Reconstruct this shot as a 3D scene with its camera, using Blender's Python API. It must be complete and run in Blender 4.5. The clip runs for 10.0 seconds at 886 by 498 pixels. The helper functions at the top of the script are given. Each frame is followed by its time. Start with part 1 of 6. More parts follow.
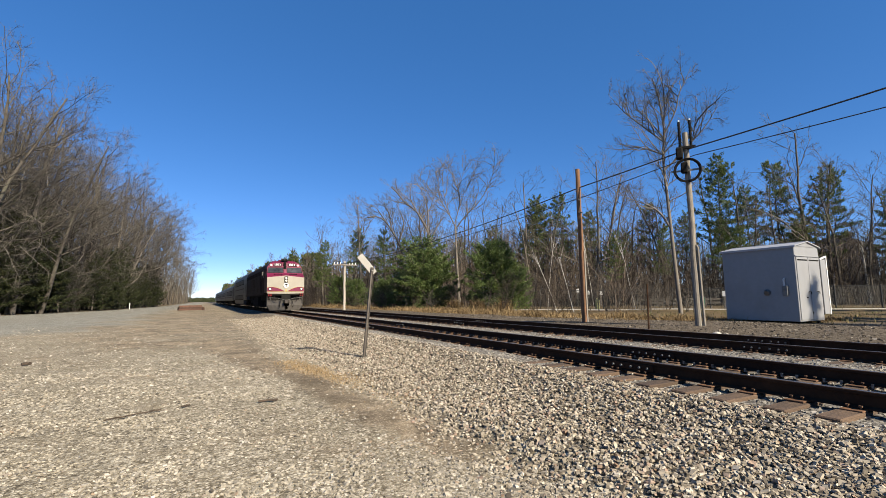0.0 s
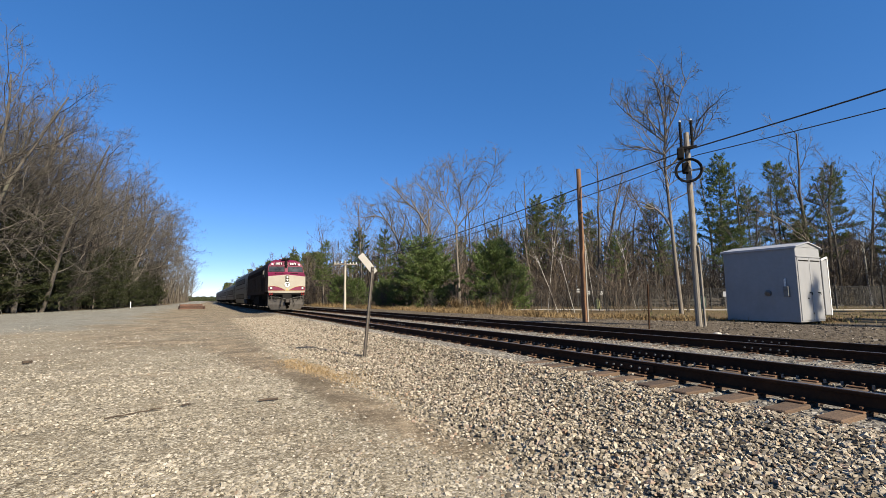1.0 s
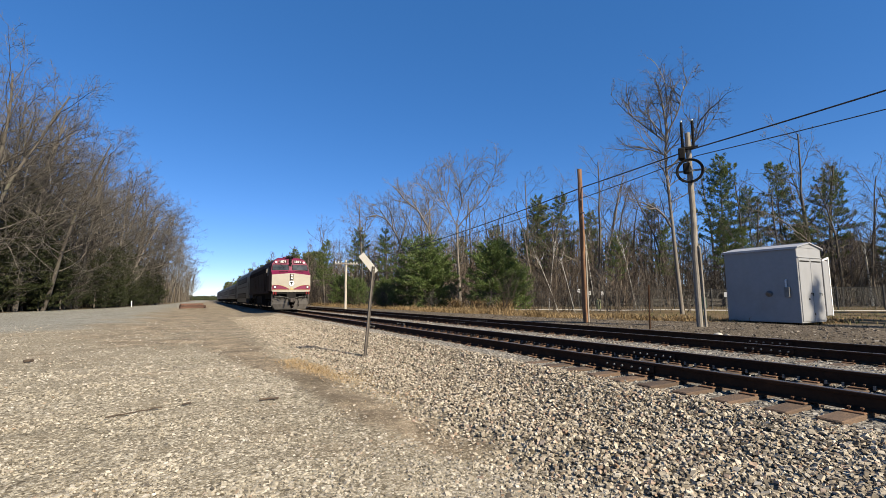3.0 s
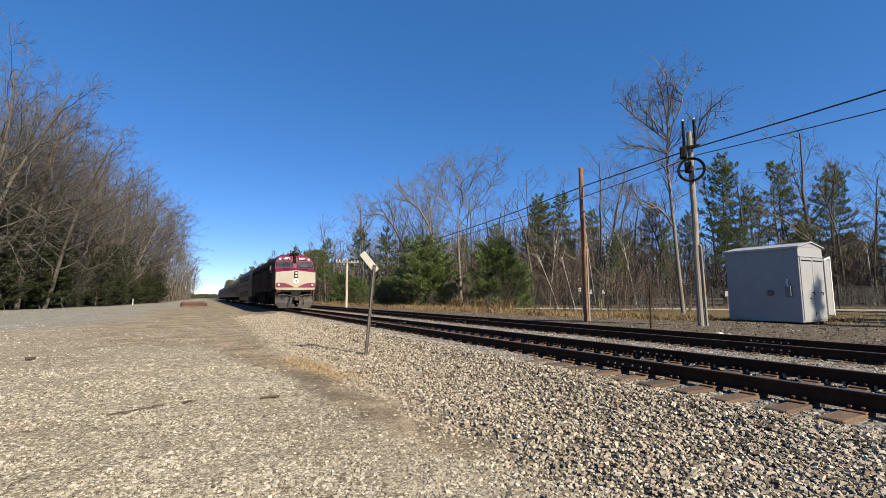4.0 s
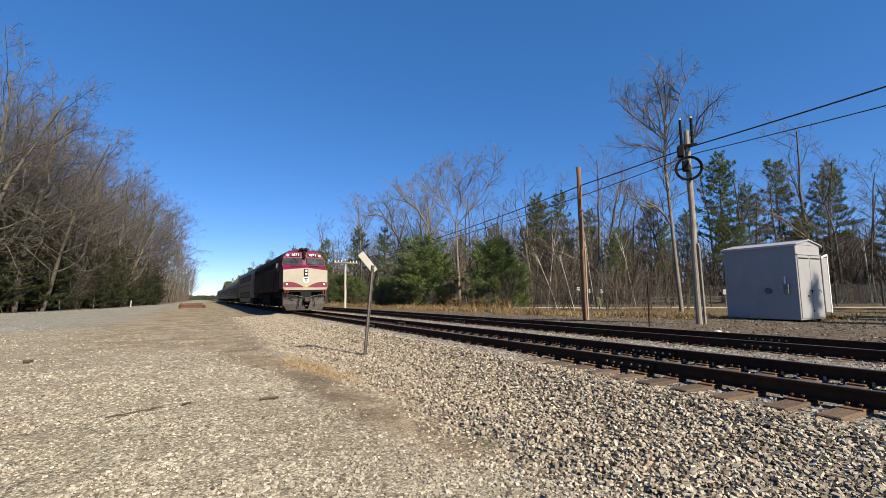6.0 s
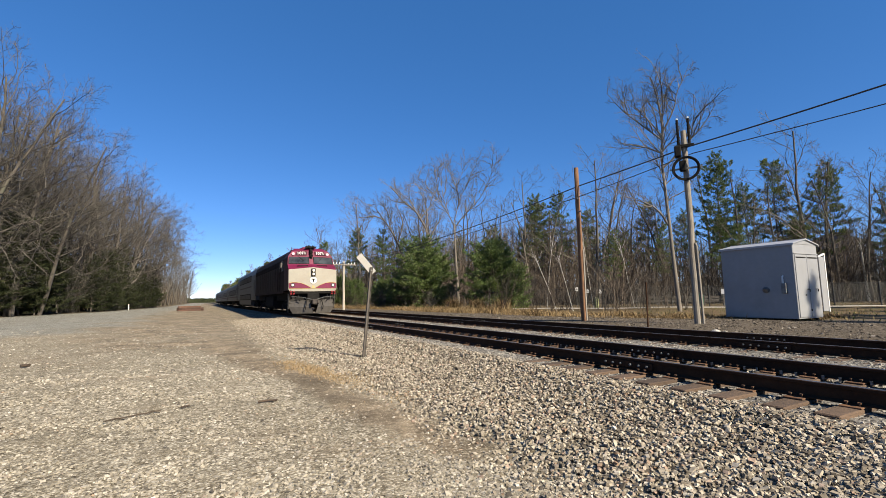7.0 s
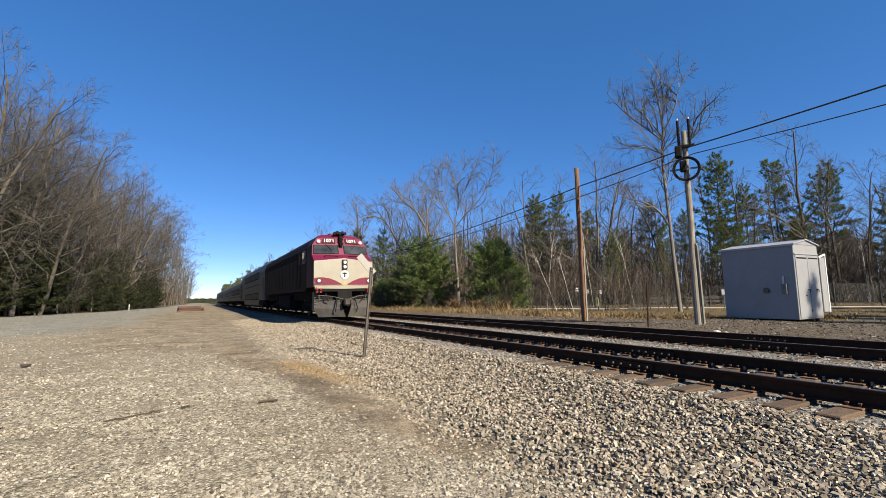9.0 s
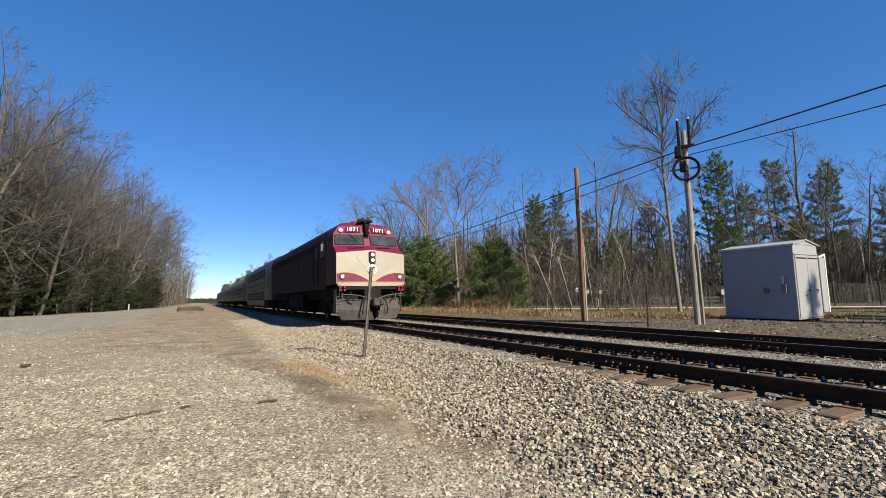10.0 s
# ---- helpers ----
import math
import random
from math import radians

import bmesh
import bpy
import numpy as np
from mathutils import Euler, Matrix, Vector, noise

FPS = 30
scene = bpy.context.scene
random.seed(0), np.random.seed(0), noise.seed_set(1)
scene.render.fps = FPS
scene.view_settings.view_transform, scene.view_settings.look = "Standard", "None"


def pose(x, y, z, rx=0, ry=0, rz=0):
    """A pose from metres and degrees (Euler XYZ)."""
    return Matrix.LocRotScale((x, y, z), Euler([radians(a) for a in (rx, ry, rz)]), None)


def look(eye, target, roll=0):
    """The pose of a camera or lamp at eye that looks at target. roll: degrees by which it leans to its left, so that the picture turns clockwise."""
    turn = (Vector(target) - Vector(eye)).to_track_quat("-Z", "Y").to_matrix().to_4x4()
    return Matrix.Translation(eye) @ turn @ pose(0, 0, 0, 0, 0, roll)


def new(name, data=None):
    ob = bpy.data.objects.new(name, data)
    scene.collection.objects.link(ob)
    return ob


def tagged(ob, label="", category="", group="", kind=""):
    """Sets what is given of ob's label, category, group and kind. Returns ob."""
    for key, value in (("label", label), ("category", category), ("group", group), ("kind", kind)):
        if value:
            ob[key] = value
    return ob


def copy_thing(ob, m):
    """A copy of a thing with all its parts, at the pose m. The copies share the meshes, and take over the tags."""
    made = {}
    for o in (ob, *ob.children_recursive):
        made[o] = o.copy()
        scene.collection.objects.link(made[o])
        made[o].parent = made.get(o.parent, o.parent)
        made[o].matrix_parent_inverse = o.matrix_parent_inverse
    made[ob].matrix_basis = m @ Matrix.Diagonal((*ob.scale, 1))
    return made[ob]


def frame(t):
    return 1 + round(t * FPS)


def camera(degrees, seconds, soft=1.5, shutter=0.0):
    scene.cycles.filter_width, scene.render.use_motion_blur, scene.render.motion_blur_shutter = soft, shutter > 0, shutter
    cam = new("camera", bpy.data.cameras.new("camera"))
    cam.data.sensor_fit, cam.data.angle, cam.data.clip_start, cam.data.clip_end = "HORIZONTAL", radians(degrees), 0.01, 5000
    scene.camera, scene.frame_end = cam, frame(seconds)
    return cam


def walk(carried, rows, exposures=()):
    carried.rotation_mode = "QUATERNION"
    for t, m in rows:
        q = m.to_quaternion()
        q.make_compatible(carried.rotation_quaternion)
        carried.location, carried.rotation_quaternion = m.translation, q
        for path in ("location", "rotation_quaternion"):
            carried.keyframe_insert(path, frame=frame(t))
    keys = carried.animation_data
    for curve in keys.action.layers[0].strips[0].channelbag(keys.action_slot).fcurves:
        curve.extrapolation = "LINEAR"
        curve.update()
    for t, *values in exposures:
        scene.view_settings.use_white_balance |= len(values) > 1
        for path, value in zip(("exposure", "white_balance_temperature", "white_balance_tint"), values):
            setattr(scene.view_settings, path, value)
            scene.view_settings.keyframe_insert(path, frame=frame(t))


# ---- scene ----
# ---- the camera: handheld at eye height, turning a little ----
EYE = (0.0, 0.0, 1.44)
# seconds, heading off the track's line, tilt, roll (degrees)
HEADINGS = (
    (0.0, 28.451, 6.203, -0.814),
    (0.5, 28.409, 6.174, -0.716),
    (1.0, 28.365, 6.158, -0.642),
    (1.5, 28.336, 6.168, -0.569),
    (2.0, 28.314, 6.173, -0.541),
    (2.5, 28.291, 6.175, -0.518),
    (4.0, 28.147, 5.959, -0.384),
    (4.5, 28.058, 5.868, -0.267),
    (5.0, 28.060, 5.801, -0.333),
    (5.5, 28.178, 5.840, -0.508),
    (7.0, 28.570, 6.115, -1.122),
    (7.5, 28.571, 6.111, -1.137),
    (8.0, 28.536, 6.135, -1.077),
    (8.5, 28.527, 6.142, -1.079),
    (9.0, 28.528, 6.156, -1.079),
    (9.5, 28.542, 6.163, -1.069),
    (10.0, 28.549, 6.158, -1.077),
)

def aim(heading, tilt, roll):
    a, b = radians(heading), radians(tilt)
    way = Vector((math.sin(a) * math.cos(b), math.cos(a) * math.cos(b), math.sin(b)))
    return look(EYE, Vector(EYE) + way, roll)


cam = camera(89.4, 10.0, soft=0.6)
walk(cam, [(t, aim(a, b, c)) for t, a, b, c in HEADINGS], exposures=[(0.0, 1.37), (10.0, 1.37)])

# ---- daylight: a clear sky and a spring sun from behind ----
SUN_HEIGHT, SUN_WAY = radians(33), Vector((0.25, -0.97, 0)).normalized()
world = bpy.data.worlds.new("sky")
scene.world = world
world.use_nodes = True
sky = world.node_tree.nodes.new("ShaderNodeTexSky")
sky.sky_type, sky.sun_disc = "NISHITA", False
sky.sun_elevation = SUN_HEIGHT
sky.sun_rotation = math.atan2(SUN_WAY.x, SUN_WAY.y)
sky.altitude, sky.air_density, sky.dust_density, sky.ozone_density = 0, 0.6, 0.0, 3.0
back = world.node_tree.nodes["Background"]
back.inputs["Strength"].default_value = 0.0805
tint = world.node_tree.nodes.new("ShaderNodeHueSaturation")
tint.inputs["Saturation"].default_value = 1.22
world.node_tree.links.new(sky.outputs[0], tint.inputs["Color"])
cast = world.node_tree.nodes.new("ShaderNodeMix")
cast.data_type, cast.blend_type = "RGBA", "MULTIPLY"
cast.inputs[0].default_value = 1.0
cast.inputs[7].default_value = (1.1, 0.95, 0.97, 1)
clear = world.node_tree.nodes.new("ShaderNodeMix")
clear.data_type = "RGBA"
clear.inputs[0].default_value = 0.42
clear.inputs[7].default_value = (0.2, 1.02, 2.75, 1)
world.node_tree.links.new(tint.outputs[0], clear.inputs[6])
world.node_tree.links.new(clear.outputs[2], cast.inputs[6])
world.node_tree.links.new(cast.outputs[2], back.inputs["Color"])
sun = new("sun", bpy.data.lights.new("sun", "SUN"))
sun.data.energy, sun.data.angle, sun.data.color = 5.0, radians(0.53), (1.0, 0.88, 0.69)
sun.matrix_world = look(SUN_WAY * 50 * math.cos(SUN_HEIGHT) + Vector((0, 0, 50 * math.sin(SUN_HEIGHT))), (0, 0, 0))


# ---- materials ----
def ramp_node(nt, fac, stops):
    r = nt.nodes.new("ShaderNodeValToRGB")
    while len(r.color_ramp.elements) < len(stops):
        r.color_ramp.elements.new(0.5)
    for e, (pos, col) in zip(r.color_ramp.elements, stops):
        e.position, e.color = pos, (*col, 1)
    nt.links.new(fac, r.inputs[0])
    return r.outputs[0]


def noise_node(nt, vec, scale, detail=4, rough=0.6):
    n = nt.nodes.new("ShaderNodeTexNoise")
    n.inputs["Scale"].default_value, n.inputs["Detail"].default_value, n.inputs["Roughness"].default_value = scale, detail, rough
    nt.links.new(vec, n.inputs["Vector"])
    return n.outputs["Fac"]


def mix_node(nt, fac, a, b, blend="MIX"):
    m = nt.nodes.new("ShaderNodeMix")
    m.data_type, m.blend_type = "RGBA", blend
    for sock, v in ((m.inputs[0], fac), (m.inputs[6], a), (m.inputs[7], b)):
        if isinstance(v, (int, float)):
            sock.default_value = v
        elif isinstance(v, tuple):
            sock.default_value = (*v, 1)
        else:
            nt.links.new(v, sock)
    return m.outputs[2]


def math_node(nt, op, a, b=0.0, clamp=False):
    m = nt.nodes.new("ShaderNodeMath")
    m.operation, m.use_clamp = op, clamp
    for sock, v in ((m.inputs[0], a), (m.inputs[1], b)):
        if isinstance(v, (int, float)):
            sock.default_value = v
        else:
            nt.links.new(v, sock)
    return m.outputs[0]


def base_material(name):
    m = bpy.data.materials.new(name)
    m.use_nodes = True
    nt = m.node_tree
    co = nt.nodes.new("ShaderNodeTexCoord").outputs["Object"]
    return m, nt, nt.nodes["Principled BSDF"], co


def bump_to(nt, bsdf, height, strength, distance):
    b = nt.nodes.new("ShaderNodeBump")
    b.inputs["Strength"].default_value, b.inputs["Distance"].default_value = strength, distance
    nt.links.new(height, b.inputs["Height"])
    nt.links.new(b.outputs[0], bsdf.inputs["Normal"])


def surface(name, dark, light, scale=3.0, rough=0.7, metal=0.0, stain=None, stain_scale=0.7, bump=0.15, stretch=(1, 1, 1), vary=0.0, spec=0.5):
    """Two scales of variation between two colours, with an optional stain, grain relief and a change from piece to piece."""
    m, nt, bsdf, co = base_material(name)
    mp = nt.nodes.new("ShaderNodeMapping")
    mp.inputs["Scale"].default_value = stretch
    nt.links.new(co, mp.inputs["Vector"])
    fine = noise_node(nt, mp.outputs[0], scale * 8, 5, 0.65)
    coarse = noise_node(nt, mp.outputs[0], scale, 3)
    fac = math_node(nt, "ADD", math_node(nt, "MULTIPLY", fine, 0.5), math_node(nt, "MULTIPLY", coarse, 0.5))
    col = ramp_node(nt, fac, [(0.3, dark), (0.7, light)])
    if stain:
        big = noise_node(nt, co, stain_scale, 5, 0.7)
        col = mix_node(nt, math_node(nt, "MULTIPLY", math_node(nt, "SUBTRACT", big, 0.48), 4.0, True), col, stain)
    if vary:
        info = nt.nodes.new("ShaderNodeObjectInfo")
        hsv = nt.nodes.new("ShaderNodeHueSaturation")
        nt.links.new(math_node(nt, "ADD", math_node(nt, "MULTIPLY", info.outputs["Random"], 2 * vary), 1 - vary), hsv.inputs["Value"])
        nt.links.new(col, hsv.inputs["Color"])
        col = hsv.outputs[0]
    nt.links.new(col, bsdf.inputs["Base Color"])
    bsdf.inputs["Metallic"].default_value = metal
    bsdf.inputs["Specular IOR Level"].default_value = spec
    r = math_node(nt, "ADD", math_node(nt, "MULTIPLY", fine, 0.25), rough - 0.12)
    nt.links.new(r, bsdf.inputs["Roughness"])
    if bump:
        bump_to(nt, bsdf, fine, bump, 0.02)
    return m


def island_material(name, stops, rough=0.9, spec=0.2, fine=None):
    """Loose pieces whose colour changes from piece to piece."""
    m, nt, bsdf, co = base_material(name)
    rnd = nt.nodes.new("ShaderNodeNewGeometry").outputs["Random Per Island"]
    col = ramp_node(nt, rnd, stops)
    if fine:
        col = mix_node(nt, 1.0, col, ramp_node(nt, noise_node(nt, co, fine, 4), [(0.3, (0.6, 0.6, 0.6)), (0.7, (1.15, 1.12, 1.08))]), "MULTIPLY")
    nt.links.new(col, bsdf.inputs["Base Color"])
    bsdf.inputs["Roughness"].default_value, bsdf.inputs["Specular IOR Level"].default_value = rough, spec
    return m


def leaf_material(name, stops):
    """Thin needles: colour from piece to piece, and light that comes through them."""
    m = island_material(name, stops, 0.6, 0.3)
    nt = m.node_tree
    bsdf = nt.nodes["Principled BSDF"]
    thin = nt.nodes.new("ShaderNodeBsdfTranslucent")
    nt.links.new(bsdf.inputs["Base Color"].links[0].from_socket, thin.inputs["Color"])
    both = nt.nodes.new("ShaderNodeMixShader")
    both.inputs[0].default_value = 0.3
    nt.links.new(bsdf.outputs[0], both.inputs[1])
    nt.links.new(thin.outputs[0], both.inputs[2])
    nt.links.new(both.outputs[0], nt.nodes["Material Output"].inputs["Surface"])
    return m


def lamp_material(name, colour, strength):
    m, nt, bsdf, co = base_material(name)
    bsdf.inputs["Base Color"].default_value = (0.4 * colour[0], 0.4 * colour[1], 0.4 * colour[2], 1)
    bsdf.inputs["Emission Color"].default_value, bsdf.inputs["Emission Strength"].default_value = (*colour, 1), strength
    bsdf.inputs["Roughness"].default_value = 0.2
    return m


def glass_dark(name):
    m, nt, bsdf, co = base_material(name)
    nt.links.new(ramp_node(nt, noise_node(nt, co, 2.0), [(0.3, (0.012, 0.014, 0.016)), (0.7, (0.04, 0.045, 0.05))]), bsdf.inputs["Base Color"])
    bsdf.inputs["Roughness"].default_value = 0.14
    bsdf.inputs["Specular IOR Level"].default_value = 0.5
    return m


def ground_material():
    """Gravel lot, bare dirt, ballast and leaf litter, by the weights laid over the sheet."""
    m, nt, bsdf, co = base_material("ground_gravel_and_dirt")
    att = nt.nodes.new("ShaderNodeVertexColor")
    att.layer_name = "zone"
    sep = nt.nodes.new("ShaderNodeSeparateColor")
    nt.links.new(att.outputs["Color"], sep.inputs[0])
    place = nt.nodes.new("ShaderNodeSeparateXYZ")
    nt.links.new(co, place.inputs[0])

    def chips(scale, channel):
        """Cells of loose stone, each with a shade of its own; the shade, and the distance from each cell's middle."""
        bent = nt.nodes.new("ShaderNodeVectorMath")
        wob = nt.nodes.new("ShaderNodeTexNoise")
        wob.inputs["Scale"].default_value, wob.inputs["Detail"].default_value = scale * 0.8, 2
        nt.links.new(co, wob.inputs["Vector"])
        bent.operation = "MULTIPLY_ADD"
        bent.inputs[1].default_value = (0.5 / scale,) * 3
        nt.links.new(wob.outputs["Color"], bent.inputs[0])
        nt.links.new(co, bent.inputs[2])
        v = nt.nodes.new("ShaderNodeTexVoronoi")
        v.inputs["Scale"].default_value = scale
        nt.links.new(bent.outputs[0], v.inputs["Vector"])
        c = nt.nodes.new("ShaderNodeSeparateColor")
        nt.links.new(v.outputs["Color"], c.inputs[0])
        return c.outputs[channel], v.outputs["Distance"]

    shade, middle = chips(34, 0)
    grit_shade, grit_middle = chips(85, 1)
    big = noise_node(nt, co, 0.35, 6, 0.65)
    mid = noise_node(nt, co, 2.2, 5, 0.6)
    patch = noise_node(nt, co, 0.9, 6, 0.7)
    fine = noise_node(nt, co, 40, 3, 0.7)
    pebble = ramp_node(nt, shade, [(0.0, (0.084, 0.0714, 0.0521)), (0.25, (0.225, 0.202, 0.162)), (0.75, (0.44, 0.402, 0.33)), (1.0, (0.6, 0.56, 0.48))])
    small = ramp_node(nt, grit_shade, [(0.0, (0.0714, 0.0588, 0.0437)), (0.3, (0.19, 0.168, 0.132)), (0.75, (0.33, 0.298, 0.24)), (1.0, (0.47, 0.436, 0.366))])
    # shade between the stones put into the colour: darker towards cell borders
    gap_shade = ramp_node(nt, middle, [(0.34, (1.0,) * 3), (0.62, (0.5, 0.47, 0.43))])
    pebble = mix_node(nt, 1.0, pebble, gap_shade, "MULTIPLY")
    small = mix_node(nt, 1.0, small, ramp_node(nt, grit_middle, [(0.36, (1.0,) * 3), (0.64, (0.55, 0.52, 0.48))]), "MULTIPLY")
    lot = mix_node(nt, ramp_node(nt, mid, [(0.4, (0.45,) * 3), (0.58, (0.9,) * 3)]), small, pebble)
    speck = noise_node(nt, co, 9.0, 4, 0.75)
    lot = mix_node(nt, 1.0, lot, ramp_node(nt, speck, [(0.34, (0.5, 0.47, 0.42)), (0.5, (0.92, 0.9, 0.86)), (0.66, (1.1, 1.07, 1.02))]), "MULTIPLY")
    lot = mix_node(nt, ramp_node(nt, patch, [(0.5, (0.0,) * 3), (0.66, (0.7,) * 3)]), lot, mix_node(nt, 0.5, small, (0.15, 0.115, 0.072)))
    lot = mix_node(nt, 1.0, lot, ramp_node(nt, big, [(0.35, (0.86, 0.87, 0.84)), (0.62, (1.1, 1.13, 1.14))]), "MULTIPLY")
    dirt = mix_node(nt, ramp_node(nt, grit_shade, [(0.72, (0.0,) * 3), (1.0, (0.8,) * 3)]), mix_node(nt, mid, ramp_node(nt, fine, [(0.3, (0.0504, 0.0403, 0.0286)), (0.7, (0.16, 0.13, 0.0941))]), (0.134, 0.111, 0.0806)), small)
    ballast = ramp_node(nt, shade, [(0.0, (0.021, 0.0168, 0.0134)), (0.45, (0.0924, 0.0756, 0.0546)), (0.8, (0.202, 0.168, 0.122)), (1.0, (0.353, 0.302, 0.227))])
    grey = ramp_node(nt, shade, [(0.0, (0.025, 0.022, 0.019)), (0.4, (0.09, 0.082, 0.072)), (0.8, (0.19, 0.178, 0.158)), (1.0, (0.3, 0.285, 0.255))])
    ballast = mix_node(nt, ramp_node(nt, math_node(nt, "ADD", math_node(nt, "MULTIPLY", place.outputs[0], 0.1), math_node(nt, "MULTIPLY", mid, 0.03)), [(0.515, (0.0,) * 3), (0.55, (1.0,) * 3)]), ballast, grey)
    # dark soil beyond the tracks
    beyond = ramp_node(nt, math_node(nt, "MULTIPLY", place.outputs[0], 0.05), [(0.58, (0.0,) * 3), (0.66, (1.0,) * 3)])
    soil = mix_node(nt, ramp_node(nt, grit_shade, [(0.8, (0.0,) * 3), (1.0, (0.6,) * 3)]), ramp_node(nt, speck, [(0.3, (0.0294, 0.0227, 0.016)), (0.7, (0.101, 0.0806, 0.0571))]), small)
    dirt = mix_node(nt, 1.0, dirt, ramp_node(nt, patch, [(0.36, (0.62, 0.6, 0.56)), (0.5, (1.05, 1.02, 0.98)), (0.62, (1.7, 1.66, 1.58))]), "MULTIPLY")
    dirt = mix_node(nt, 1.0, dirt, ramp_node(nt, speck, [(0.36, (0.7, 0.68, 0.65)), (0.62, (1.25, 1.23, 1.2))]), "MULTIPLY")
    dirt = mix_node(nt, beyond, dirt, soil)
    litter = mix_node(nt, ramp_node(nt, mid, [(0.35, (0.0,) * 3), (0.65, (1.0,) * 3)]), ramp_node(nt, fine, [(0.3, (0.0462, 0.0302, 0.0176)), (0.7, (0.134, 0.0882, 0.0504))]), mix_node(nt, big, (0.0462, 0.0504, 0.0202), (0.134, 0.0991, 0.0554)))
    road = mix_node(nt, 1.0, mix_node(nt, 0.5, pebble, small), ramp_node(nt, patch, [(0.35, (0.62, 0.68, 0.73)), (0.6, (0.86, 0.95, 1.04))]), "MULTIPLY")
    lot = mix_node(nt, att.outputs["Alpha"], lot, road)
    col = mix_node(nt, sep.outputs[0], lot, dirt)
    col = mix_node(nt, sep.outputs[1], col, ballast)
    col = mix_node(nt, sep.outputs[2], col, litter)
    nt.links.new(col, bsdf.inputs["Base Color"])
    bsdf.inputs["Roughness"].default_value, bsdf.inputs["Specular IOR Level"].default_value = 0.95, 0.15
    h = math_node(nt, "SUBTRACT", math_node(nt, "MULTIPLY", fine, 0.4), math_node(nt, "ADD", middle, math_node(nt, "MULTIPLY", grit_middle, 0.5)))
    bump_to(nt, bsdf, h, 0.6, 0.015)
    return m


GROUND = ground_material()
STONE = island_material("crushed_stone", [(0.0, (0.05, 0.044, 0.037)), (0.16, (0.14, 0.121, 0.094)), (0.5, (0.27, 0.238, 0.188)), (0.75, (0.345, 0.312, 0.255)), (0.88, (0.45, 0.415, 0.35)), (0.92, (0.31, 0.225, 0.17)), (0.96, (0.2, 0.175, 0.155)), (1.0, (0.19, 0.125, 0.08))], fine=30)
LOT_STONE = island_material("pale_lot_stone", [(0.0, (0.0675, 0.0612, 0.0513)), (0.18, (0.176, 0.16, 0.131)), (0.55, (0.257, 0.236, 0.194)), (0.85, (0.324, 0.301, 0.256)), (0.96, (0.405, 0.382, 0.337)), (1.0, (0.207, 0.153, 0.108))], fine=30)
GREY_STONE = island_material("grey_crushed_stone", [(0.0, (0.0465, 0.0451, 0.0432)), (0.2, (0.113, 0.108, 0.0991)), (0.6, (0.213, 0.202, 0.179)), (0.92, (0.332, 0.318, 0.286)), (1.0, (0.172, 0.119, 0.0796))], fine=30)
DIRT_STONE = island_material("dusty_dark_pebbles", [(0.0, (0.0332, 0.0279, 0.0226)), (0.6, (0.0991, 0.083, 0.0664)), (0.93, (0.16, 0.139, 0.113)), (1.0, (0.332, 0.305, 0.265))], fine=30)
RUST_RAIL = surface("rusty_rail_steel", (0.018, 0.0095, 0.0058), (0.05, 0.025, 0.0135), 4, 0.9, 0.0, (0.02, 0.012, 0.008), 1.2, spec=0.12)
RAIL_TOP = surface("polished_rail_head", (0.106, 0.0932, 0.083), (0.199, 0.186, 0.172), 4, 0.4, 0.8)
TIE_WOOD = surface("creosoted_tie_wood", (0.0292, 0.0191, 0.0128), (0.111, 0.0692, 0.0414), 2.5, 0.9, 0, (0.0266, 0.0186, 0.0133), 1.5, 0.5, (1, 6, 6), 0.3)
PLATE_STEEL = surface("rusted_plate_steel", (0.0597, 0.0298, 0.0146), (0.166, 0.083, 0.0398), 8, 0.8, 0.2, vary=0.2)
PURPLE = surface("weathered_maroon_paint", (0.084, 0.00672, 0.0269), (0.126, 0.0109, 0.042), 1.5, 0.5, 0, (0.063, 0.00924, 0.0227), 0.8, 0.03, spec=0.2)
CREAM = surface("cream_paint", (0.168, 0.154, 0.123), (0.218, 0.202, 0.164), 1.2, 0.45, 0, (0.185, 0.16, 0.124), 0.9, 0.03)
YELLOW = surface("yellow_paint", (0.265, 0.179, 0.0531), (0.332, 0.239, 0.0865), 2, 0.5, bump=0.02)
# grimy maroon, taken down to near black for the side away from the sun
GRIMY_SHADED = surface("grimy_side_paint_shaded", (0.00675, 0.00413, 0.00315), (0.0225, 0.0131, 0.00975), 1.0, 0.75, 0, (0.009, 0.00675, 0.00525), 0.6, 0.06, (1, 1, 0.3), spec=0.12)
BLACK = surface("black_painted_steel", (0.006, 0.006, 0.006), (0.018, 0.017, 0.016), 3, 0.9, 0.0, spec=0.05)
PLOW = surface("scuffed_grey_plow_steel", (0.0252, 0.0227, 0.0202), (0.0798, 0.0722, 0.0647), 2.5, 0.65, 0.1, (0.0462, 0.0403, 0.0336), 1.6)
# silver siding made dark and bluish, as the coaches' shadow side looks
STAINLESS_SHADED = surface("brushed_stainless_shaded", (0.0287, 0.0321, 0.0365), (0.0575, 0.0631, 0.0697), 2, 0.45, 0.3, (0.0442, 0.0464, 0.0497), 0.5, 0.05, (1, 0.2, 4))
WHITE = surface("white_paint", (0.465, 0.465, 0.451), (0.544, 0.544, 0.531), 2, 0.5, bump=0.03)
GLASS = glass_dark("tinted_train_glass")
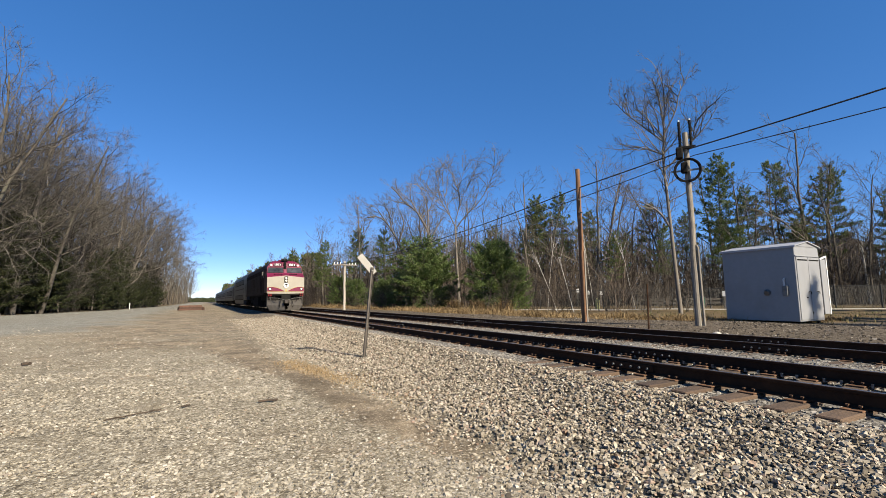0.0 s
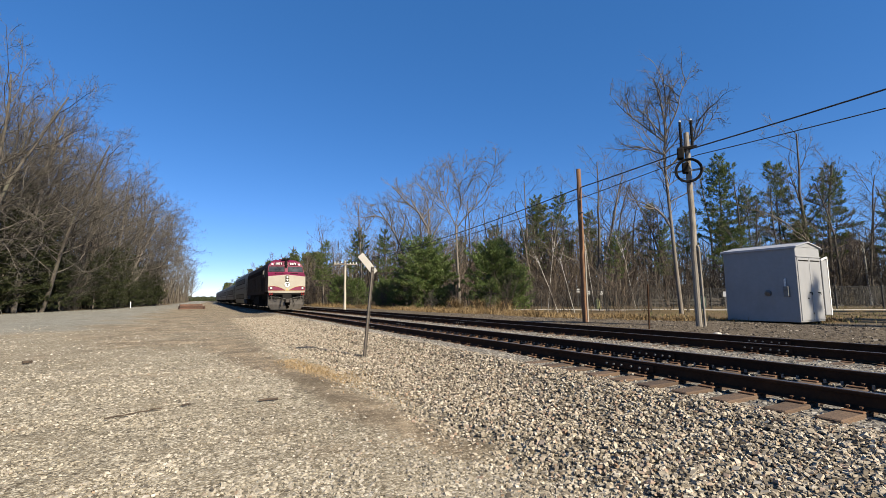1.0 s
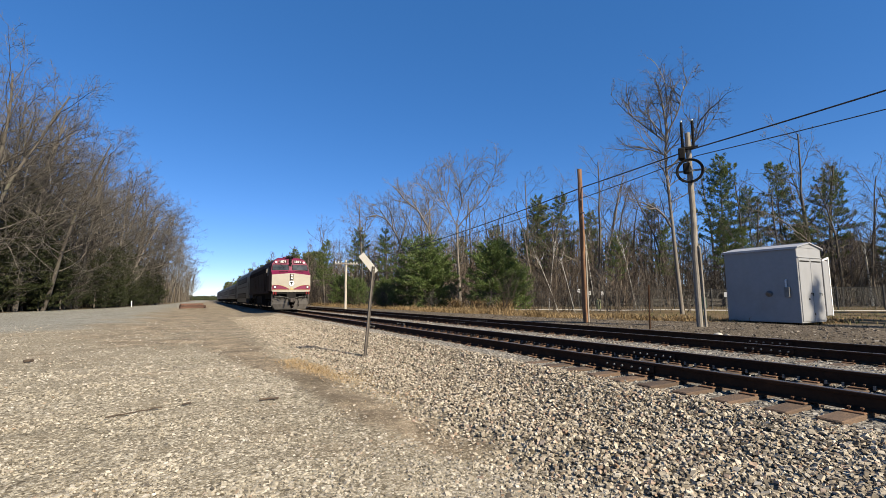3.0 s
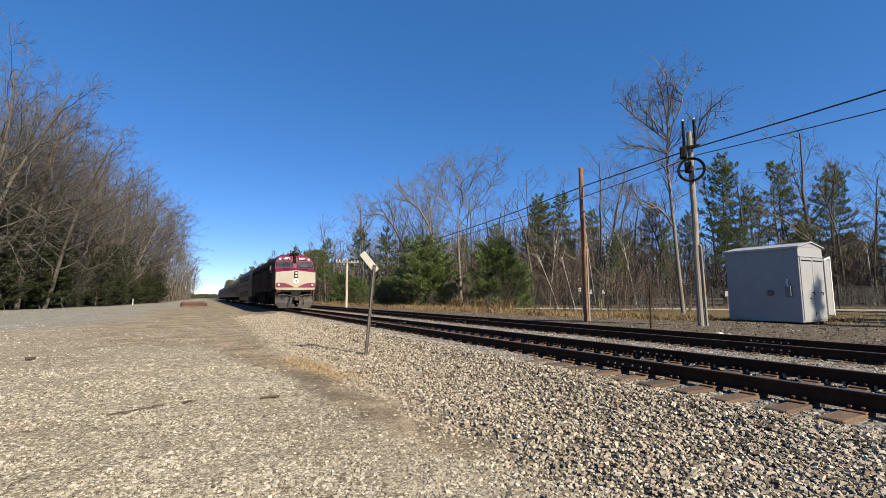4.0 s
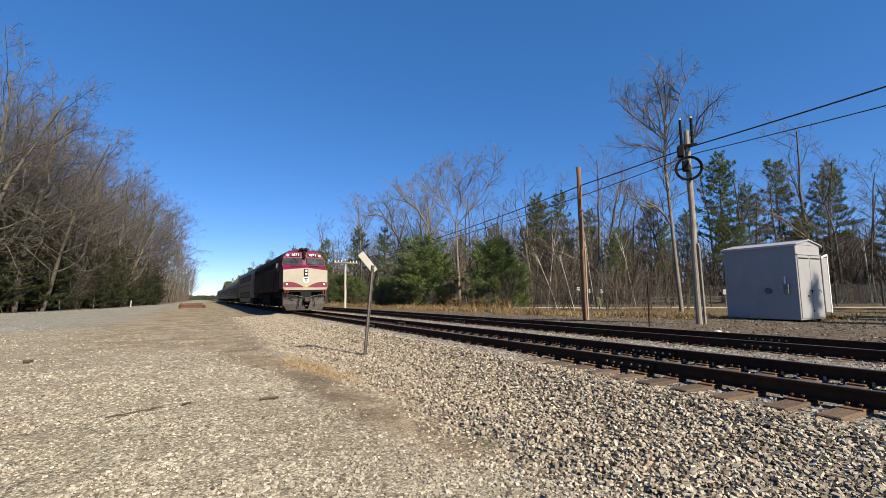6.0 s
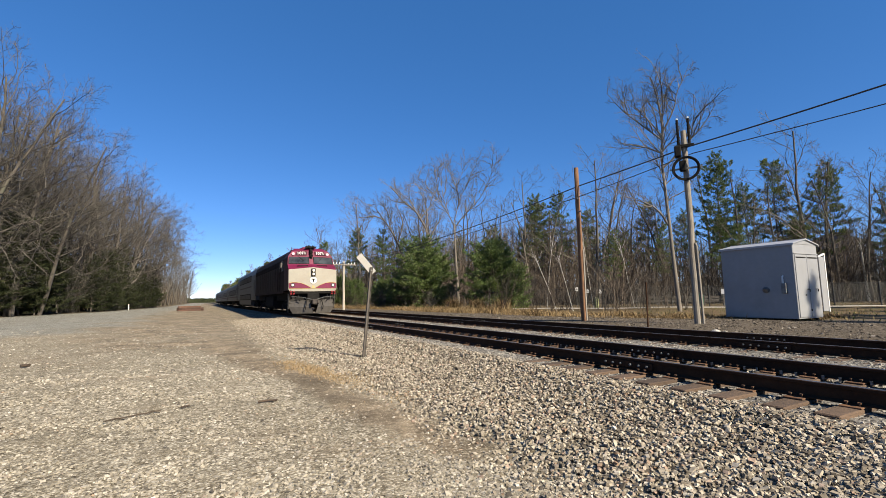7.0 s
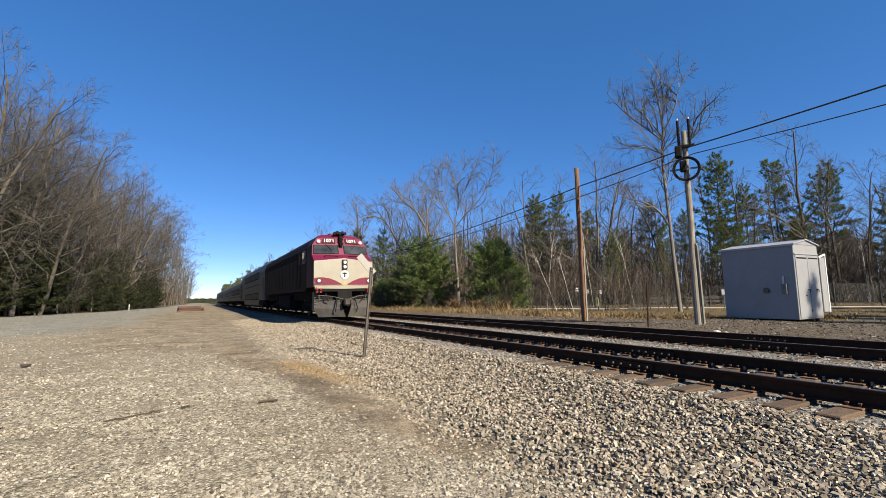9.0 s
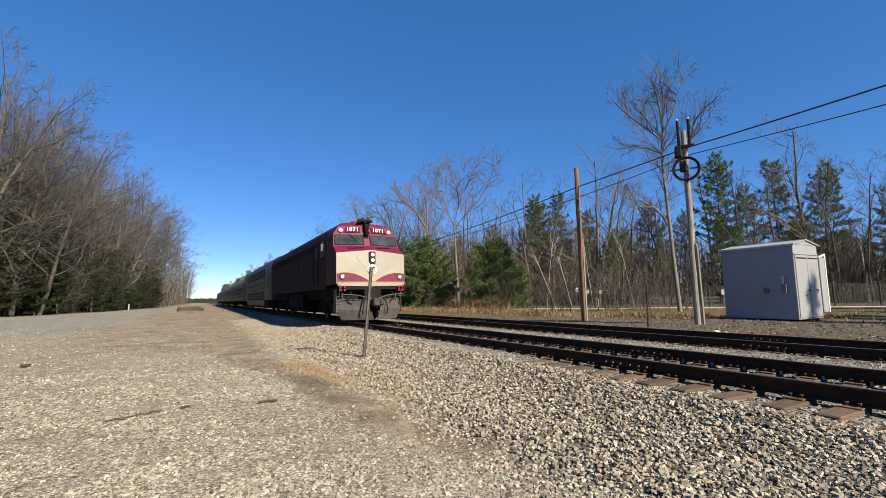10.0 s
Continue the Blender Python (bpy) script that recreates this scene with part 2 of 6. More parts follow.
GLASS_SIDE = surface("dusty_tinted_side_glass", (0.0072, 0.0078, 0.009), (0.018, 0.0192, 0.0216), 1.5, 0.5, 0, (0.012, 0.012, 0.012), 0.8, 0.0, spec=0.25)
LAMP_WARM = lamp_material("lit_headlamp_lens", (1.0, 0.93, 0.75), 0.3)
LAMP_PINK = lamp_material("pinkish_beacon_lens", (1.0, 0.45, 0.5), 0.2)
LAMP_RED = lamp_material("red_marker_lens", (0.4, 0.03, 0.03), 0.05)
SHED_PAINT = surface("grey_painted_steel_sheet", (0.185, 0.189, 0.197), (0.225, 0.229, 0.237), 0.8, 0.45, 0.1, (0.175, 0.175, 0.18), 0.6, 0.04)
POLE_WOOD = surface("weathered_pole_wood", (0.0664, 0.0298, 0.0133), (0.219, 0.113, 0.0531), 2, 0.85, 0, (0.0465, 0.0233, 0.0119), 0.8, 0.5, (8, 8, 0.5))
POLE_GREY = surface("grey_weathered_pole_wood", (0.075, 0.064, 0.052), (0.25, 0.225, 0.188), 2, 0.85, 0, (0.085, 0.07, 0.055), 0.8, 0.5, (8, 8, 0.5))
GALV = surface("galvanised_steel", (0.0932, 0.0932, 0.0899), (0.199, 0.199, 0.192), 6, 0.55, 0.6)
SIGN_BACK = surface("bare_aluminium_sign_back", (0.186, 0.178, 0.161), (0.237, 0.229, 0.208), 3, 0.55, 0.2)
BARK_GREY = surface("grey_bark", (0.0294, 0.0244, 0.0202), (0.0882, 0.0756, 0.0622), 1.5, 0.95, 0, (0.0672, 0.0672, 0.0462), 0.5, 0.6, (3, 3, 0.6), 0.25)
BARK_PALE = surface("pale_bark", (0.0588, 0.0504, 0.0412), (0.16, 0.141, 0.119), 1.5, 0.95, 0, (0.0924, 0.0823, 0.0672), 0.6, 0.5, (3, 3, 0.6), 0.2)
TWIG_GREY = surface("grey_brown_twigs", (0.0378, 0.0336, 0.0277), (0.109, 0.0974, 0.0823), 0.8, 0.95, bump=0, vary=0.35)
TWIG_RED = surface("brown_twigs", (0.0336, 0.0252, 0.0185), (0.0966, 0.0748, 0.0554), 0.8, 0.95, bump=0, vary=0.45)
TWIG_PALE = surface("pale_twigs", (0.0504, 0.0403, 0.0311), (0.126, 0.102, 0.0798), 0.8, 0.95, bump=0, vary=0.15)
NEEDLES = leaf_material("pine_needles", [(0.0, (0.0252, 0.0437, 0.0118)), (0.5, (0.0689, 0.102, 0.0252)), (0.85, (0.109, 0.141, 0.0386)), (1.0, (0.134, 0.126, 0.0504))])
NEEDLES_DULL = leaf_material("olive_needles", [(0.0, (0.0101, 0.0151, 0.00504)), (0.6, (0.0286, 0.0386, 0.0126)), (1.0, (0.0588, 0.0622, 0.0235))])
YOUNG_NEEDLES = leaf_material("bright_young_needles", [(0.0, (0.036, 0.056, 0.015)), (0.5, (0.074, 0.116, 0.032)), (0.85, (0.118, 0.16, 0.048)), (1.0, (0.155, 0.16, 0.065))])
DRY_GRASS = island_material("dry_straw_grass", [(0.0, (0.0607, 0.0393, 0.0185)), (0.4, (0.128, 0.0859, 0.0399)), (0.8, (0.207, 0.146, 0.0714)), (1.0, (0.286, 0.221, 0.128))])
CONCRETE = surface("pale_concrete", (0.279, 0.265, 0.239), (0.385, 0.365, 0.332), 1.5, 0.9, 0, (0.239, 0.219, 0.186), 0.4)
DEEP_STEMS = island_material("weathered_stems_of_the_deep_wood", [(0.0, (0.0252, 0.0202, 0.0151)), (0.55, (0.0714, 0.0563, 0.0403)), (0.93, (0.134, 0.113, 0.0865)), (1.0, (0.252, 0.227, 0.185))])


# ---- mesh helpers ----
class Shape:
    """Gathers vertices and faces; every call adds one closed form."""

    def __init__(self):
        self.v, self.f, self.m = [], [], []

    def add(self, verts, faces, slot=0):
        n = len(self.v)
        self.v += [tuple(p) for p in verts]
        self.f += [tuple(n + i for i in f) for f in faces]
        self.m += [slot] * len(faces)
        return self

    def box(self, x0, x1, y0, y1, z0, z1, slot=0, m=None, ch=0.0):
        if ch:
            c = min(ch, (x1 - x0) / 3, (y1 - y0) / 3, (z1 - z0) / 3)
            xs, ys, zs = (x0, x1), (y0, y1), (z0, z1)
            pts, key = [], {}
            for i in (0, 1):
                for j in (0, 1):
                    for k in (0, 1):
                        for ax in range(3):
                            p = [xs[i] + c * (1 - 2 * i), ys[j] + c * (1 - 2 * j), zs[k] + c * (1 - 2 * k)]
                            p[ax] = (xs[i], ys[j], zs[k])[ax]
                            key[i, j, k, ax] = len(pts)
                            pts.append(Vector(p))
            faces = []
            for ax in range(3):
                a, b = [q for q in range(3) if q != ax]
                for s in (0, 1):
                    loop = []
                    for u, w in ((0, 0), (1, 0), (1, 1), (0, 1)):
                        c3 = [0, 0, 0]
                        c3[ax], c3[a], c3[b] = s, u, w
                        loop.append(key[(*c3, ax)])
                    faces.append(loop if (s == 1) == (ax != 1) else loop[::-1])
                for u in (0, 1):
                    for w in (0, 1):
                        c0, c1 = [0, 0, 0], [0, 0, 0]
                        c0[a] = c1[a] = u
                        c0[b] = c1[b] = w
                        c1[ax] = 1
                        faces.append([key[(*c0, a)], key[(*c1, a)], key[(*c1, b)], key[(*c0, b)]])
            for i in (0, 1):
                for j in (0, 1):
                    for k in (0, 1):
                        faces.append([key[i, j, k, ax] for ax in range(3)])
        else:
            pts = [Vector((x, y, z)) for x in (x0, x1) for y in (y0, y1) for z in (z0, z1)]
            faces = [(0, 1, 3, 2), (4, 6, 7, 5), (0, 4, 5, 1), (2, 3, 7, 6), (0, 2, 6, 4), (1, 5, 7, 3)]
        return self.add([m @ p for p in pts] if m else pts, faces, slot)

    def rod(self, a, b, r0, r1=None, n=8, slot=0):
        a, b, r1 = Vector(a), Vector(b), r0 if r1 is None else r1
        q = (b - a).to_track_quat("Z", "Y").to_matrix()
        ring = [Vector((math.cos(2 * math.pi * i / n), math.sin(2 * math.pi * i / n), 0)) for i in range(n)]
        pts = [a + q @ (p * r0) for p in ring] + [b + q @ (p * r1) for p in ring]
        faces = [(i, (i + 1) % n, n + (i + 1) % n, n + i) for i in range(n)]
        return self.add(pts, faces + [tuple(range(n))[::-1], tuple(range(n, 2 * n))], slot)

    def path(self, pts, r, n=6, slot=0):
        """A round bar along a line of points, in one piece."""
        pts = [Vector(p) for p in pts]
        ways = [(b - a).normalized() for a, b in zip(pts, pts[1:])]
        up = Vector((0, 0, 1)) if abs(ways[0].z) < 0.9 else Vector((1, 0, 0))
        rings = []
        for i, p in enumerate(pts):
            d = (ways[max(i - 1, 0)] + ways[min(i, len(ways) - 1)]).normalized()
            u = up - d * up.dot(d)
            u = u.normalized() if u.length > 1e-4 else d.orthogonal().normalized()
            up, w = u, d.cross(u)
            rings.append([p + (u * math.cos(2 * math.pi * k / n) + w * math.sin(2 * math.pi * k / n)) * r for k in range(n)])
        return self.loft(rings, slot)

    def slab(self, outline, normal, slot=0):
        """A flat outline, given depth by the vector normal."""
        n, d = len(outline), Vector(normal)
        pts = [Vector(p) for p in outline] + [Vector(p) + d for p in outline]
        faces = [tuple(range(n))[::-1], tuple(range(n, 2 * n))] + [(i, (i + 1) % n, n + (i + 1) % n, n + i) for i in range(n)]
        return self.add(pts, faces, slot)

    def loft(self, rings, slot=0, closed=True, caps=True):
        k = len(rings[0])
        faces = []
        for j in range(len(rings) - 1):
            for i in range(k if closed else k - 1):
                faces.append((j * k + i, j * k + (i + 1) % k, (j + 1) * k + (i + 1) % k, (j + 1) * k + i))
        if caps:
            faces += [tuple(range(k))[::-1], tuple(range((len(rings) - 1) * k, len(rings) * k))]
        return self.add([p for r in rings for p in r], faces, slot)

    def mesh(self, name, *mats, fix=True):
        me = bpy.data.meshes.new(name)
        me.from_pydata(self.v, [], self.f)
        for mat in mats:
            me.materials.append(mat)
        if len(mats) > 1:
            me.polygons.foreach_set("material_index", self.m)
        if fix:
            bm = bmesh.new()
            bm.from_mesh(me)
            bmesh.ops.recalc_face_normals(bm, faces=bm.faces)
            bm.to_mesh(me)
            bm.free()
        me.update()
        return me


def part(name, shape, material, parent, label="", m=None):
    """One mesh object under a thing or a part."""
    me = shape.mesh(name, material) if isinstance(shape, Shape) else shape
    ob = new(name, me)
    ob.parent = parent
    if m is not None:
        ob.matrix_basis = m
    return tagged(ob, label)


def thing(name, label, category, m=None, group="", kind="", shape=None, material=None):
    ob = new(name, shape.mesh(name, material) if isinstance(shape, Shape) else shape)
    if m is not None:
        ob.matrix_basis = m
    return tagged(ob, label, category, group, kind)


def array_mesh(name, verts, quads, material, per=4):
    """A mesh from numpy arrays; all faces have the same number of corners."""
    me = bpy.data.meshes.new(name)
    me.vertices.add(len(verts))
    me.vertices.foreach_set("co", np.asarray(verts, np.float32).ravel())
    q = np.asarray(quads, np.int32)
    me.loops.add(q.size)
    me.loops.foreach_set("vertex_index", q.ravel())
    me.polygons.add(len(q))
    me.polygons.foreach_set("loop_start", np.arange(0, q.size, per, dtype=np.int32))
    me.update(calc_edges=True)
    me.validate()
    if per == 3:
        me.polygons.foreach_set("use_smooth", np.zeros(len(me.polygons), bool))
    me.materials.append(material)
    return me


def smoothstep(a, b, x):
    t = np.clip((np.asarray(x, float) - a) / (b - a), 0, 1)
    return t * t * (3 - 2 * t)


def waves(x, y, seed, scale):
    """A soft uneven field between about -1 and 1."""
    rng = np.random.default_rng(seed)
    out = 0 * np.asarray(x, float)
    for k in range(7):
        a, f, p = rng.uniform(0, 6.28), scale * 1.6 ** (k % 4) * rng.uniform(0.7, 1.3), rng.uniform(0, 6.28)
        out = out + np.sin((x * np.cos(a) + y * np.sin(a)) * f + p + 1.3 * np.sin(x * f * 0.7 - p)) / (1.4 ** (k % 4))
    return out / 4


# ---- ground ----
NEAR_X, FAR_X, RAIL_Z = 6.664, 10.645, 0.45
WOODS_X = ((-60, -46), (0, -34), (30, -25), (57, -17.5), (66, -14.8), (79, -11.5), (130, -7.2), (300, -5.5), (3000, -5))
GRASS_X = ((-100, 27), (5, 26), (11, 20.0), (13.5, 15.9), (18, 15.2), (24, 15.1), (40, 14.8), (80, 14.4), (3000, 13.8))


RIGHT_WOODS = ((4, 62), (15, 56), (20, 52), (30, 46), (45, 33), (60, 26), (80, 23), (120, 17.5), (400, 15.5))


def along(table, y):
    return np.interp(y, [p[0] for p in table], [p[1] for p in table])


def ground_height(x, y):
    x, y = np.asarray(x, float), np.asarray(y, float)
    lot = 0.3 * smoothstep(8, 60, y) + 0.03 * waves(x, y, 3, 0.5) * smoothstep(30, 8, y)
    side = np.interp(x, [1.7, 2.6, 3.3, 4.95, 5.2, 7.9, 8.6, 9.3, 12.3, 13.4, 14.6, 17, 20, 26, 40], [0.0, -0.05, 0.03, 0.225, 0.212, 0.215, 0.29, 0.25, 0.25, 0.31, 0.4, 0.37, 0.25, 0.22, 0.2])
    w = smoothstep(2.7, 4.95, x)
    side = side + 0.055 * smoothstep(5.2, 8.0, y) * smoothstep(4.5, 4.95, x) * smoothstep(5.98, 5.72, x)
    z = np.where(x < 4.95, (1 - w) * (lot + np.minimum(side, 0)) + w * np.maximum(side, 0), side)
    z = z + np.where((x > 13.2), 0.05 * waves(x, y, 5, 0.6), 0)
    z = z + 3.0 * smoothstep(6, 50, x - along(RIGHT_WOODS, y)) * smoothstep(-40, 0, y)
    woods = along(WOODS_X, y) - x
    z = z + (0.25 * smoothstep(0, 6, woods) + 1.5 * smoothstep(8, 40, woods)) * smoothstep(20, 60, y)
    return z


def make_ground():
    xs = np.concatenate([-np.geomspace(900, 30, 18), np.arange(-28, -6, 1.0), np.arange(-6, 16, 0.12), np.arange(16, 40, 0.6), np.geomspace(40, 900, 20)])
    ys = np.concatenate([-np.geomspace(600, 4, 16), np.arange(-3, 20, 0.14), np.arange(20, 70, 0.5), np.geomspace(70, 3000, 40)])
    X, Y = np.meshgrid(xs, ys, indexing="ij")
    Z = ground_height(X, Y) + 0.012 * waves(X, Y, 8, 4.0) * (np.hypot(X, Y) < 30)
    n, k = X.shape
    idx = np.arange(n * k).reshape(n, k)
    quads = np.stack([idx[:-1, :-1], idx[1:, :-1], idx[1:, 1:], idx[:-1, 1:]], -1).reshape(-1, 4)
    me = array_mesh("ground", np.stack([X, Y, Z], -1).reshape(-1, 3), quads, GROUND)
    w1, w2, w3 = waves(X, Y, 11, 1.3), waves(X, Y, 12, 0.35), waves(X, Y, 17, 5.0)
    # the worn dirt strip that winds between the lot and the ballast
    middle = np.interp(Y, [3.2, 4.3, 5.2, 7.0, 9.0, 11.0, 13.5, 17.0, 30.0], [2.6, 2.35, 2.1, 1.85, 1.7, 1.35, 1.0, 0.7, 0.8])
    half = np.interp(Y, [3.0, 4.2, 6.0, 9.0, 12.0, 17.0, 30.0], [0.3, 0.42, 0.42, 0.4, 0.6, 1.1, 2.0])
    off = np.abs(X - middle + 0.12 * w1 + 0.1 * w3) / half
    dirt = 0.92 * smoothstep(1.25, 0.6, off) * smoothstep(2.9, 4.2, Y + 0.3 * w1) * (1 - 0.45 * smoothstep(13, 24, Y))
    dirt = np.maximum(dirt, smoothstep(12.5, 13.0, X + 0.3 * w1))
    dirt = np.maximum(dirt, 0.75 * smoothstep(2.4, 2.8, X + 0.15 * w1) * smoothstep(6.2, 7.5, Y) * (X < 5))
    ruts = waves(X * 2.2, Y * 0.22, 13, 0.6)
    dirt = np.maximum(dirt, 0.9 * smoothstep(-0.1, 0.5, 0.6 * w2 + 0.3 * w1 + 0.5 * ruts) * (X < 3) * smoothstep(9, 16, Y))
    dirt = np.maximum(dirt, (0.75 + 0.2 * w1) * smoothstep(-6.5, -2.0, X + w1) * (X < 4) * smoothstep(15, 24, Y))
    # dark spots: dirt stains, and a far shadow streak (y 45) painted as dirt
    for sx, sy, rx, ry, k in ((-1.85, 6.95, 0.45, 0.16, 1.0), (-1.3, 7.4, 0.3, 0.1, 0.8), (0.9, 7.3, 0.35, 0.12, 0.6), (-2.3, 13.6, 0.5, 0.2, 0.9), (-3.4, 8.9, 0.8, 0.2, 0.4), (0.75, 5.3, 0.5, 0.3, 0.5), (1.35, 4.4, 0.5, 0.25, 0.6), (-1.0, 10.5, 1.2, 0.4, 0.4), (-6.6, 24.8, 1.6, 0.3, 1.0), (-8.6, 31.0, 2.0, 0.3, 0.9), (-6.6, 27.0, 1.1, 0.3, 0.6), (-2.5, 45.0, 1.5, 1.6, 0.9), (-12.0, 33.0, 2.5, 0.8, 0.7), (0.8, 19.0, 0.7, 0.3, 0.9)):
        dirt = np.maximum(dirt, k * np.exp(-((X - sx) / rx) ** 2 - ((Y - sy) / ry) ** 2) * (0.8 + 0.5 * w1 + 0.3 * w3))
    ballast = smoothstep(2.45 - 0.2 * smoothstep(9, 14, Y), 3.5, X + (0.3 + 0.4 * smoothstep(8, 14, Y)) * w1 + 0.2 * w3) * smoothstep(13.0, 12.5, X + 0.3 * w1)
    litter = np.maximum(smoothstep(-0.8, 0.8, X - along(GRASS_X, Y) + w1), smoothstep(-1, 1.5, along(WOODS_X, Y) - X + w1))
    road = smoothstep(24, 31, Y + 4 * w2) * smoothstep(-1.5, -5, X + 1.5 * w1 + 0.03 * (60 - Y))
    dirt = np.where(X < 3, dirt * (1 - 0.85 * road), dirt)
    col = np.stack([dirt * (1 - ballast), ballast, litter, road], -1).reshape(-1, 4).astype(np.float32)
    att = me.color_attributes.new("zone", "FLOAT_COLOR", "POINT")
    att.data.foreach_set("color", col.ravel())
    me.polygons.foreach_set("use_smooth", np.ones(len(me.polygons), bool))
    return thing("ground", "gravel lot, bare dirt and leaf litter beside the tracks", "ground", kind="structure", shape=me)


make_ground()


def scatter_stones(name, label, spots, sizes, seed, material=STONE, flat=0.6, sunk=False, tumble=0.45):
    """Loose angular stones, joined: every one a squashed, uneven chip."""
    rng = np.random.default_rng(seed)
    n = len(spots)
    base = 0.72 * np.array([(-1, -1, -1), (1, -1, -1), (1, 1, -1), (-1, 1, -1), (-1, -1, 1), (1, -1, 1), (1, 1, 1), (-1, 1, 1)], float)
    tris = np.array([(4, 5, 6), (4, 6, 7), (0, 1, 5), (0, 5, 4), (1, 2, 6), (1, 6, 5), (2, 3, 7), (2, 7, 6), (3, 0, 4), (3, 4, 7), (0, 2, 1), (0, 3, 2)])
    if sunk:  # the undersides are buried
        tris = tris[:10]
    v = base[None] + rng.uniform(-0.34, 0.34, (n, 8, 3))
    v *= np.stack([rng.uniform(0.75, 1.3, n), rng.uniform(0.55, 0.95, n), rng.uniform(0.5, 1.0, n) * flat], -1)[:, None, :]
    a, b = rng.uniform(0, 6.28, n), rng.normal(0, tumble, n)
    cb, sb = np.cos(b)[:, None], np.sin(b)[:, None]
    v = np.stack([v[..., 0] * cb - v[..., 2] * sb, v[..., 1], v[..., 0] * sb + v[..., 2] * cb], -1)
    ca, sa = np.cos(a)[:, None], np.sin(a)[:, None]
    v = np.stack([v[..., 0] * ca - v[..., 1] * sa, v[..., 0] * sa + v[..., 1] * ca, v[..., 2]], -1)
    v = v * sizes[:, None, None] + spots[:, None, :]
    faces = (tris[None] + 8 * np.arange(n)[:, None, None]).reshape(-1, 3)
    return thing(name, label, "stones", kind="stuff", shape=array_mesh(name, v.reshape(-1, 3), faces, material, 3))


def on_ground(x, y, lift=0.0):
    return np.stack([x, y, ground_height(x, y) + lift], -1)


def make_stones():
    rng = np.random.default_rng(21)
    # the ballast shoulder
    n = 80000
    y = 1.2 + 34 * rng.random(n) ** 2.2
    spill = 0.75 - 0.4 * smoothstep(3.6, 5.0, y) + 0.8 * smoothstep(10, 15, y)
    x = 2.6 - spill + rng.random(n) * (2.75 + spill - 0.35 * smoothstep(5.0, 7.0, y))
    keep = rng.random(n) < np.clip((x + 0.25 * waves(x, y, 34, 1.6) - 2.5 + 0.85 * spill) / (0.5 + 1.2 * spill), 0, 1) ** 1.3
    x, y = x[keep], y[keep]
    heap = 0.04 * rng.random(len(x)) * smoothstep(2.2, 3.2, x) * np.maximum(smoothstep(5.4, 4.9, x), smoothstep(3.8, 5.5, y))
    scatter_stones("ballast_stones", "pale crushed ballast stones heaped beside the track", on_ground(x, y, 0.0) + np.stack([0 * x, 0 * x, heap], -1), rng.uniform(0.0125, 0.026, len(x)) * (1 + 0.2 * smoothstep(5, 16, y)) + 0.009 * (rng.random(len(x)) > 0.9), 22, flat=0.65, tumble=0.55, sunk=True)
    n = 24000
    y, x = 1 + 34 * rng.random(n) ** 1.5, rng.uniform(5.1, 12.7, n)
    scatter_stones("track_ballast", "grey crushed stone between the rails and ties", on_ground(x, y, -0.004), rng.uniform(0.018, 0.036, n), 23, GREY_STONE, sunk=True)
    n = 9000
    y, x = 4.5 + 22 * rng.random(n) ** 1.5, 5.15 + 0.17 * rng.normal(0, 1, n)
    scatter_stones("fine_ballast", "blue-grey finer stone along the ends of the ties", on_ground(x, y, -0.002), rng.uniform(0.01, 0.02, n) * (1 + 0.5 * smoothstep(8, 20, y)), 25, GREY_STONE, sunk=True)
    n = 13000
    y, x = 3 + 22 * rng.random(n) ** 1.3, 12.6 + 9 * rng.random(n) ** 1.3
    scatter_stones("dirt_pebbles", "small dark pebbles strewn over the dirt beyond the tracks", on_ground(x, y, -0.004), rng.uniform(0.012, 0.04, n) + 0.03 * (rng.random(n) > 0.98), 24, DIRT_STONE, sunk=True)
    # the gravel lot: thinner on the worn dirt strip, and thinning out with distance
    n = 104000
    y = 2.4 + 30 * rng.random(n) ** 2.9
    x = 3.3 - rng.random(n) * (4.3 + 0.42 * y)
    middle = np.interp(y, [3.2, 4.3, 5.2, 7.0, 9.0, 11.0, 13.5, 17.0, 30.0], [2.6, 2.35, 2.1, 1.85, 1.7, 1.35, 1.0, 0.7, 0.8])
    bare = np.exp(-(np.abs(x + 0.12 * waves(x, y, 33, 2.0) - middle) / 0.46) ** 3) * smoothstep(3.2, 4.4, y)
    keep = (rng.random(n) < 0.72 + 0.28 * (waves(x, y, 31, 0.8) > -0.15)) & (rng.random(n) > 0.96 * bare) & (rng.random(n) > 0.8 * smoothstep(6.5, 15, y) + 0.15 * smoothstep(15, 30, y))
    x, y = x[keep], y[keep]
    scatter_stones("lot_gravel", "pale tan gravel pressed into the open lot", on_ground(x, y, -0.004), rng.uniform(0.0095, 0.0205, len(x)) * (1 + 0.45 * smoothstep(5, 12, y) + 0.6 * smoothstep(12, 30, y)) + 0.009 * (rng.random(len(x)) > 0.92), 32, LOT_STONE, flat=0.72, sunk=True, tumble=0.45)


make_stones()

# ---- tracks ----
TRACK_Y0, TRACK_Y1, TIE_STEP = -30.0, 420.0, 0.493


def rail_profile():
    half = [(0.07, 0), (0.07, 0.012), (0.012, 0.03), (0.009, 0.13), (0.034, 0.14), (0.036, 0.168), (0.03, 0.176)]
    return half + [(-x, z) for x, z in reversed(half)]


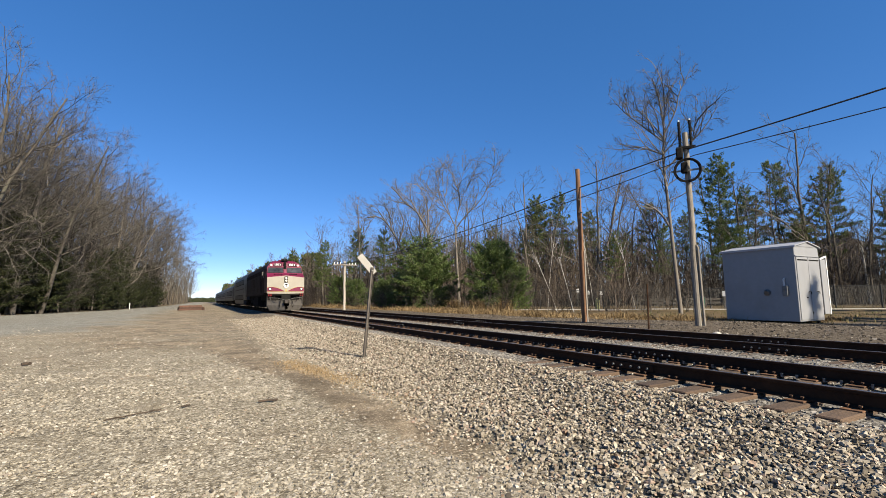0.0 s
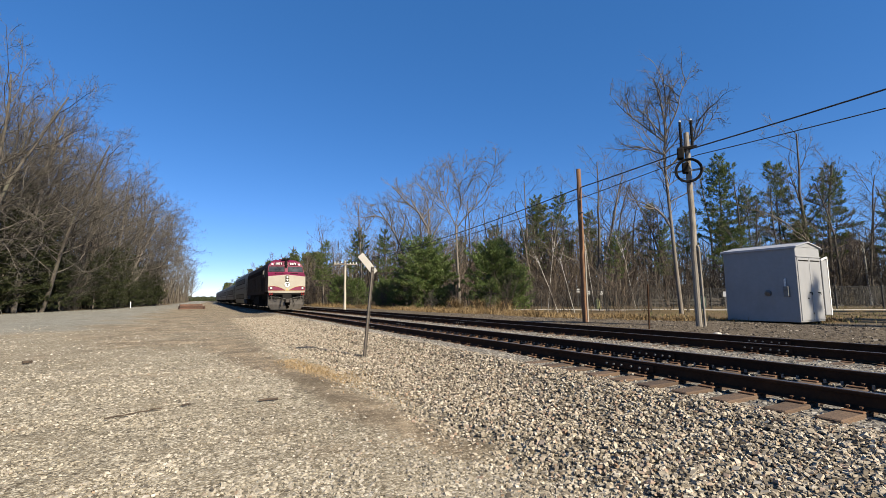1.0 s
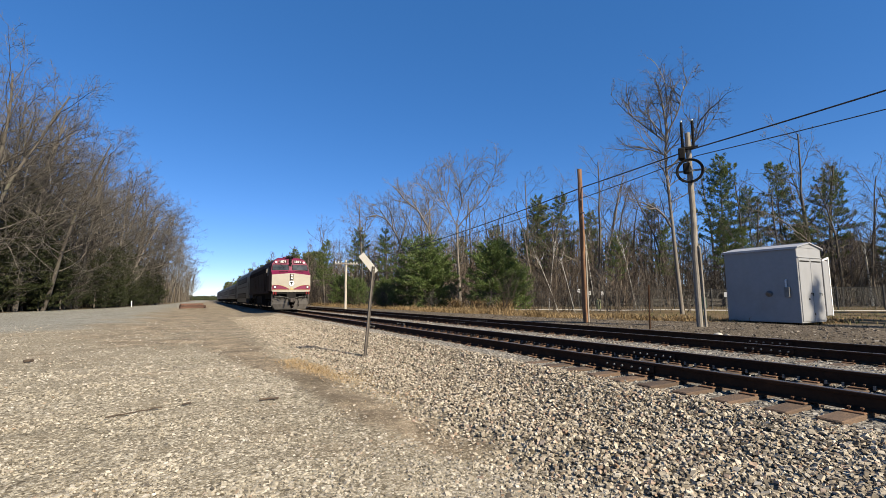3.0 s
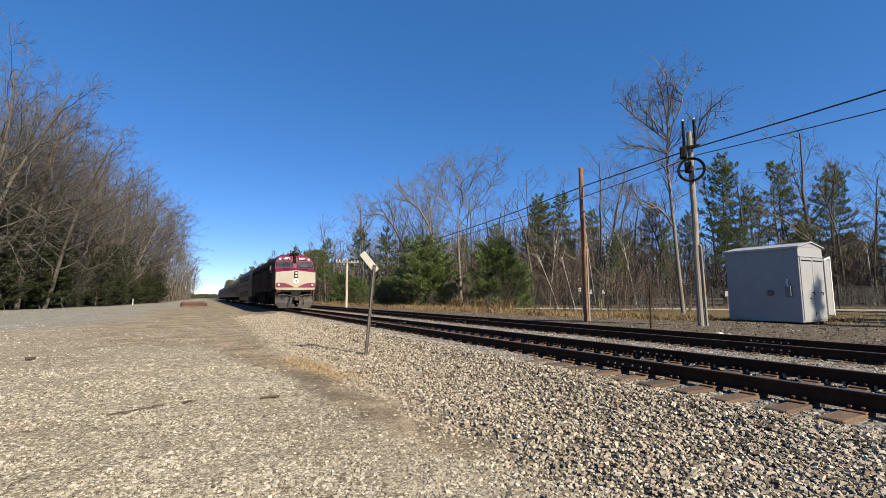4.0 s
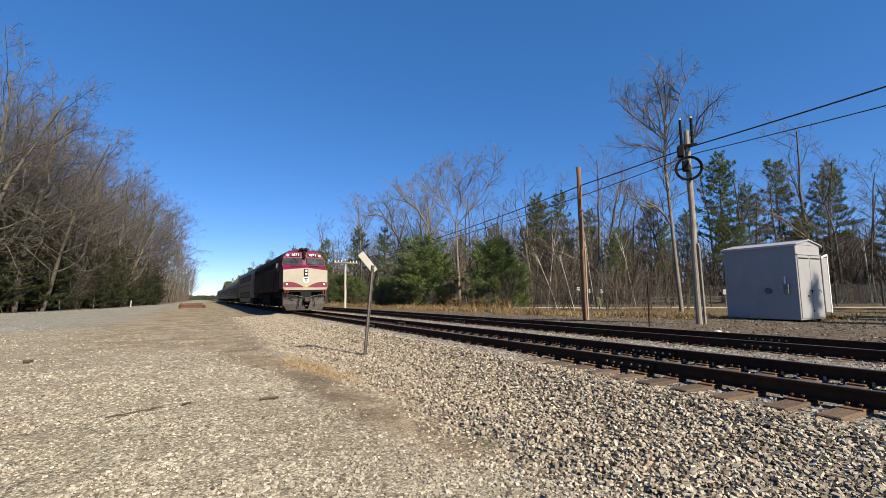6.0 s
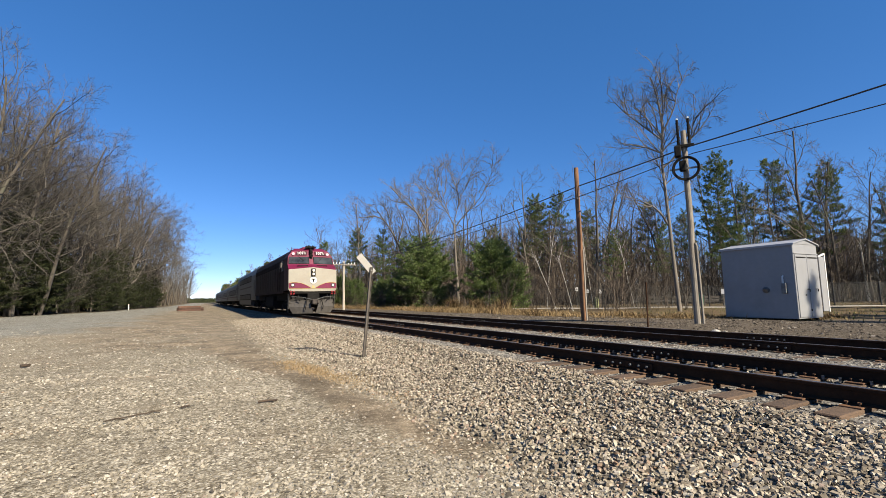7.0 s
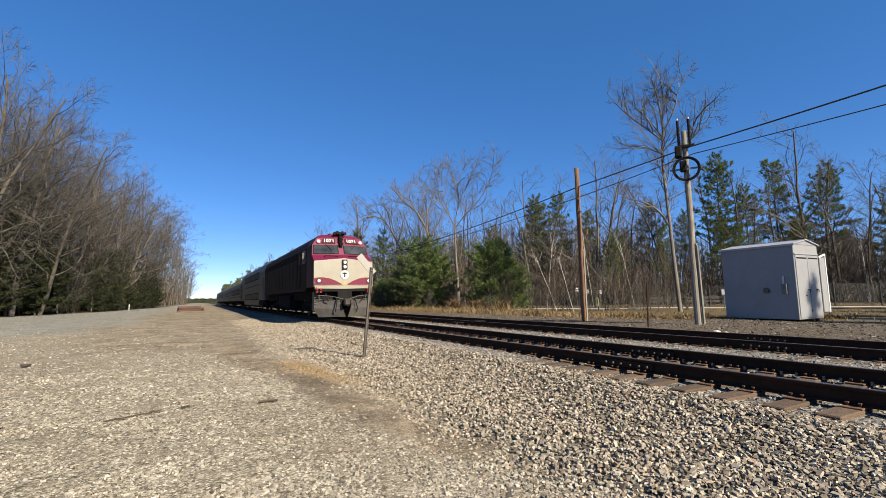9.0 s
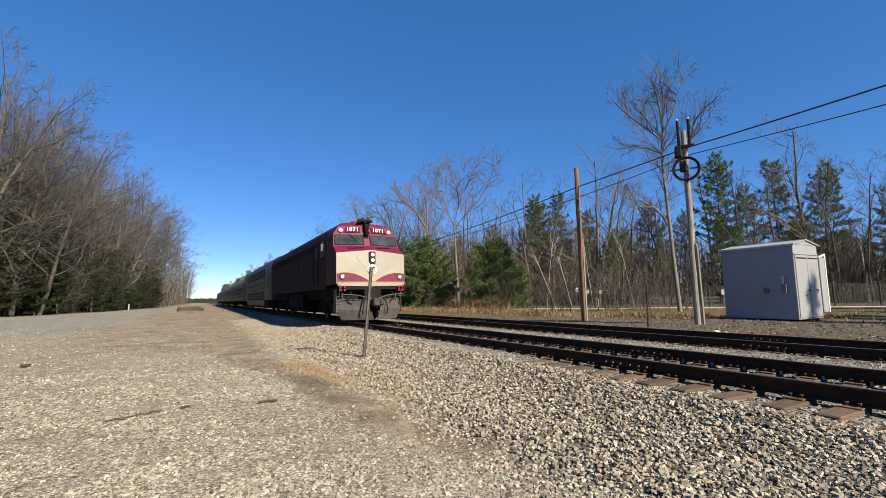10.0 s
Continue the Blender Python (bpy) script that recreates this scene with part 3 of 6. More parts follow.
def make_track(cx, label, seed, tie_end):
    rng = np.random.default_rng(seed)
    track = thing("railway_track", label, "railway track", pose(cx, 0, 0), "two parallel tracks", "structure")
    prof = rail_profile()
    rail = Shape().loft([[(x, y, z) for x, z in prof] for y in np.linspace(TRACK_Y0, TRACK_Y1, 60)])
    me = rail.mesh("rail", RUST_RAIL, RAIL_TOP)
    idx = np.array([1 if p.normal.z > 0.9 and p.center.z > 0.17 else 0 for p in me.polygons], np.int32)
    me.polygons.foreach_set("material_index", idx)
    for side in (-0.7525, 0.7525):
        part("rail", me, None, track, m=pose(side, 0, RAIL_Z - 0.176))
    ties = [Shape().box(-tie_end, tie_end, -0.105, 0.115, -0.15, 0.0, ch=0.012).mesh("tie", TIE_WOOD) for _ in range(1)]
    plate = Shape().box(-0.17, 0.17, -0.095, 0.095, 0, 0.016, ch=0.004)
    for sx in (-0.085, 0.085):
        for sy in (-0.055, 0.05):
            plate.rod((sx, sy, 0.01), (sx, sy, 0.045), 0.009, n=6).box(sx - 0.02, sx + 0.02, sy - 0.014, sy + 0.014, 0.04, 0.055)
    plate = plate.mesh("tie_plate", PLATE_STEEL)
    anchor = Shape()
    for sy in (-0.15, 0.16):
        anchor.box(-0.085, 0.085, sy - 0.013, sy + 0.013, -0.02, 0.0).box(-0.095, -0.07, sy - 0.013, sy + 0.013, -0.02, 0.03).box(0.07, 0.095, sy - 0.013, sy + 0.013, -0.02, 0.045)
    anchor = anchor.mesh("rail_anchor", GALV)
    y, k = -6.25, 0
    rest = Shape()
    while y < 200:
        jig = pose(rng.uniform(-0.05, 0.05), y + rng.uniform(-0.02, 0.02), RAIL_Z - 0.19 + rng.uniform(-0.012, 0.0), 0, 0, rng.normal(0, 0.7))
        if y < 90:
            part("tie", ties[0], None, track, m=jig)
            if -3 < y < 42:
                for side in (-0.7525, 0.7525):
                    part("tie_plate", plate, None, track, m=pose(side, y, RAIL_Z - 0.192))
                    if y < 26 and cx < 8 and side > 0:
                        part("rail_anchor", anchor, None, track, m=pose(side, y, RAIL_Z - 0.176))
        else:
            rest.box(-tie_end, tie_end, -0.105, 0.115, -0.15, 0, m=jig)
        y += TIE_STEP
    far = part("far_ties", rest, TIE_WOOD, track)
    far["kind"] = "stuff"
    # bolted joint bars
    bar = Shape().box(-0.05, -0.03, -0.46, 0.46, 0.03, 0.13, ch=0.006).box(0.03, 0.05, -0.46, 0.46, 0.03, 0.13, ch=0.006)
    bar = bar.mesh("joint_bar", RUST_RAIL)
    bolt = Shape().rod((-0.078, 0, 0.08), (0.078, 0, 0.08), 0.018, n=6).mesh("bolt", GALV)
    for side, jy in ((-0.7525, 4.9), (0.7525, 5.6), (-0.7525, 16.8), (0.7525, 17.4)):
        b = part("joint_bar", bar, None, track, m=pose(side, jy, RAIL_Z - 0.176))
        for by in (-0.38, -0.24, -0.09, 0.09, 0.24, 0.38):
            part("bolt", bolt, None, b, m=pose(0, by, 0))
    return track


make_track(NEAR_X, "near rusty track on worn wooden ties with polished heads", 41, 1.42)
make_track(FAR_X, "far rusty track on wooden ties in grey ballast", 42, 1.35)


# ---- trees ----
def tubes(segs, sides):
    """Tapered tubes for rows of (x0, y0, z0, x1, y1, z1, r0, r1)."""
    s = np.asarray(segs, float)
    a, b = s[:, :3], s[:, 3:6]
    d = b - a
    d /= np.linalg.norm(d, axis=1, keepdims=True) + 1e-9
    ref = np.where(np.abs(d[:, 2:3]) > 0.9, np.array([[1.0, 0, 0]]), np.array([[0, 0, 1.0]]))
    b = b + d * s[:, 7:8] * 0.5
    u = np.cross(d, ref)
    u /= np.linalg.norm(u, axis=1, keepdims=True) + 1e-9
    w = np.cross(d, u)
    ang = 2 * np.pi * np.arange(sides) / sides
    ring = u[:, None] * np.cos(ang)[None, :, None] + w[:, None] * np.sin(ang)[None, :, None]
    v = np.concatenate([a[:, None] + ring * s[:, 6, None, None], b[:, None] + ring * s[:, 7, None, None]], 1)
    i = np.arange(sides)
    q = np.stack([i, (i + 1) % sides, sides + (i + 1) % sides, sides + i], -1)
    faces = (q[None] + 2 * sides * np.arange(len(s))[:, None, None]).reshape(-1, 4)
    return v.reshape(-1, 3), faces


def crown_mesh(name, boughs, twigs, material, bark=None, limbs=0):
    """Boughs as three-sided tubes and twigs as long three-sided spikes, in one mesh."""
    v, q = tubes(boughs, 3)
    tris = np.concatenate([q[:, [0, 1, 2]], q[:, [0, 2, 3]]])
    if len(twigs):
        w, _ = tubes(twigs, 3)
        w = w.reshape(-1, 6, 3)
        w = np.concatenate([w[:, :3], w[:, 3:].mean(1, keepdims=True)], 1)
        spike = np.array([(0, 1, 3), (1, 2, 3), (2, 0, 3)])
        tris = np.concatenate([tris, (spike[None] + 4 * np.arange(len(w))[:, None, None]).reshape(-1, 3) + len(v)])
        v = np.concatenate([v, w.reshape(-1, 3)])
    me = array_mesh(name, v, tris, material, 3)
    if bark:
        me.materials.append(bark)
        slots = np.zeros(len(tris), np.int32)
        slots[:3 * limbs] = slots[3 * len(boughs):3 * (len(boughs) + limbs)] = 1
        me.polygons.foreach_set("material_index", slots)
    return me


BENDS = (9, 6, 4, 1, 1)


def grow(rng, out, p, d, length, r, level, top, wild, kids, lift=0.1, low=0.33, stout=1.0, spread=1.0):
    """A branch as a bent chain that arches upwards, and its branches in turn, set round it one after another."""
    n = BENDS[level]
    step, pts = length / n, []
    tip = 0.3 if level == 0 else 0.22
    for i in range(n):
        d = d + rng.normal(0, wild * (0.22, 0.8, 0.8, 0.3, 0.3)[level], 3) + np.array([0, 0, (0.05, 1.0, 0.7, 0.3, 0.3)[level] * lift])
        d = d / np.linalg.norm(d)
        q = p + d * step
        r0, r1 = r * (1 - (1 - tip) * i / n), r * (1 - (1 - tip) * (i + 1) / n)
        least = stout * (0.02, 0.012, 0.008, 0.006, 0.005)[level]
        out[level].append((*p, *q, max(r0, least), max(r1, least * 0.7)))
        pts.append((p, q, d, r0, r1))
        p = q
    if level >= top or not kids[level]:
        return
    count, start = kids[level], low if level == 0 else 0.18
    for k in range(count):
        f = min(0.985, start + (1 - start) * (k + rng.random()) / count)
        i = int(f * n)
        a, b, dd, ra, rb = pts[i]
        u = f * n - i
        q, rr = a + (b - a) * u, ra + (rb - ra) * u
        az = 2.4 * k + rng.uniform(-0.6, 0.6)
        ref = np.array([1.0, 0, 0]) if abs(dd[2]) > 0.8 else np.array([0, 0, 1.0])
        e1 = np.cross(dd, ref)
        e1 /= np.linalg.norm(e1)
        side = e1 * math.cos(az) + np.cross(dd, e1) * math.sin(az)
        bend = radians(rng.uniform(38, 68) if level == 0 else rng.uniform(28, 62)) * spread * (1.1 - 0.4 * f)
        nd = dd * math.cos(bend) + side * math.sin(bend)
        ln = length * ((0.46, 0.55, 0.5, 0.6)[level]) * (1.2 - 0.75 * f) * rng.uniform(0.65, 1.2)
        grow(rng, out, q, nd / np.linalg.norm(nd), ln, rr * rng.uniform(0.42, 0.62), level + 1, top, wild, kids, lift, low, stout, spread)


def bare_tree(seed, height, girth, bark, twigs, label, kids=(12, 7, 5, 3), wild=0.2, lean=(0, 0), top=4, name="bare_tree", low=0.33, lift=0.1, stout=1.0, spread=1.0):
    rng = np.random.default_rng(seed)
    out = [[] for _ in range(5)]
    d = np.array([lean[0], lean[1], 1.0])
    grow(rng, out, np.zeros(3), d / np.linalg.norm(d), height, girth, 0, top, wild, kids, lift, low, stout, spread)
    tree = thing(name, label, "tree")
    part("trunk", array_mesh("trunk", *tubes(out[0], 7), bark), None, tree)
    part("crown", crown_mesh("crown", out[1] + out[2], out[3] + out[4], twigs, bark, len(out[1])), None, tree)
    return tree


def pine_tree(seed, height, width, label, needles, bare=0.25, dense=1.0, name="pine_tree", ragged=0.35, blade=1.0, whorl=0.6, taper=0.65):
    """A trunk with whorls of limbs in layers, and brushes of needles along their outer parts."""
    rng = np.random.default_rng(seed)
    wood, tufts = [], []
    sway = rng.normal(0, 0.025, 2)
    for i in range(8):
        a, b = height * i / 8, height * (i + 1) / 8
        r = 0.011 * height
        wood.append((sway[0] * a, sway[1] * a, a, sway[0] * b, sway[1] * b, b, r * (1 - i / 8.5) + 0.01, r * (1 - (i + 1) / 8.5) + 0.01))
    # dead limbs below the crown
    for _ in range(int(14 * bare)):
        a, z, ln = rng.uniform(0, 6.283), height * bare * rng.uniform(0.3, 1), width * rng.uniform(0.2, 0.6)
        wood.append((sway[0] * z, sway[1] * z, z, sway[0] * z + ln * math.cos(a), sway[1] * z + ln * math.sin(a), z + rng.uniform(-0.1, 0.3) * ln, 0.018, 0.008))
    z, turn = height * bare, 0.0
    while z < height * 0.985:
        f = (z / height - bare) / (1 - bare)
        reach = width * (0.55 + 0.45 * min(1, f * 4)) * (1 - f) ** taper + 0.15
        turn += 0.7
        count = 5 if f < 0.85 else 4
        gone = rng.random() < ragged * 0.25
        for k in range(count):
            if gone and rng.random() < 0.7 or rng.random() < ragged * 0.3:
                continue
            a, ln = turn + 6.283 * k / count + rng.normal(0, 0.25), reach * rng.uniform(1 - ragged, 1.12)
            rise = rng.uniform(-0.05, 0.25) + 0.75 * f ** 2
            root = np.array([sway[0] * z, sway[1] * z, z + rng.normal(0, 0.08)])
            way = np.array([math.cos(a), math.sin(a), rise])
            across = np.array([-math.sin(a), math.cos(a), 0])
            tip = root + way * ln
            wood.append((*root, *tip, 0.01 + 0.011 * ln, 0.008))
            for j in range(max(4, int(8 * ln * dense))):
                t = 1.03 - 0.78 * rng.random() ** 1.35
                fan = 0.42 * ln * (1.08 - t) + 0.12
                w = rng.uniform(-1, 1) * fan
                c = root + way * ln * t + across * w + (0, 0, 0.1 * rng.normal() + 0.12 * ln * t * t)
                tufts.append(np.concatenate([c, way + across * 0.8 * np.sign(w) * rng.random()]))
        z += rng.uniform(0.75, 1.25) * whorl * (1 - 0.45 * f)
    tufts = np.array(tufts)
    per = 6
    n = len(tufts) * per
    c = np.repeat(tufts[:, :3], per, 0) + rng.normal(0, 0.05, (n, 3)) * blade
    d = np.repeat(tufts[:, 3:], per, 0) * 0.55 + rng.normal(0, 0.5, (n, 3)) * (1, 1, 0.7) + (0, 0, 0.3)
    d /= np.linalg.norm(d, axis=1, keepdims=True)
    s = np.cross(d, rng.normal(0, 1, (n, 3)))
    s /= np.linalg.norm(s, axis=1, keepdims=True)
    ln, wd = rng.uniform(0.18, 0.36, (n, 1)) * blade, rng.uniform(0.025, 0.045, (n, 1)) * blade
    v = np.stack([c - s * wd, c + d * ln, c + s * wd], 1)
    tree = thing(name, label, "tree")
    part("trunk", array_mesh("trunk", *tubes(wood, 5), BARK_GREY), None, tree)
    part("crown", array_mesh("crown", v.reshape(-1, 3), np.arange(3 * n).reshape(n, 3), needles, 3), None, tree)
    return tree


def stand(tree, x, y, rz=0.0, size=1.0, lean=(0, 0)):
    """Put a thing on the ground."""
    tree.scale = (size, size, size)
    tree.matrix_basis = pose(x, y, float(ground_height(x, y)) - 0.08, lean[0], lean[1], rz) @ Matrix.Scale(size, 4)
    return tree


def plant(models, spots, rng, group, tilt=2.0, turn=180):
    """Copies of model trees at the spots; the models themselves stand at the first ones."""
    used = set()
    for x, y, size in spots:
        k = int(rng.integers(len(models)))
        m = pose(x, y, float(ground_height(x, y)) - 0.08, rng.normal(0, tilt), rng.normal(0, tilt), rng.uniform(-turn, turn))
        if k in used:
            tree = copy_thing(models[k], m)
            tree.scale = (size, size, size * rng.uniform(0.92, 1.08))
        else:
            tree = models[k]
            used.add(k)
            tree.matrix_basis = m @ Matrix.Scale(size, 4)
        tagged(tree, group=group)
    for k, mod in enumerate(models):
        if k not in used:
            bpy.data.objects.remove(mod)


def limb_tree(seed, stems, girth, bark, twigs, label, facing, kids=(5, 6, 5, 3), fine=1.0, stout=1.0):
    """A tree whose trunk and main limbs follow given lines (sideways, up); the branches grow from them."""
    rng = np.random.default_rng(seed)
    out = [[] for _ in range(5)]
    thick, joints = [], []
    for j, line in enumerate(stems):
        # a limb starts where its parent passes
        near = min(joints, key=lambda p: math.hypot(p[0][0] - line[0][0], p[0][2] - line[0][1])) if joints else None
        depth = near[0][1] if near else 0.0
        slope = 0.0 if j == 0 else rng.uniform(-0.6, 0.6)
        r = min(girth * 0.62, near[1] * 0.85) if near else girth
        tip = 0.3 if j == 0 else 0.16
        pts = []
        for i, (a, z) in enumerate(line):
            if i:
                depth += slope * math.dist(line[i], line[i - 1]) * 0.6
            pts.append(np.array([a, depth, z]))
        # rounded bends
        for _ in range(2):
            soft = [pts[0]]
            for p, q in zip(pts, pts[1:]):
                soft += [p * 0.75 + q * 0.25, p * 0.25 + q * 0.75]
            pts = soft + [pts[-1]]
        total = len(pts) - 1
        runs = np.concatenate([[0], np.cumsum([np.linalg.norm(q - p) for p, q in zip(pts, pts[1:])])])
        for i in range(total):
            r0, r1 = (r * (1 - (1 - tip) * runs[i + h] / runs[-1]) for h in (0, 1))
            thick.append((*pts[i], *pts[i + 1], r0, r1))
            joints += [(pts[i] + (pts[i + 1] - pts[i]) * h / 3, r0) for h in range(4)]
        count = int(kids[0] * runs[-1] / 2.2)
        for k in range(count):
            f = (0.45 if j == 0 else 0.12) + (0.87 - (0.32 if j == 0 else 0)) * (k + rng.random()) / count
            i = min(total - 1, int(np.searchsorted(runs, f * runs[-1])) - 1)
            i = max(i, 0)
            d = pts[i + 1] - pts[i]
            d = d / (np.linalg.norm(d) + 1e-9)
            side = np.cross(d, rng.normal(0, 1, 3))
            nd = d * 0.75 + side / (np.linalg.norm(side) + 1e-9) * rng.uniform(0.45, 0.9) + (0, 0, 0.2)
            ln = rng.uniform(1.2, 3.6) * fine * (1.2 - 0.65 * f)
            grow(rng, out, pts[i], nd / np.linalg.norm(nd), ln, 0.014 + 0.011 * ln, 1, 4, 0.27, kids, 0.06, 0.2, stout)
    tree = thing("bare_tree", label, "tree")
    part("trunk", array_mesh("trunk", *tubes(thick, 7), bark), None, tree)
    part("crown", crown_mesh("crown", out[1] + out[2], out[3] + out[4], twigs, bark, len(out[1])), None, tree)
    x, y = facing
    tree.matrix_basis = pose(x, y, float(ground_height(x, y)) - 0.1, 0, 0, -math.degrees(math.atan2(x, y)))
    return tree


def bare_shrub(seed, height, label, twigs, stems=9, stout=1.7):
    """Many thin stems from one root, finely branched."""
    rng = np.random.default_rng(seed)
    out = [[] for _ in range(5)]
    for _ in range(stems):
        d = np.array([*rng.normal(0, 0.3, 2), 1.0])
        grow(rng, out, np.array([*rng.normal(0, 0.45, 2), 0.0]), d / np.linalg.norm(d), height * rng.uniform(0.5, 1.0), 0.03, 1, 3, 0.17, (0, 6, 5, 0), 0.08, 0.2, stout)
    shrub = thing("bare_shrub", label, "shrub", shape=crown_mesh("bare_shrub", out[1] + out[2], out[3], twigs))
    return shrub


def make_woods():
    rng = np.random.default_rng(77)
    # the wood beside the lot: tall trees that lean out over it
    models = [bare_tree(100 + i, 20.5 + 0.5 * i, 0.19 + 0.012 * i, BARK_PALE if i == 2 else BARK_GREY, TWIG_GREY, "tall leafless tree leaning from the edge of the lot's wood", lean=(0.03 + 0.05 * (i % 4), 0.0), kids=(16, 7, 7, 3), low=0.22, lift=0.09, wild=0.22, stout=1.9, spread=1.2) for i in range(6)]
    spots, back_rows = [], []
    for y in np.concatenate([np.arange(53, 120, 2.2), np.geomspace(122, 420, 26)]):
        for row in range(3 if y < 120 else 1):
            (spots if row == 0 else back_rows).append((float(along(WOODS_X, y)) - rng.uniform(0.8, 3.0) - row * rng.uniform(2.5, 4.5) - 1.3 * smoothstep(58, 70, y) * smoothstep(112, 88, y), y + rng.normal(0, 1.0), rng.uniform(0.86, 1.04)))
    spots += [(-17.6, 58.2, 1.0), (-16.6, 60.8, 1.02), (-18.8, 55.0, 1.05), (-15.2, 64.0, 0.98)]
    plant(models, [p for p in spots if p[1] < 121], rng, "wood beside the lot", 3, 40)
    models = [bare_tree(120 + i, 20.5 + 0.7 * i, 0.2, BARK_GREY, TWIG_GREY, "tall leafless tree deeper in the lot's wood", lean=(0.06 * i, 0.0), kids=(13, 6, 6, 2), low=0.2, lift=0.09, wild=0.22, stout=2.5, spread=1.2) for i in range(4)]
    plant(models, back_rows, rng, "wood beside the lot", 3, 90)
    models = [bare_tree(140 + i, 18 + i, 0.2, BARK_GREY, TWIG_GREY, "tall leafless tree far along the lot's wood", lean=(0.12, 0), kids=(11, 6, 5, 1), low=0.15, lift=0.12, wild=0.24, stout=3.8) for i in range(3)]
    plant(models, [p for p in spots if p[1] >= 121], rng, "wood beside the lot", 3, 35)
    models = [pine_tree(200 + i, 8 + 2.0 * i, 3.0, "olive evergreen tree among leafless trunks", NEEDLES_DULL, 0.08, 2.0, ragged=0.4, blade=0.95, whorl=0.7) for i in range(3)]
    spots = [(float(along(WOODS_X, y)) - rng.uniform(0.6, 3.0), y, rng.uniform(0.7, 1.2)) for y in np.concatenate([rng.uniform(55, 70, 20), rng.uniform(72, 150, 13)])] + [(float(along(WOODS_X, y)) + rng.uniform(-1.6, 0.2), y, rng.uniform(0.5, 0.85)) for y in np.linspace(56, 112, 15)] + [(-21.5, 57, 1.5), (-20.4, 62.0, 1.55), (-18.6, 61.5, 1.0), (-20.5, 60, 1.1), (-17.6, 66, 0.95)]
    plant(models, spots, rng, "evergreens in the lot's wood")
    models = [bare_shrub(230 + i, 7 + 1.5 * i, "leafless grey undergrowth at the wood's edge", TWIG_GREY, 11) for i in range(3)]
    spots = []
    for y in np.concatenate([np.arange(52, 110, 2.0), np.geomspace(112, 400, 18)]):
        spots.append((float(along(WOODS_X, y)) - rng.uniform(0.8, 4.5) - 1.0 * smoothstep(68, 100, y), y, rng.uniform(0.5, 1.15) * (1 - 0.35 * smoothstep(75, 115, y))))
    plant(models, spots, rng, "undergrowth of the lot's wood")
    # the wood beyond the tracks
    front = RIGHT_WOODS
    models = [bare_tree(300 + i, 11 + 1.2 * i, 0.12 + 0.014 * i, BARK_GREY, TWIG_RED if i % 2 else TWIG_GREY, "slim leafless tree in the wood beyond the tracks", kids=(13, 6, 6, 2), low=0.22, lift=0.1, wild=0.22, stout=1.5, spread=1.15) for i in range(5)]
    spots = []
    for y in np.concatenate([np.arange(6, 70, 2.7), np.geomspace(72, 420, 34)]):
        for row in range(2 if y < 70 else 1):
            spots.append((float(along(front, y)) + rng.uniform(0, 3) + row * rng.uniform(3, 7), y + rng.normal(0, 1.2), rng.uniform(0.78, 1.08) * (1 + 0.06 * smoothstep(46, 36, y))))
    for y in rng.uniform(54, 125, 26):
        spots.append((float(along(front, y)) + rng.uniform(-3, 6), y, rng.uniform(0.6, 0.95)))
    plant(models, [p for p in spots if p[1] < 100], rng, "wood beyond the tracks", 3)
    models = [bare_tree(340 + i, 10.5 + i, 0.15, BARK_GREY, TWIG_RED if i else TWIG_GREY, "leafless tree far along the tracks", kids=(10, 5, 5, 1), low=0.12, lift=0.12, wild=0.24, stout=4.2) for i in range(3)]
    far = [(float(along(front, y)) + rng.uniform(0.5, 6), y, rng.uniform(0.75, 1.02)) for y in np.geomspace(105, 460, 80)]
    plant(models, [p for p in spots if p[1] >= 100] + far, rng, "wood beyond the tracks", 3)
    models = [bare_shrub(330 + i, 4.5 + i, "reddish brown leafless undergrowth beyond the tracks", TWIG_RED if i else TWIG_GREY) for i in range(3)]
    spots = []
    for y in np.concatenate([np.arange(6, 66, 2.1), np.geomspace(68, 350, 30)]):
        for row in range(2 if y < 66 else 1):
            spots.append((float(along(front, y)) - rng.uniform(-1, 4) + row * rng.uniform(3, 6), y + rng.normal(0, 1), rng.uniform(0.6, 1.35)))
    for y in rng.uniform(50, 130, 34):
        spots.append((float(along(front, y)) + rng.uniform(-4, 5), y, rng.uniform(0.7, 1.35)))
    for x, y in ((28, 21), (30, 23.5), (26, 22.5), (31.5, 26), (29.5, 19.5), (25, 26.5), (27.5, 24.5), (32.5, 23), (23.5, 28.5)):
        spots.append((x, y, rng.uniform(0.6, 1.0)))
    for y in np.arange(24, 62, 2.2):
        spots.append((float(along(BRUSH_X, y)) + rng.uniform(-0.5, 3), y, rng.uniform(0.35, 0.75)))
    plant(models, spots, rng, "undergrowth beyond the tracks")
    models = [pine_tree(400 + i, 14.5, 2.9, "tall dark green white pine above leafless trees", NEEDLES, 0.34, 2.6, ragged=0.45, blade=0.88, whorl=0.72, taper=0.6) for i in range(3)]
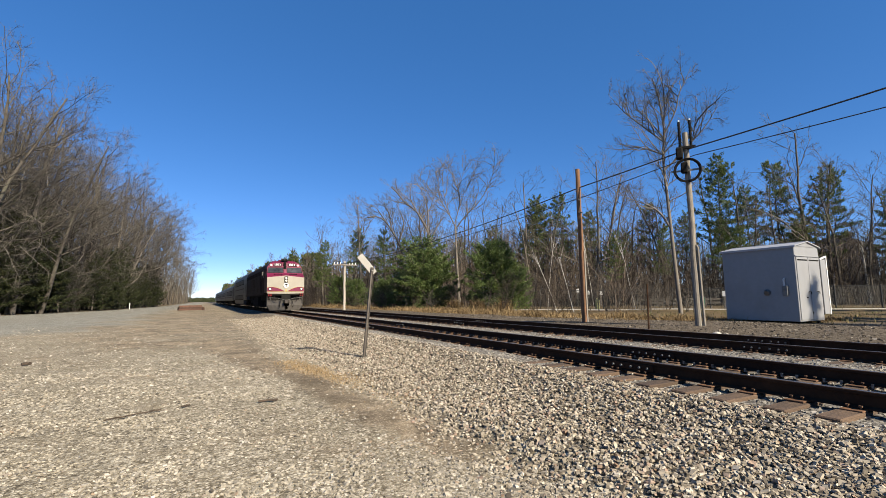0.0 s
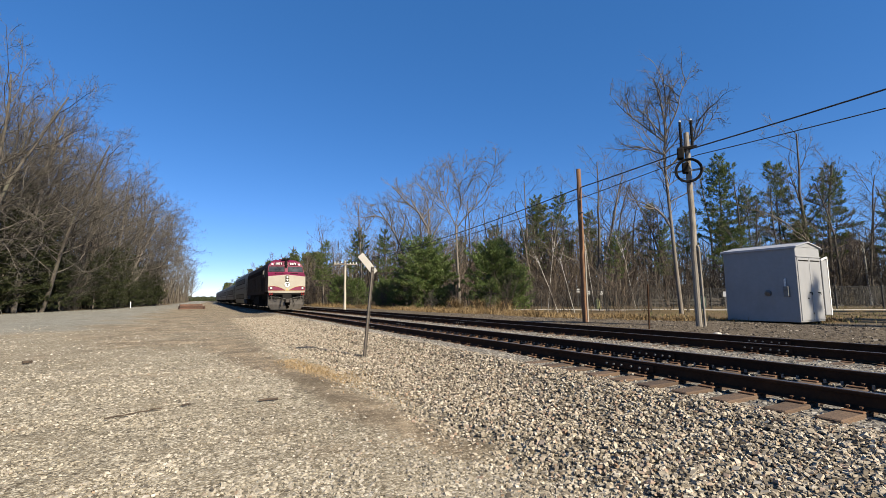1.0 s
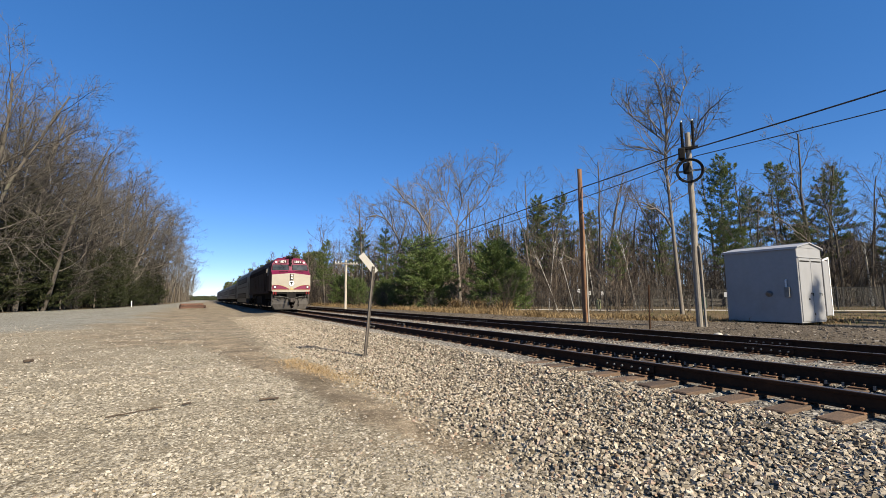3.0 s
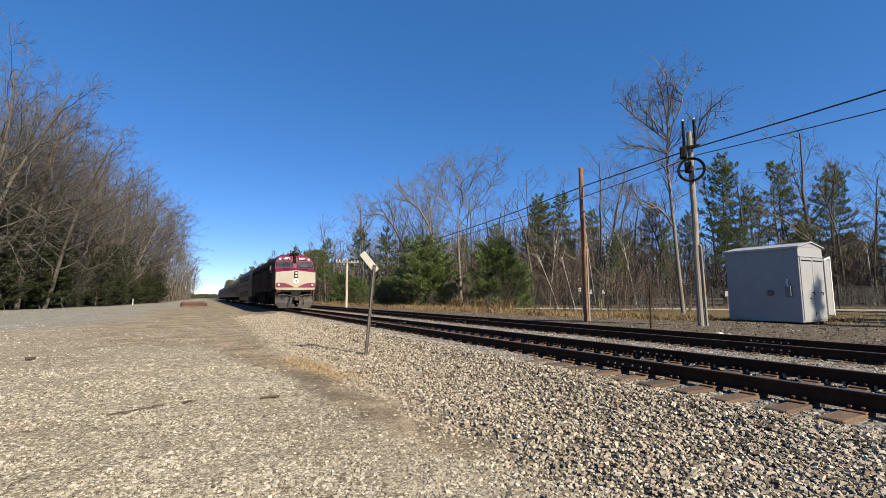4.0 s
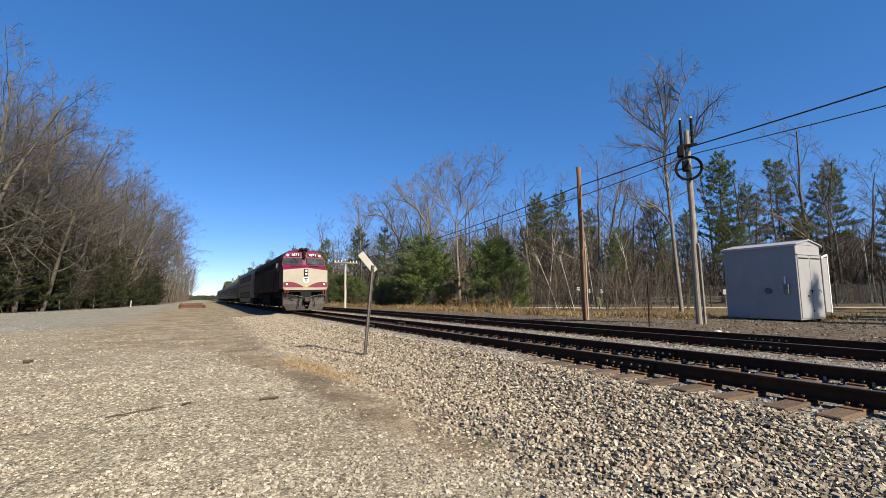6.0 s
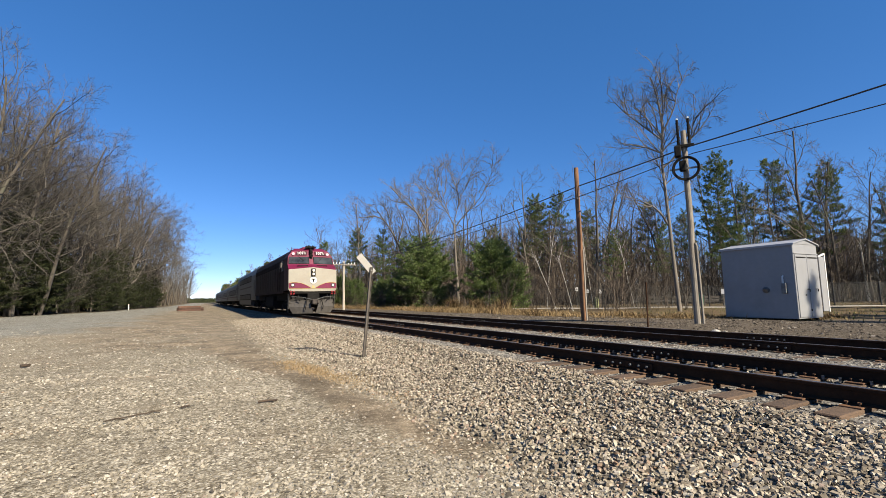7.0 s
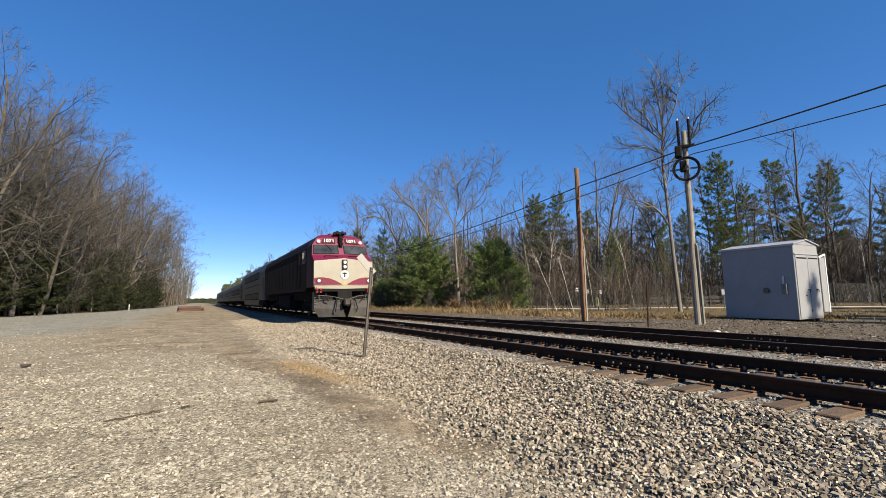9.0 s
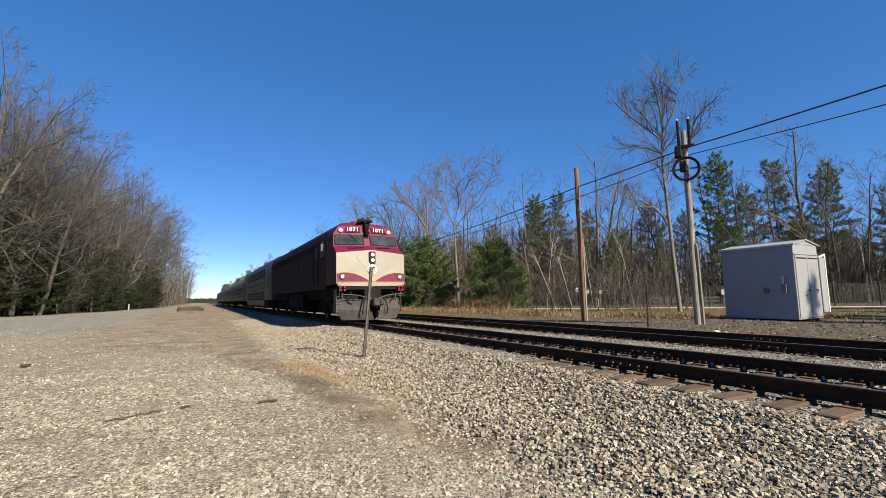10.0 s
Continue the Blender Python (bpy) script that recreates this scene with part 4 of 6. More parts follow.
    spots = [(38.5, 46, 0.99), (41, 46.5, 0.93), (43, 44.6, 1.02), (46, 42.8, 0.9), (37.6, 54.2, 0.86), (50.5, 28.6, 1.06), (58.9, 29.8, 0.95), (56.5, 25.6, 1.12), (17.5, 73, 0.66), (20.6, 66.9, 0.82), (19, 80, 0.8), (17.5, 100, 0.85), (19, 125, 0.75), (20, 150, 0.8), (19, 180, 0.85), (19, 215, 0.8), (18, 260, 0.85), (18, 320, 0.85), (24, 62, 0.8), (57, 21.8, 0.95), (62, 18, 0.85), (48, 36, 0.8), (46, 48, 0.7), (44, 52, 0.75), (52, 42, 0.7), (55, 36, 0.75), (40, 50, 0.7), (60, 33, 0.7), (50, 47, 0.75), (64, 27, 0.7), (34, 58, 0.7), (44, 31, 0.62), (48, 27, 0.66), (40, 34.5, 0.58), (53, 22, 0.62), (46, 24, 0.5), (56, 16, 0.6)]
    plant(models, spots, rng, "white pines beyond the tracks", 2)
    models = [pine_tree(460 + i, 13.5, 3.2, "dark green white pine far along the tracks", NEEDLES, 0.15, 0.7, ragged=0.35, blade=2.4, whorl=0.9, taper=0.6) for i in range(3)]
    spots = [(float(along(RIGHT_WOODS, y)) + rng.uniform(0.5, 7), y, rng.uniform(0.72, 1.0)) for y in np.geomspace(110, 420, 52)]
    plant(models, spots, rng, "white pines beyond the tracks", 2)
    models = [pine_tree(430 + i, 6.2, 3.3, "bushy bright green young pine by the track", YOUNG_NEEDLES, 0.02, 3.6, "young_pine", 0.22, 0.78, 0.42, 0.42) for i in range(3)]
    spots = [(19.5, 39.4, 1.02), (20.6, 40.2, 0.85), (22.6, 33.1, 0.9), (24.4, 33.6, 0.82), (25.7, 33.4, 0.62), (18.6, 43, 0.6), (18, 48, 0.5), (17.6, 55, 0.55), (17, 62, 0.6)]
    plant(models, spots, rng, "young pines by the track", 2)
    # trees outside the view, whose shade falls on the shed and the path
    for seed, x, y, h in ((530, 27.7, -16.0, 18.2), (531, 30.0, -3.0, 11), (532, 35.5, 0.3, 11), (533, 41.0, 2.0, 12), (534, 27.0, -1.5, 8)):
        stand(pine_tree(seed, h, 1.6, "evergreen tree south of the equipment shed", NEEDLES, 0.1, 1.5, ragged=0.4, blade=1.3), x, y, 50 * (seed % 7))
    # trees that stand out
    limb_tree(501, (
        ((0.0, 0.0), (-0.14, 3.0), (-0.24, 5.7), (-0.35, 8.3), (-0.41, 10.0), (-0.43, 10.7), (-0.22, 12.2), (-0.34, 13.9), (-0.45, 14.8), (-0.6, 15.6), (-0.75, 16.2)),
        ((-0.22, 12.2), (0.62, 13.7), (0.73, 14.6), (1.2, 15.4), (1.6, 16.3)), ((-0.3, 11.6), (-1.74, 13.2), (-2.66, 14.2), (-3.71, 15.9)),
        ((-0.28, 11.8), (-1.03, 13.2), (-2.26, 14.7)), ((-0.37, 10.7), (-1.49, 11.4), (-3.3, 12.0)), ((-0.4, 9.7), (0.39, 10.3), (1.35, 11.4), (2.16, 12.2), (3.0, 13.6)),
        ((1.35, 11.4), (1.49, 11.9), (1.83, 13.9)), ((-0.25, 5.7), (-0.85, 6.9), (-1.73, 7.5), (-2.9, 8.0)), ((-0.43, 10.7), (0.0, 11.2), (0.6, 11.8)), ((-0.34, 13.9), (0.25, 14.8), (0.6, 15.8))),
        0.14, BARK_PALE, TWIG_GREY, "tall leafless tree with a grey trunk behind the utility pole", (27.4, 18.4), (5, 7, 6, 4), 0.95, 0.75)
    limb_tree(502, (
        ((0.0, 0.0), (-0.2, 5.4), (-0.3, 9.2)), ((-0.4, 9.2), (-1.1, 10.7), (-2.4, 12.6), (-3.8, 13.8), (-4.5, 14.9)),
        ((-0.3, 9.3), (0.2, 11.2), (0.3, 12.1), (-0.2, 14.5), (-1.0, 16.1), (-1.3, 17.2)), ((-0.2, 8.7), (0.8, 10.0), (2.6, 11.6), (3.5, 13.4), (4.0, 14.7), (4.5, 15.8)),
        ((0.3, 11.9), (1.2, 13.5), (1.9, 14.6), (2.3, 16.3)), ((0.0, 13.5), (0.8, 15.3), (1.1, 17.2)), ((-1.9, 12.0), (-2.1, 14.3), (-2.7, 17.2)),
        ((-2.4, 12.6), (-3.5, 13.0), (-4.8, 13.3)), ((-1.1, 10.7), (-1.6, 13.3), (-1.7, 16.1)), ((3.9, 14.3), (3.6, 15.2), (3.5, 15.8))),
        0.21, BARK_PALE, TWIG_GREY, "tall leafless forked tree with a pale trunk", (24.3, 41.4), (4.5, 7, 6, 4), 1.05, 0.85)
    limb_tree(503, (
        ((0.0, 0.0), (-0.3, 6.6), (-0.6, 9.1), (-1.0, 10.8), (-1.8, 12.2), (-2.6, 13.6), (-4.1, 14.6), (-5.3, 16.2), (-6.0, 16.9)), ((-1.0, 10.8), (-0.8, 13.4), (-1.5, 15.4), (-2.1, 17.0)),
        ((-2.6, 13.6), (-3.3, 15.0), (-3.4, 16.5)), ((-4.1, 14.6), (-5.0, 14.7), (-6.2, 15.1)), ((-0.6, 9.1), (0.4, 11.4), (1.4, 12.7)), ((-1.8, 12.2), (-0.5, 14.0), (0.5, 15.3))),
        0.25, BARK_PALE, TWIG_GREY, "leafless tree with a pale trunk bowed over the young pines", (28.5, 55.0), (5, 7, 6, 3), 1.1, 1.1)
    limb_tree(504, (
        ((0.0, 0.0), (-0.2, 6.8), (-0.9, 8.5), (-1.8, 10.2), (-2.7, 11.5), (-3.9, 12.0), (-4.9, 11.8)), ((-1.8, 10.2), (-2.1, 12.3), (-2.8, 13.8)),
        ((-2.7, 11.5), (-3.6, 12.9), (-4.5, 13.5)), ((-0.9, 8.5), (-0.2, 10.5), (-0.3, 12.0), (-1.2, 13.8)), ((-3.9, 12.0), (-4.5, 11.1), (-5.1, 10.8))),
        0.22, BARK_PALE, TWIG_GREY, "leafless tree with a bowed trunk and drooping crown", (23.2, 53.0), (5, 7, 6, 3), 1.1, 1.1)
    for seed, x, y, h, tilt, mat in ((511, 18.7, 57, 13.5, (0, -4), BARK_PALE), (512, 40.6, 37.1, 16, (0, 3), BARK_PALE), (513, 56.2, 21.1, 14.5, (0, 2), BARK_GREY)):
        stand(bare_tree(seed, h, 0.17, mat, TWIG_PALE, "tall leafless tree with pale crooked limbs", kids=(11, 8, 7, 4), low=0.35, wild=0.22, lift=0.1, stout=1.1, spread=1.15), x, y, 40 * (seed % 7), 1.0, tilt)
    for seed, x, y, h, tilt in ((520, 23.7, 25.8, 4.6, -16), (521, 24.6, 25.0, 4.4, -14), (522, 31.5, 29.5, 7.0, -6), (523, 34.5, 27.5, 6.0, -9), (524, 26.0, 29.5, 6.0, 5), (525, 57.0, 18.7, 6.5, 0), (526, 60.0, 19.5, 6.0, 3)):
        stand(bare_tree(seed, h, 0.028 if seed < 525 else 0.12, BIRCH, TWIG_PALE, "slender pale birch stem leaning in the brush", kids=(4, 3, 2, 0), top=3, name="birch_sapling", low=0.75, wild=0.08), x, y, -45, 1.0, (0, tilt))


BRUSH_X = ((10, 24), (24, 21), (32, 19.5), (40, 17.5), (60, 16.5), (3000, 16))
BIRCH = surface("white_birch_bark", (0.279, 0.265, 0.239), (0.451, 0.438, 0.405), 2, 0.85, 0, (0.133, 0.119, 0.0991), 2.5, 0.2, (1, 1, 6))
make_woods()


STRAW = island_material("bleached_straw", [(0.0, (0.13, 0.085, 0.042)), (0.5, (0.25, 0.175, 0.09)), (1.0, (0.36, 0.275, 0.165))])
ROUGH_GRASS = island_material("mixed_rough_grass", [(0.0, (0.0332, 0.0497, 0.0133)), (0.5, (0.0664, 0.0796, 0.0265)), (1.0, (0.179, 0.133, 0.0664))])


def make_grass():
    """Dry straw: blades in tufts, joined."""
    def blades(name, label, x, y, tall, seed, wide=0.012, material=DRY_GRASS):
        rng = np.random.default_rng(seed)
        n = len(x)
        root = on_ground(x, y, -0.02)
        a = rng.uniform(0, 6.283, n)
        bend = rng.uniform(0.3, 1.3, n) * tall
        side = np.stack([-np.sin(a), np.cos(a), 0 * a], -1) * (wide * rng.uniform(0.6, 1.4, n))[:, None]
        out = np.stack([np.cos(a) * bend, np.sin(a) * bend, 0 * a], -1)
        mid = root + out * 0.35 + np.stack([0 * a, 0 * a, tall * 0.65], -1)
        tip = root + out + np.stack([0 * a, 0 * a, tall * rng.uniform(0.75, 1.0, n)], -1)
        v = np.stack([root - side, root + side, mid + side * 0.7, mid - side * 0.7, tip + side * 0.1, tip - side * 0.1], 1)
        q = np.array([(0, 1, 2, 3), (3, 2, 4, 5)])
        f = (q[None] + 6 * np.arange(n)[:, None, None]).reshape(-1, 4)
        return thing(name, label, "grass", kind="stuff", shape=array_mesh(name, v.reshape(-1, 3), f, material))
    rng = np.random.default_rng(88)
    ty = 9 + 66 * rng.random(4200) ** 1.3
    tx = along(GRASS_X, ty) + np.abs(rng.normal(0, 3.2, len(ty))) - 0.4
    rank = rng.uniform(0.12, 0.42, len(ty)) * (0.55 + 0.45 * smoothstep(12, 24, ty)) * (1 + 0.8 * (waves(tx, ty, 65, 1.5) > 0.3))
    keep = waves(tx, ty, 61, 0.9) > rng.uniform(-0.8, 0.6, len(tx))
    tx, ty, rank = tx[keep], ty[keep], rank[keep]
    k = rng.integers(0, len(tx), 48000)
    blades("dry_grass", "straw-coloured dry grass along the wood's edge", tx[k] + rng.normal(0, 0.16, len(k)), ty[k] + rng.normal(0, 0.16, len(k)), rank[k] * rng.uniform(0.4, 1.1, len(k)), 89, 0.009)
    cx, cy = np.array([21.5, 20.4, 19.3]), np.array([29.5, 31.5, 33.5])
    k = rng.integers(0, 3, 900)
    blades("grass_clump", "tall straw clumps of dry grass by the young pines", cx[k] + rng.normal(0, 0.28, 900), cy[k] + rng.normal(0, 0.28, 900), rng.uniform(0.7, 1.3, 900), 90, 0.014)
    n = 9000
    x, y = rng.uniform(21, 50, n), rng.uniform(-2, 20, n)
    keep = waves(x, y, 67, 0.6) > rng.uniform(-0.5, 0.7, n)
    blades("rough_grass", "short mixed green and straw grass behind the shed", x[keep], y[keep], rng.uniform(0.06, 0.2, keep.sum()), 92, 0.012, ROUGH_GRASS)
    n = 15000
    f = rng.random(n)
    x = 1.85 + 1.15 * f + rng.normal(0, 0.2, n)
    y = 11.2 - 4.6 * f + rng.normal(0, 0.6, n)
    keep = waves(x, y, 63, 2.0) > rng.uniform(-0.5, 0.2, n)
    blades("dry_tufts", "short straw tufts between the lot and the ballast", x[keep], y[keep], rng.uniform(0.015, 0.07, keep.sum()), 91, 0.005, STRAW)


make_grass()


def make_deep_woods():
    """The depth of the woods: close-set thin stems with side shoots, joined."""
    def thicket(name, label, x, y, tall, thick, seed, material, bushy=0.4):
        rng = np.random.default_rng(seed)
        segs, shoots = [], []
        for px, py, h, r in zip(x, y, tall, thick):
            g = float(ground_height(px, py)) - 0.1
            lean = rng.normal(0, 0.06, 2) * h
            top = np.array([px + lean[0], py + lean[1], g + h])
            root = np.array([px, py, g])
            segs.append((*root, *top, r, r * 0.3))
            for _ in range(8):
                t = rng.uniform(0.15, 0.95)
                a = root + (top - root) * t
                b = a + np.array([*rng.normal(0, 0.13, 2), rng.uniform(0.02, 0.24)]) * h
                shoots.append((*a, *b, r * bushy, r * 0.1))
        return thing(name, label, "woods", kind="stuff", shape=crown_mesh(name, segs, shoots, material))
    rng = np.random.default_rng(97)
    n = 6000
    y = np.where(rng.random(n) < 0.65, 2 + 78 * rng.random(n), 80 + 220 * rng.random(n))
    x = along(RIGHT_WOODS, y) + rng.uniform(3, 30, n)
    thicket("deep_woods", "brown depth of leafless woods beyond the tracks", x, y, rng.uniform(4, 12.5, n) * (1 - 0.35 * smoothstep(46, 34, y) + 0.12 * smoothstep(90, 200, y)), rng.uniform(0.03, 0.08, n) * (1 + 3.5 * smoothstep(70, 230, y)), 98, DEEP_STEMS)
    n = 3600
    y = 55 + 300 * rng.random(n) ** 2.2
    x = along(WOODS_X, y) - rng.uniform(2, 16, n)
    thicket("deep_woods", "shaded depth of leafless woods beside the lot", x, y, rng.uniform(4, 12, n), rng.uniform(0.03, 0.09, n), 99, DEEP_STEMS)
    n = 4000
    a = rng.uniform(-0.3, 0.2, n)
    d = rng.uniform(520, 640, n)
    thicket("far_woods", "distant dark line of woods at the end of the track", d * np.sin(a), d * np.cos(a), rng.uniform(1.5, 5.5, n), rng.uniform(0.25, 0.5, n), 100, NEEDLES_DULL, 1.6)


make_deep_woods()


# ---- the train ----
def words(name, text, size, material, parent, m, depth=0.006):
    """Raised lettering in the built-in font, as a mesh."""
    cu = bpy.data.curves.new(name, "FONT")
    cu.body, cu.size, cu.extrude, cu.align_x, cu.align_y, cu.offset = text, size, depth, "CENTER", "CENTER", 0.004
    cu.space_character = 1.12
    tmp = bpy.data.objects.new(name, cu)
    me = bpy.data.meshes.new_from_object(tmp)
    bpy.data.objects.remove(tmp)
    me.materials.clear()
    me.materials.append(material)
    return part(name, me, None, parent, m=m)


def disc(shape, c, axis, r, depth, n=16, slot=0):
    c, axis = Vector(c), Vector(axis).normalized()
    return shape.rod(c, c + axis * depth, r, r, n, slot)


WHEELSETS = []


def wheelset_mesh():
    s = Shape()
    for side in (-1, 1):
        for r0, x0, x1 in ((0.54, 0.68, 0.705), (0.51, 0.705, 0.82), (0.3, 0.66, 0.69)):
            s.rod((side * x0, 0, 0), (side * x1, 0, 0), r0, n=20)
        s.rod((side * 0.8, 0, 0), (side * 1.0, 0, 0), 0.13, n=8)
        for k in range(4):
            a = math.pi * k / 2
            s.box(0.8 * side - 0.025, 0.8 * side + 0.035 * side + 0.02, -0.03, 0.03, 0.16, 0.42, m=Matrix.Rotation(a, 4, "X"))
    s.rod((-0.8, 0, 0), (0.8, 0, 0), 0.08, n=8)
    return s.mesh("wheelset", WHEEL_STEEL)


WHEEL_STEEL = surface("grimy_wheel_steel", (0.0133, 0.0106, 0.00932), (0.0497, 0.0398, 0.0332), 5, 0.6, 0.4)
WHEELSET = wheelset_mesh()


def bogie(parent, y, base, frame_mat, label):
    """A truck: side frames, journal boxes, springs and two wheelsets."""
    t = part("bogie", Shape().box(-1.2, 1.2, -0.35, 0.35, 0.5, 0.72, ch=0.03), frame_mat, parent, label, pose(0, y, 0))
    for side in (-1, 1):
        f = Shape()
        outline = [(-base - 0.35, 0.42), (-base - 0.35, 0.72), (-0.55, 0.92), (0.55, 0.92), (base + 0.35, 0.72), (base + 0.35, 0.42), (base - 0.3, 0.42), (0.6, 0.34), (-0.6, 0.34), (-base + 0.3, 0.42)]
        f.slab([(side * 1.0, a, z) for a, z in outline], (side * 0.14, 0, 0))
        for k in (-base, base):
            f.box(side * 1.14 - 0.04, side * 1.14 + 0.1 * side + 0.04, k - 0.17, k + 0.17, 0.36, 0.68, ch=0.02)
        for k in (-0.28, 0, 0.28):
            f.rod((side * 1.16, k, 0.38), (side * 1.16, k, 0.66), 0.1, n=8)
        f.rod((side * 1.2, -base + 0.3, 0.95), (side * 1.2, base - 0.3, 0.8), 0.03, n=6)
        part("side_frame", f, frame_mat, t)
    for k in (-base, base):
        w = part("wheelset", WHEELSET, None, t, m=pose(0, k, 0.51))
        WHEELSETS.append((w, k))
    return t


LOCO_HALF = [(1.55, 1.5), (1.6, 1.62), (1.6, 3.0), (1.6, 3.38), (1.6, 3.78), (1.45, 4.12), (1.02, 4.48), (0.5, 4.56)]


def loco_section(y, grow_by=0.0):
    half = [(x + grow_by * (z > 1.55), z) for x, z in LOCO_HALF]
    return [(x, y, z) for x, z in half] + [(-x, y, z) for x, z in reversed(half)]


def make_locomotive():
    loco = thing("locomotive", "maroon and cream diesel locomotive, blunt nose, lamps lit", "locomotive")
    side = Shape().loft([loco_section(y) for y in (1.75, 4.0, 12.0, 19.3)])
    part("body", side, GRIMY_SHADED, loco, "grimy maroon hood and side panels, shade put into the paint")
    # the front, row by row: height at the middle and edge, set-back at the middle and edge, half width
    A = dict(zc=1.66, ze=1.66, yc=0.0, ye=0.08, w=1.57)
    B = dict(zc=3.14, ze=2.98, yc=0.05, ye=0.13, w=1.57)
    C = dict(zc=3.38, ze=3.36, yc=0.62, ye=0.74, w=1.55)
    D = dict(zc=3.94, ze=3.92, yc=0.86, ye=0.98, w=1.48)
    E = dict(zc=4.34, ze=4.3, yc=1.02, ye=1.12, w=1.22)
    F = dict(zc=4.54, ze=4.5, yc=1.3, ye=1.4, w=0.95)

    def row(r, fr=1.0):
        return [(-r["w"] * fr, r["ye"], r["ze"]), (0, r["yc"], r["zc"]), (r["w"] * fr, r["ye"], r["ze"])]

    def between(r, s, u, v):
        """A point on the facet between two rows: u from the middle (-1 to 1), v from the lower row."""
        out = []
        for q in (r, s):
            a = abs(u)
            out.append(Vector((q["w"] * u, q["yc"] + (q["ye"] - q["yc"]) * a, q["zc"] + (q["ze"] - q["zc"]) * a)))
        return out[0].lerp(out[1], v)

    def skin(r, s, name, mat, label=""):
        lo, hi = row(r), row(s)
        back = [(x * 0.97, y + 0.25, z) for x, y, z in lo], [(x * 0.97, y + 0.25, z) for x, y, z in hi]
        sh = Shape()
        sh.add(lo + hi + back[0] + back[1], [(0, 1, 4, 3), (1, 2, 5, 4), (7, 6, 9, 10), (8, 7, 10, 11), (0, 6, 7, 1), (1, 7, 8, 2), (3, 4, 10, 9), (4, 5, 11, 10), (0, 3, 9, 6), (2, 8, 11, 5)])
        return part(name, sh, mat, loco, label)

    nose = skin(A, B, "nose", CREAM, "cream blunt nose panel")
    skin(B, C, "nose_top", PURPLE, "maroon sloped nose top")
    cab = skin(C, D, "cab_front", PURPLE, "maroon windscreen surround")
    brow = skin(D, E, "brow", PURPLE, "maroon number board band")
    skin(E, F, "brow_top", PURPLE, "maroon roof front")
    cheek = Shape()
    for s in (-1, 1):
        front = [(s * r["w"], r["ye"], r["ze"]) for r in (A, B, C, D, E, F)]
        rear = [(s * x, 1.76, z) for x, z in LOCO_HALF[1:7]]
        inner = [(s * (r["w"] - 0.12), r["ye"] + 0.05, r["ze"] - 0.02) for r in (A, B, C, D, E, F)]
        inner2 = [(s * (x - 0.12), 1.76, z - 0.02) for x, z in LOCO_HALF[1:7]]
        pts = front + rear + inner + inner2
        fs = []
        for i in range(5):
            fs += [(i, i + 1, 7 + i, 6 + i), (12 + i, 18 + i, 19 + i, 13 + i)]
        cheek.add(pts, fs + [(0, 6, 18, 12), (5, 17, 23, 11)])
    cheek.add([(-F["w"], F["ye"], F["ze"]), (0, F["yc"], F["zc"]), (F["w"], F["ye"], F["ze"]), (1.02, 1.76, 4.48), (0, 1.76, 4.565), (-1.02, 1.76, 4.48), (0, 1.76, 4.3), (0, 1.4, 4.3)],
              [(0, 1, 4, 5), (1, 2, 3, 4)])
    part("cab_side", cheek, PURPLE_SHADED, loco, "maroon cab sides, darkened for shade")
    slat = Shape().box(-0.012, 0.012, -0.5, 0.5, -0.04, 0.04, m=Matrix.Rotation(0.0, 4, "Y")).mesh("louvre_slat", GRIMY_WORN)
    bar = Shape().box(-0.006, 0.006, -0.025, 0.025, -0.17, 0.17).mesh("grille_bar", GRIMY_WORN)
    # windscreen panes, set in black rubber
    for s in (-1, 1):
        def quad(u0, u1, v0, v1, lift):
            n = Vector((0, -0.92, 0.38)) * lift
            return [between(C, D, s * u, v) + n for u, v in ((u0, v0), (u1, v0), (u1, v1), (u0, v1))]
        gasket = part("windscreen_seal", Shape().slab(quad(0.09, 0.97, 0.05, 0.93, 0.0), (0, -0.012, 0.005)), BLACK, loco)
        part("windscreen", Shape().slab(quad(0.12, 0.94, 0.1, 0.88, 0.012), (0, -0.01, 0.004)), GLASS, loco, "dark windscreen pane")
        wiper = Shape().path([between(C, D, s * 0.55, 0.97) + Vector((0, -0.04, 0.02)), between(C, D, s * 0.32, 0.35) + Vector((0, -0.05, 0.02))], 0.012)
        part("wiper", wiper, BLACK, loco)
        # number boards
        n2 = Vector((0, -0.93, 0.37))
        nb = [between(D, E, s * u, v) + n2 * 0.02 for u, v in ((0.2, 0.18), (0.71, 0.18), (0.71, 0.84), (0.2, 0.84))]
        board = part("number_board", Shape().slab(nb, n2 * 0.03), BOARD, loco, "dark number board")
        mid = (nb[0] + nb[1] + nb[2] + nb[3]) / 4 + n2 * 0.035
        x_axis = (nb[1] - nb[0]).normalized() * s
        y_axis = ((nb[3] - nb[0]) - x_axis * (nb[3] - nb[0]).dot(x_axis)).normalized()
        z_axis = x_axis.cross(y_axis)
        m = Matrix.Translation(mid) @ Matrix((x_axis, y_axis, z_axis)).transposed().to_4x4()
        words("numerals", "1071", 0.27, WHITE, board, m)
        rim = Shape().path(nb + nb[:1], 0.018, 5)
        part("board_frame", rim, PURPLE, board)
        # round lamps at the brow's corners
        at = between(D, E, s * 0.84, 0.42)
        lamp = part("brow_lamp", disc(Shape(), at + n2 * -0.02, n2, 0.125, 0.07), PURPLE, loco, "maroon round lamp ring")
        part("lens", disc(Shape(), at + n2 * 0.052, n2, 0.098, 0.02), LAMP_PINK, lamp)
        # ditch lamps in the nose
        at = between(A, B, s * 0.84, 0.22) + Vector((0, 0.01, 0))
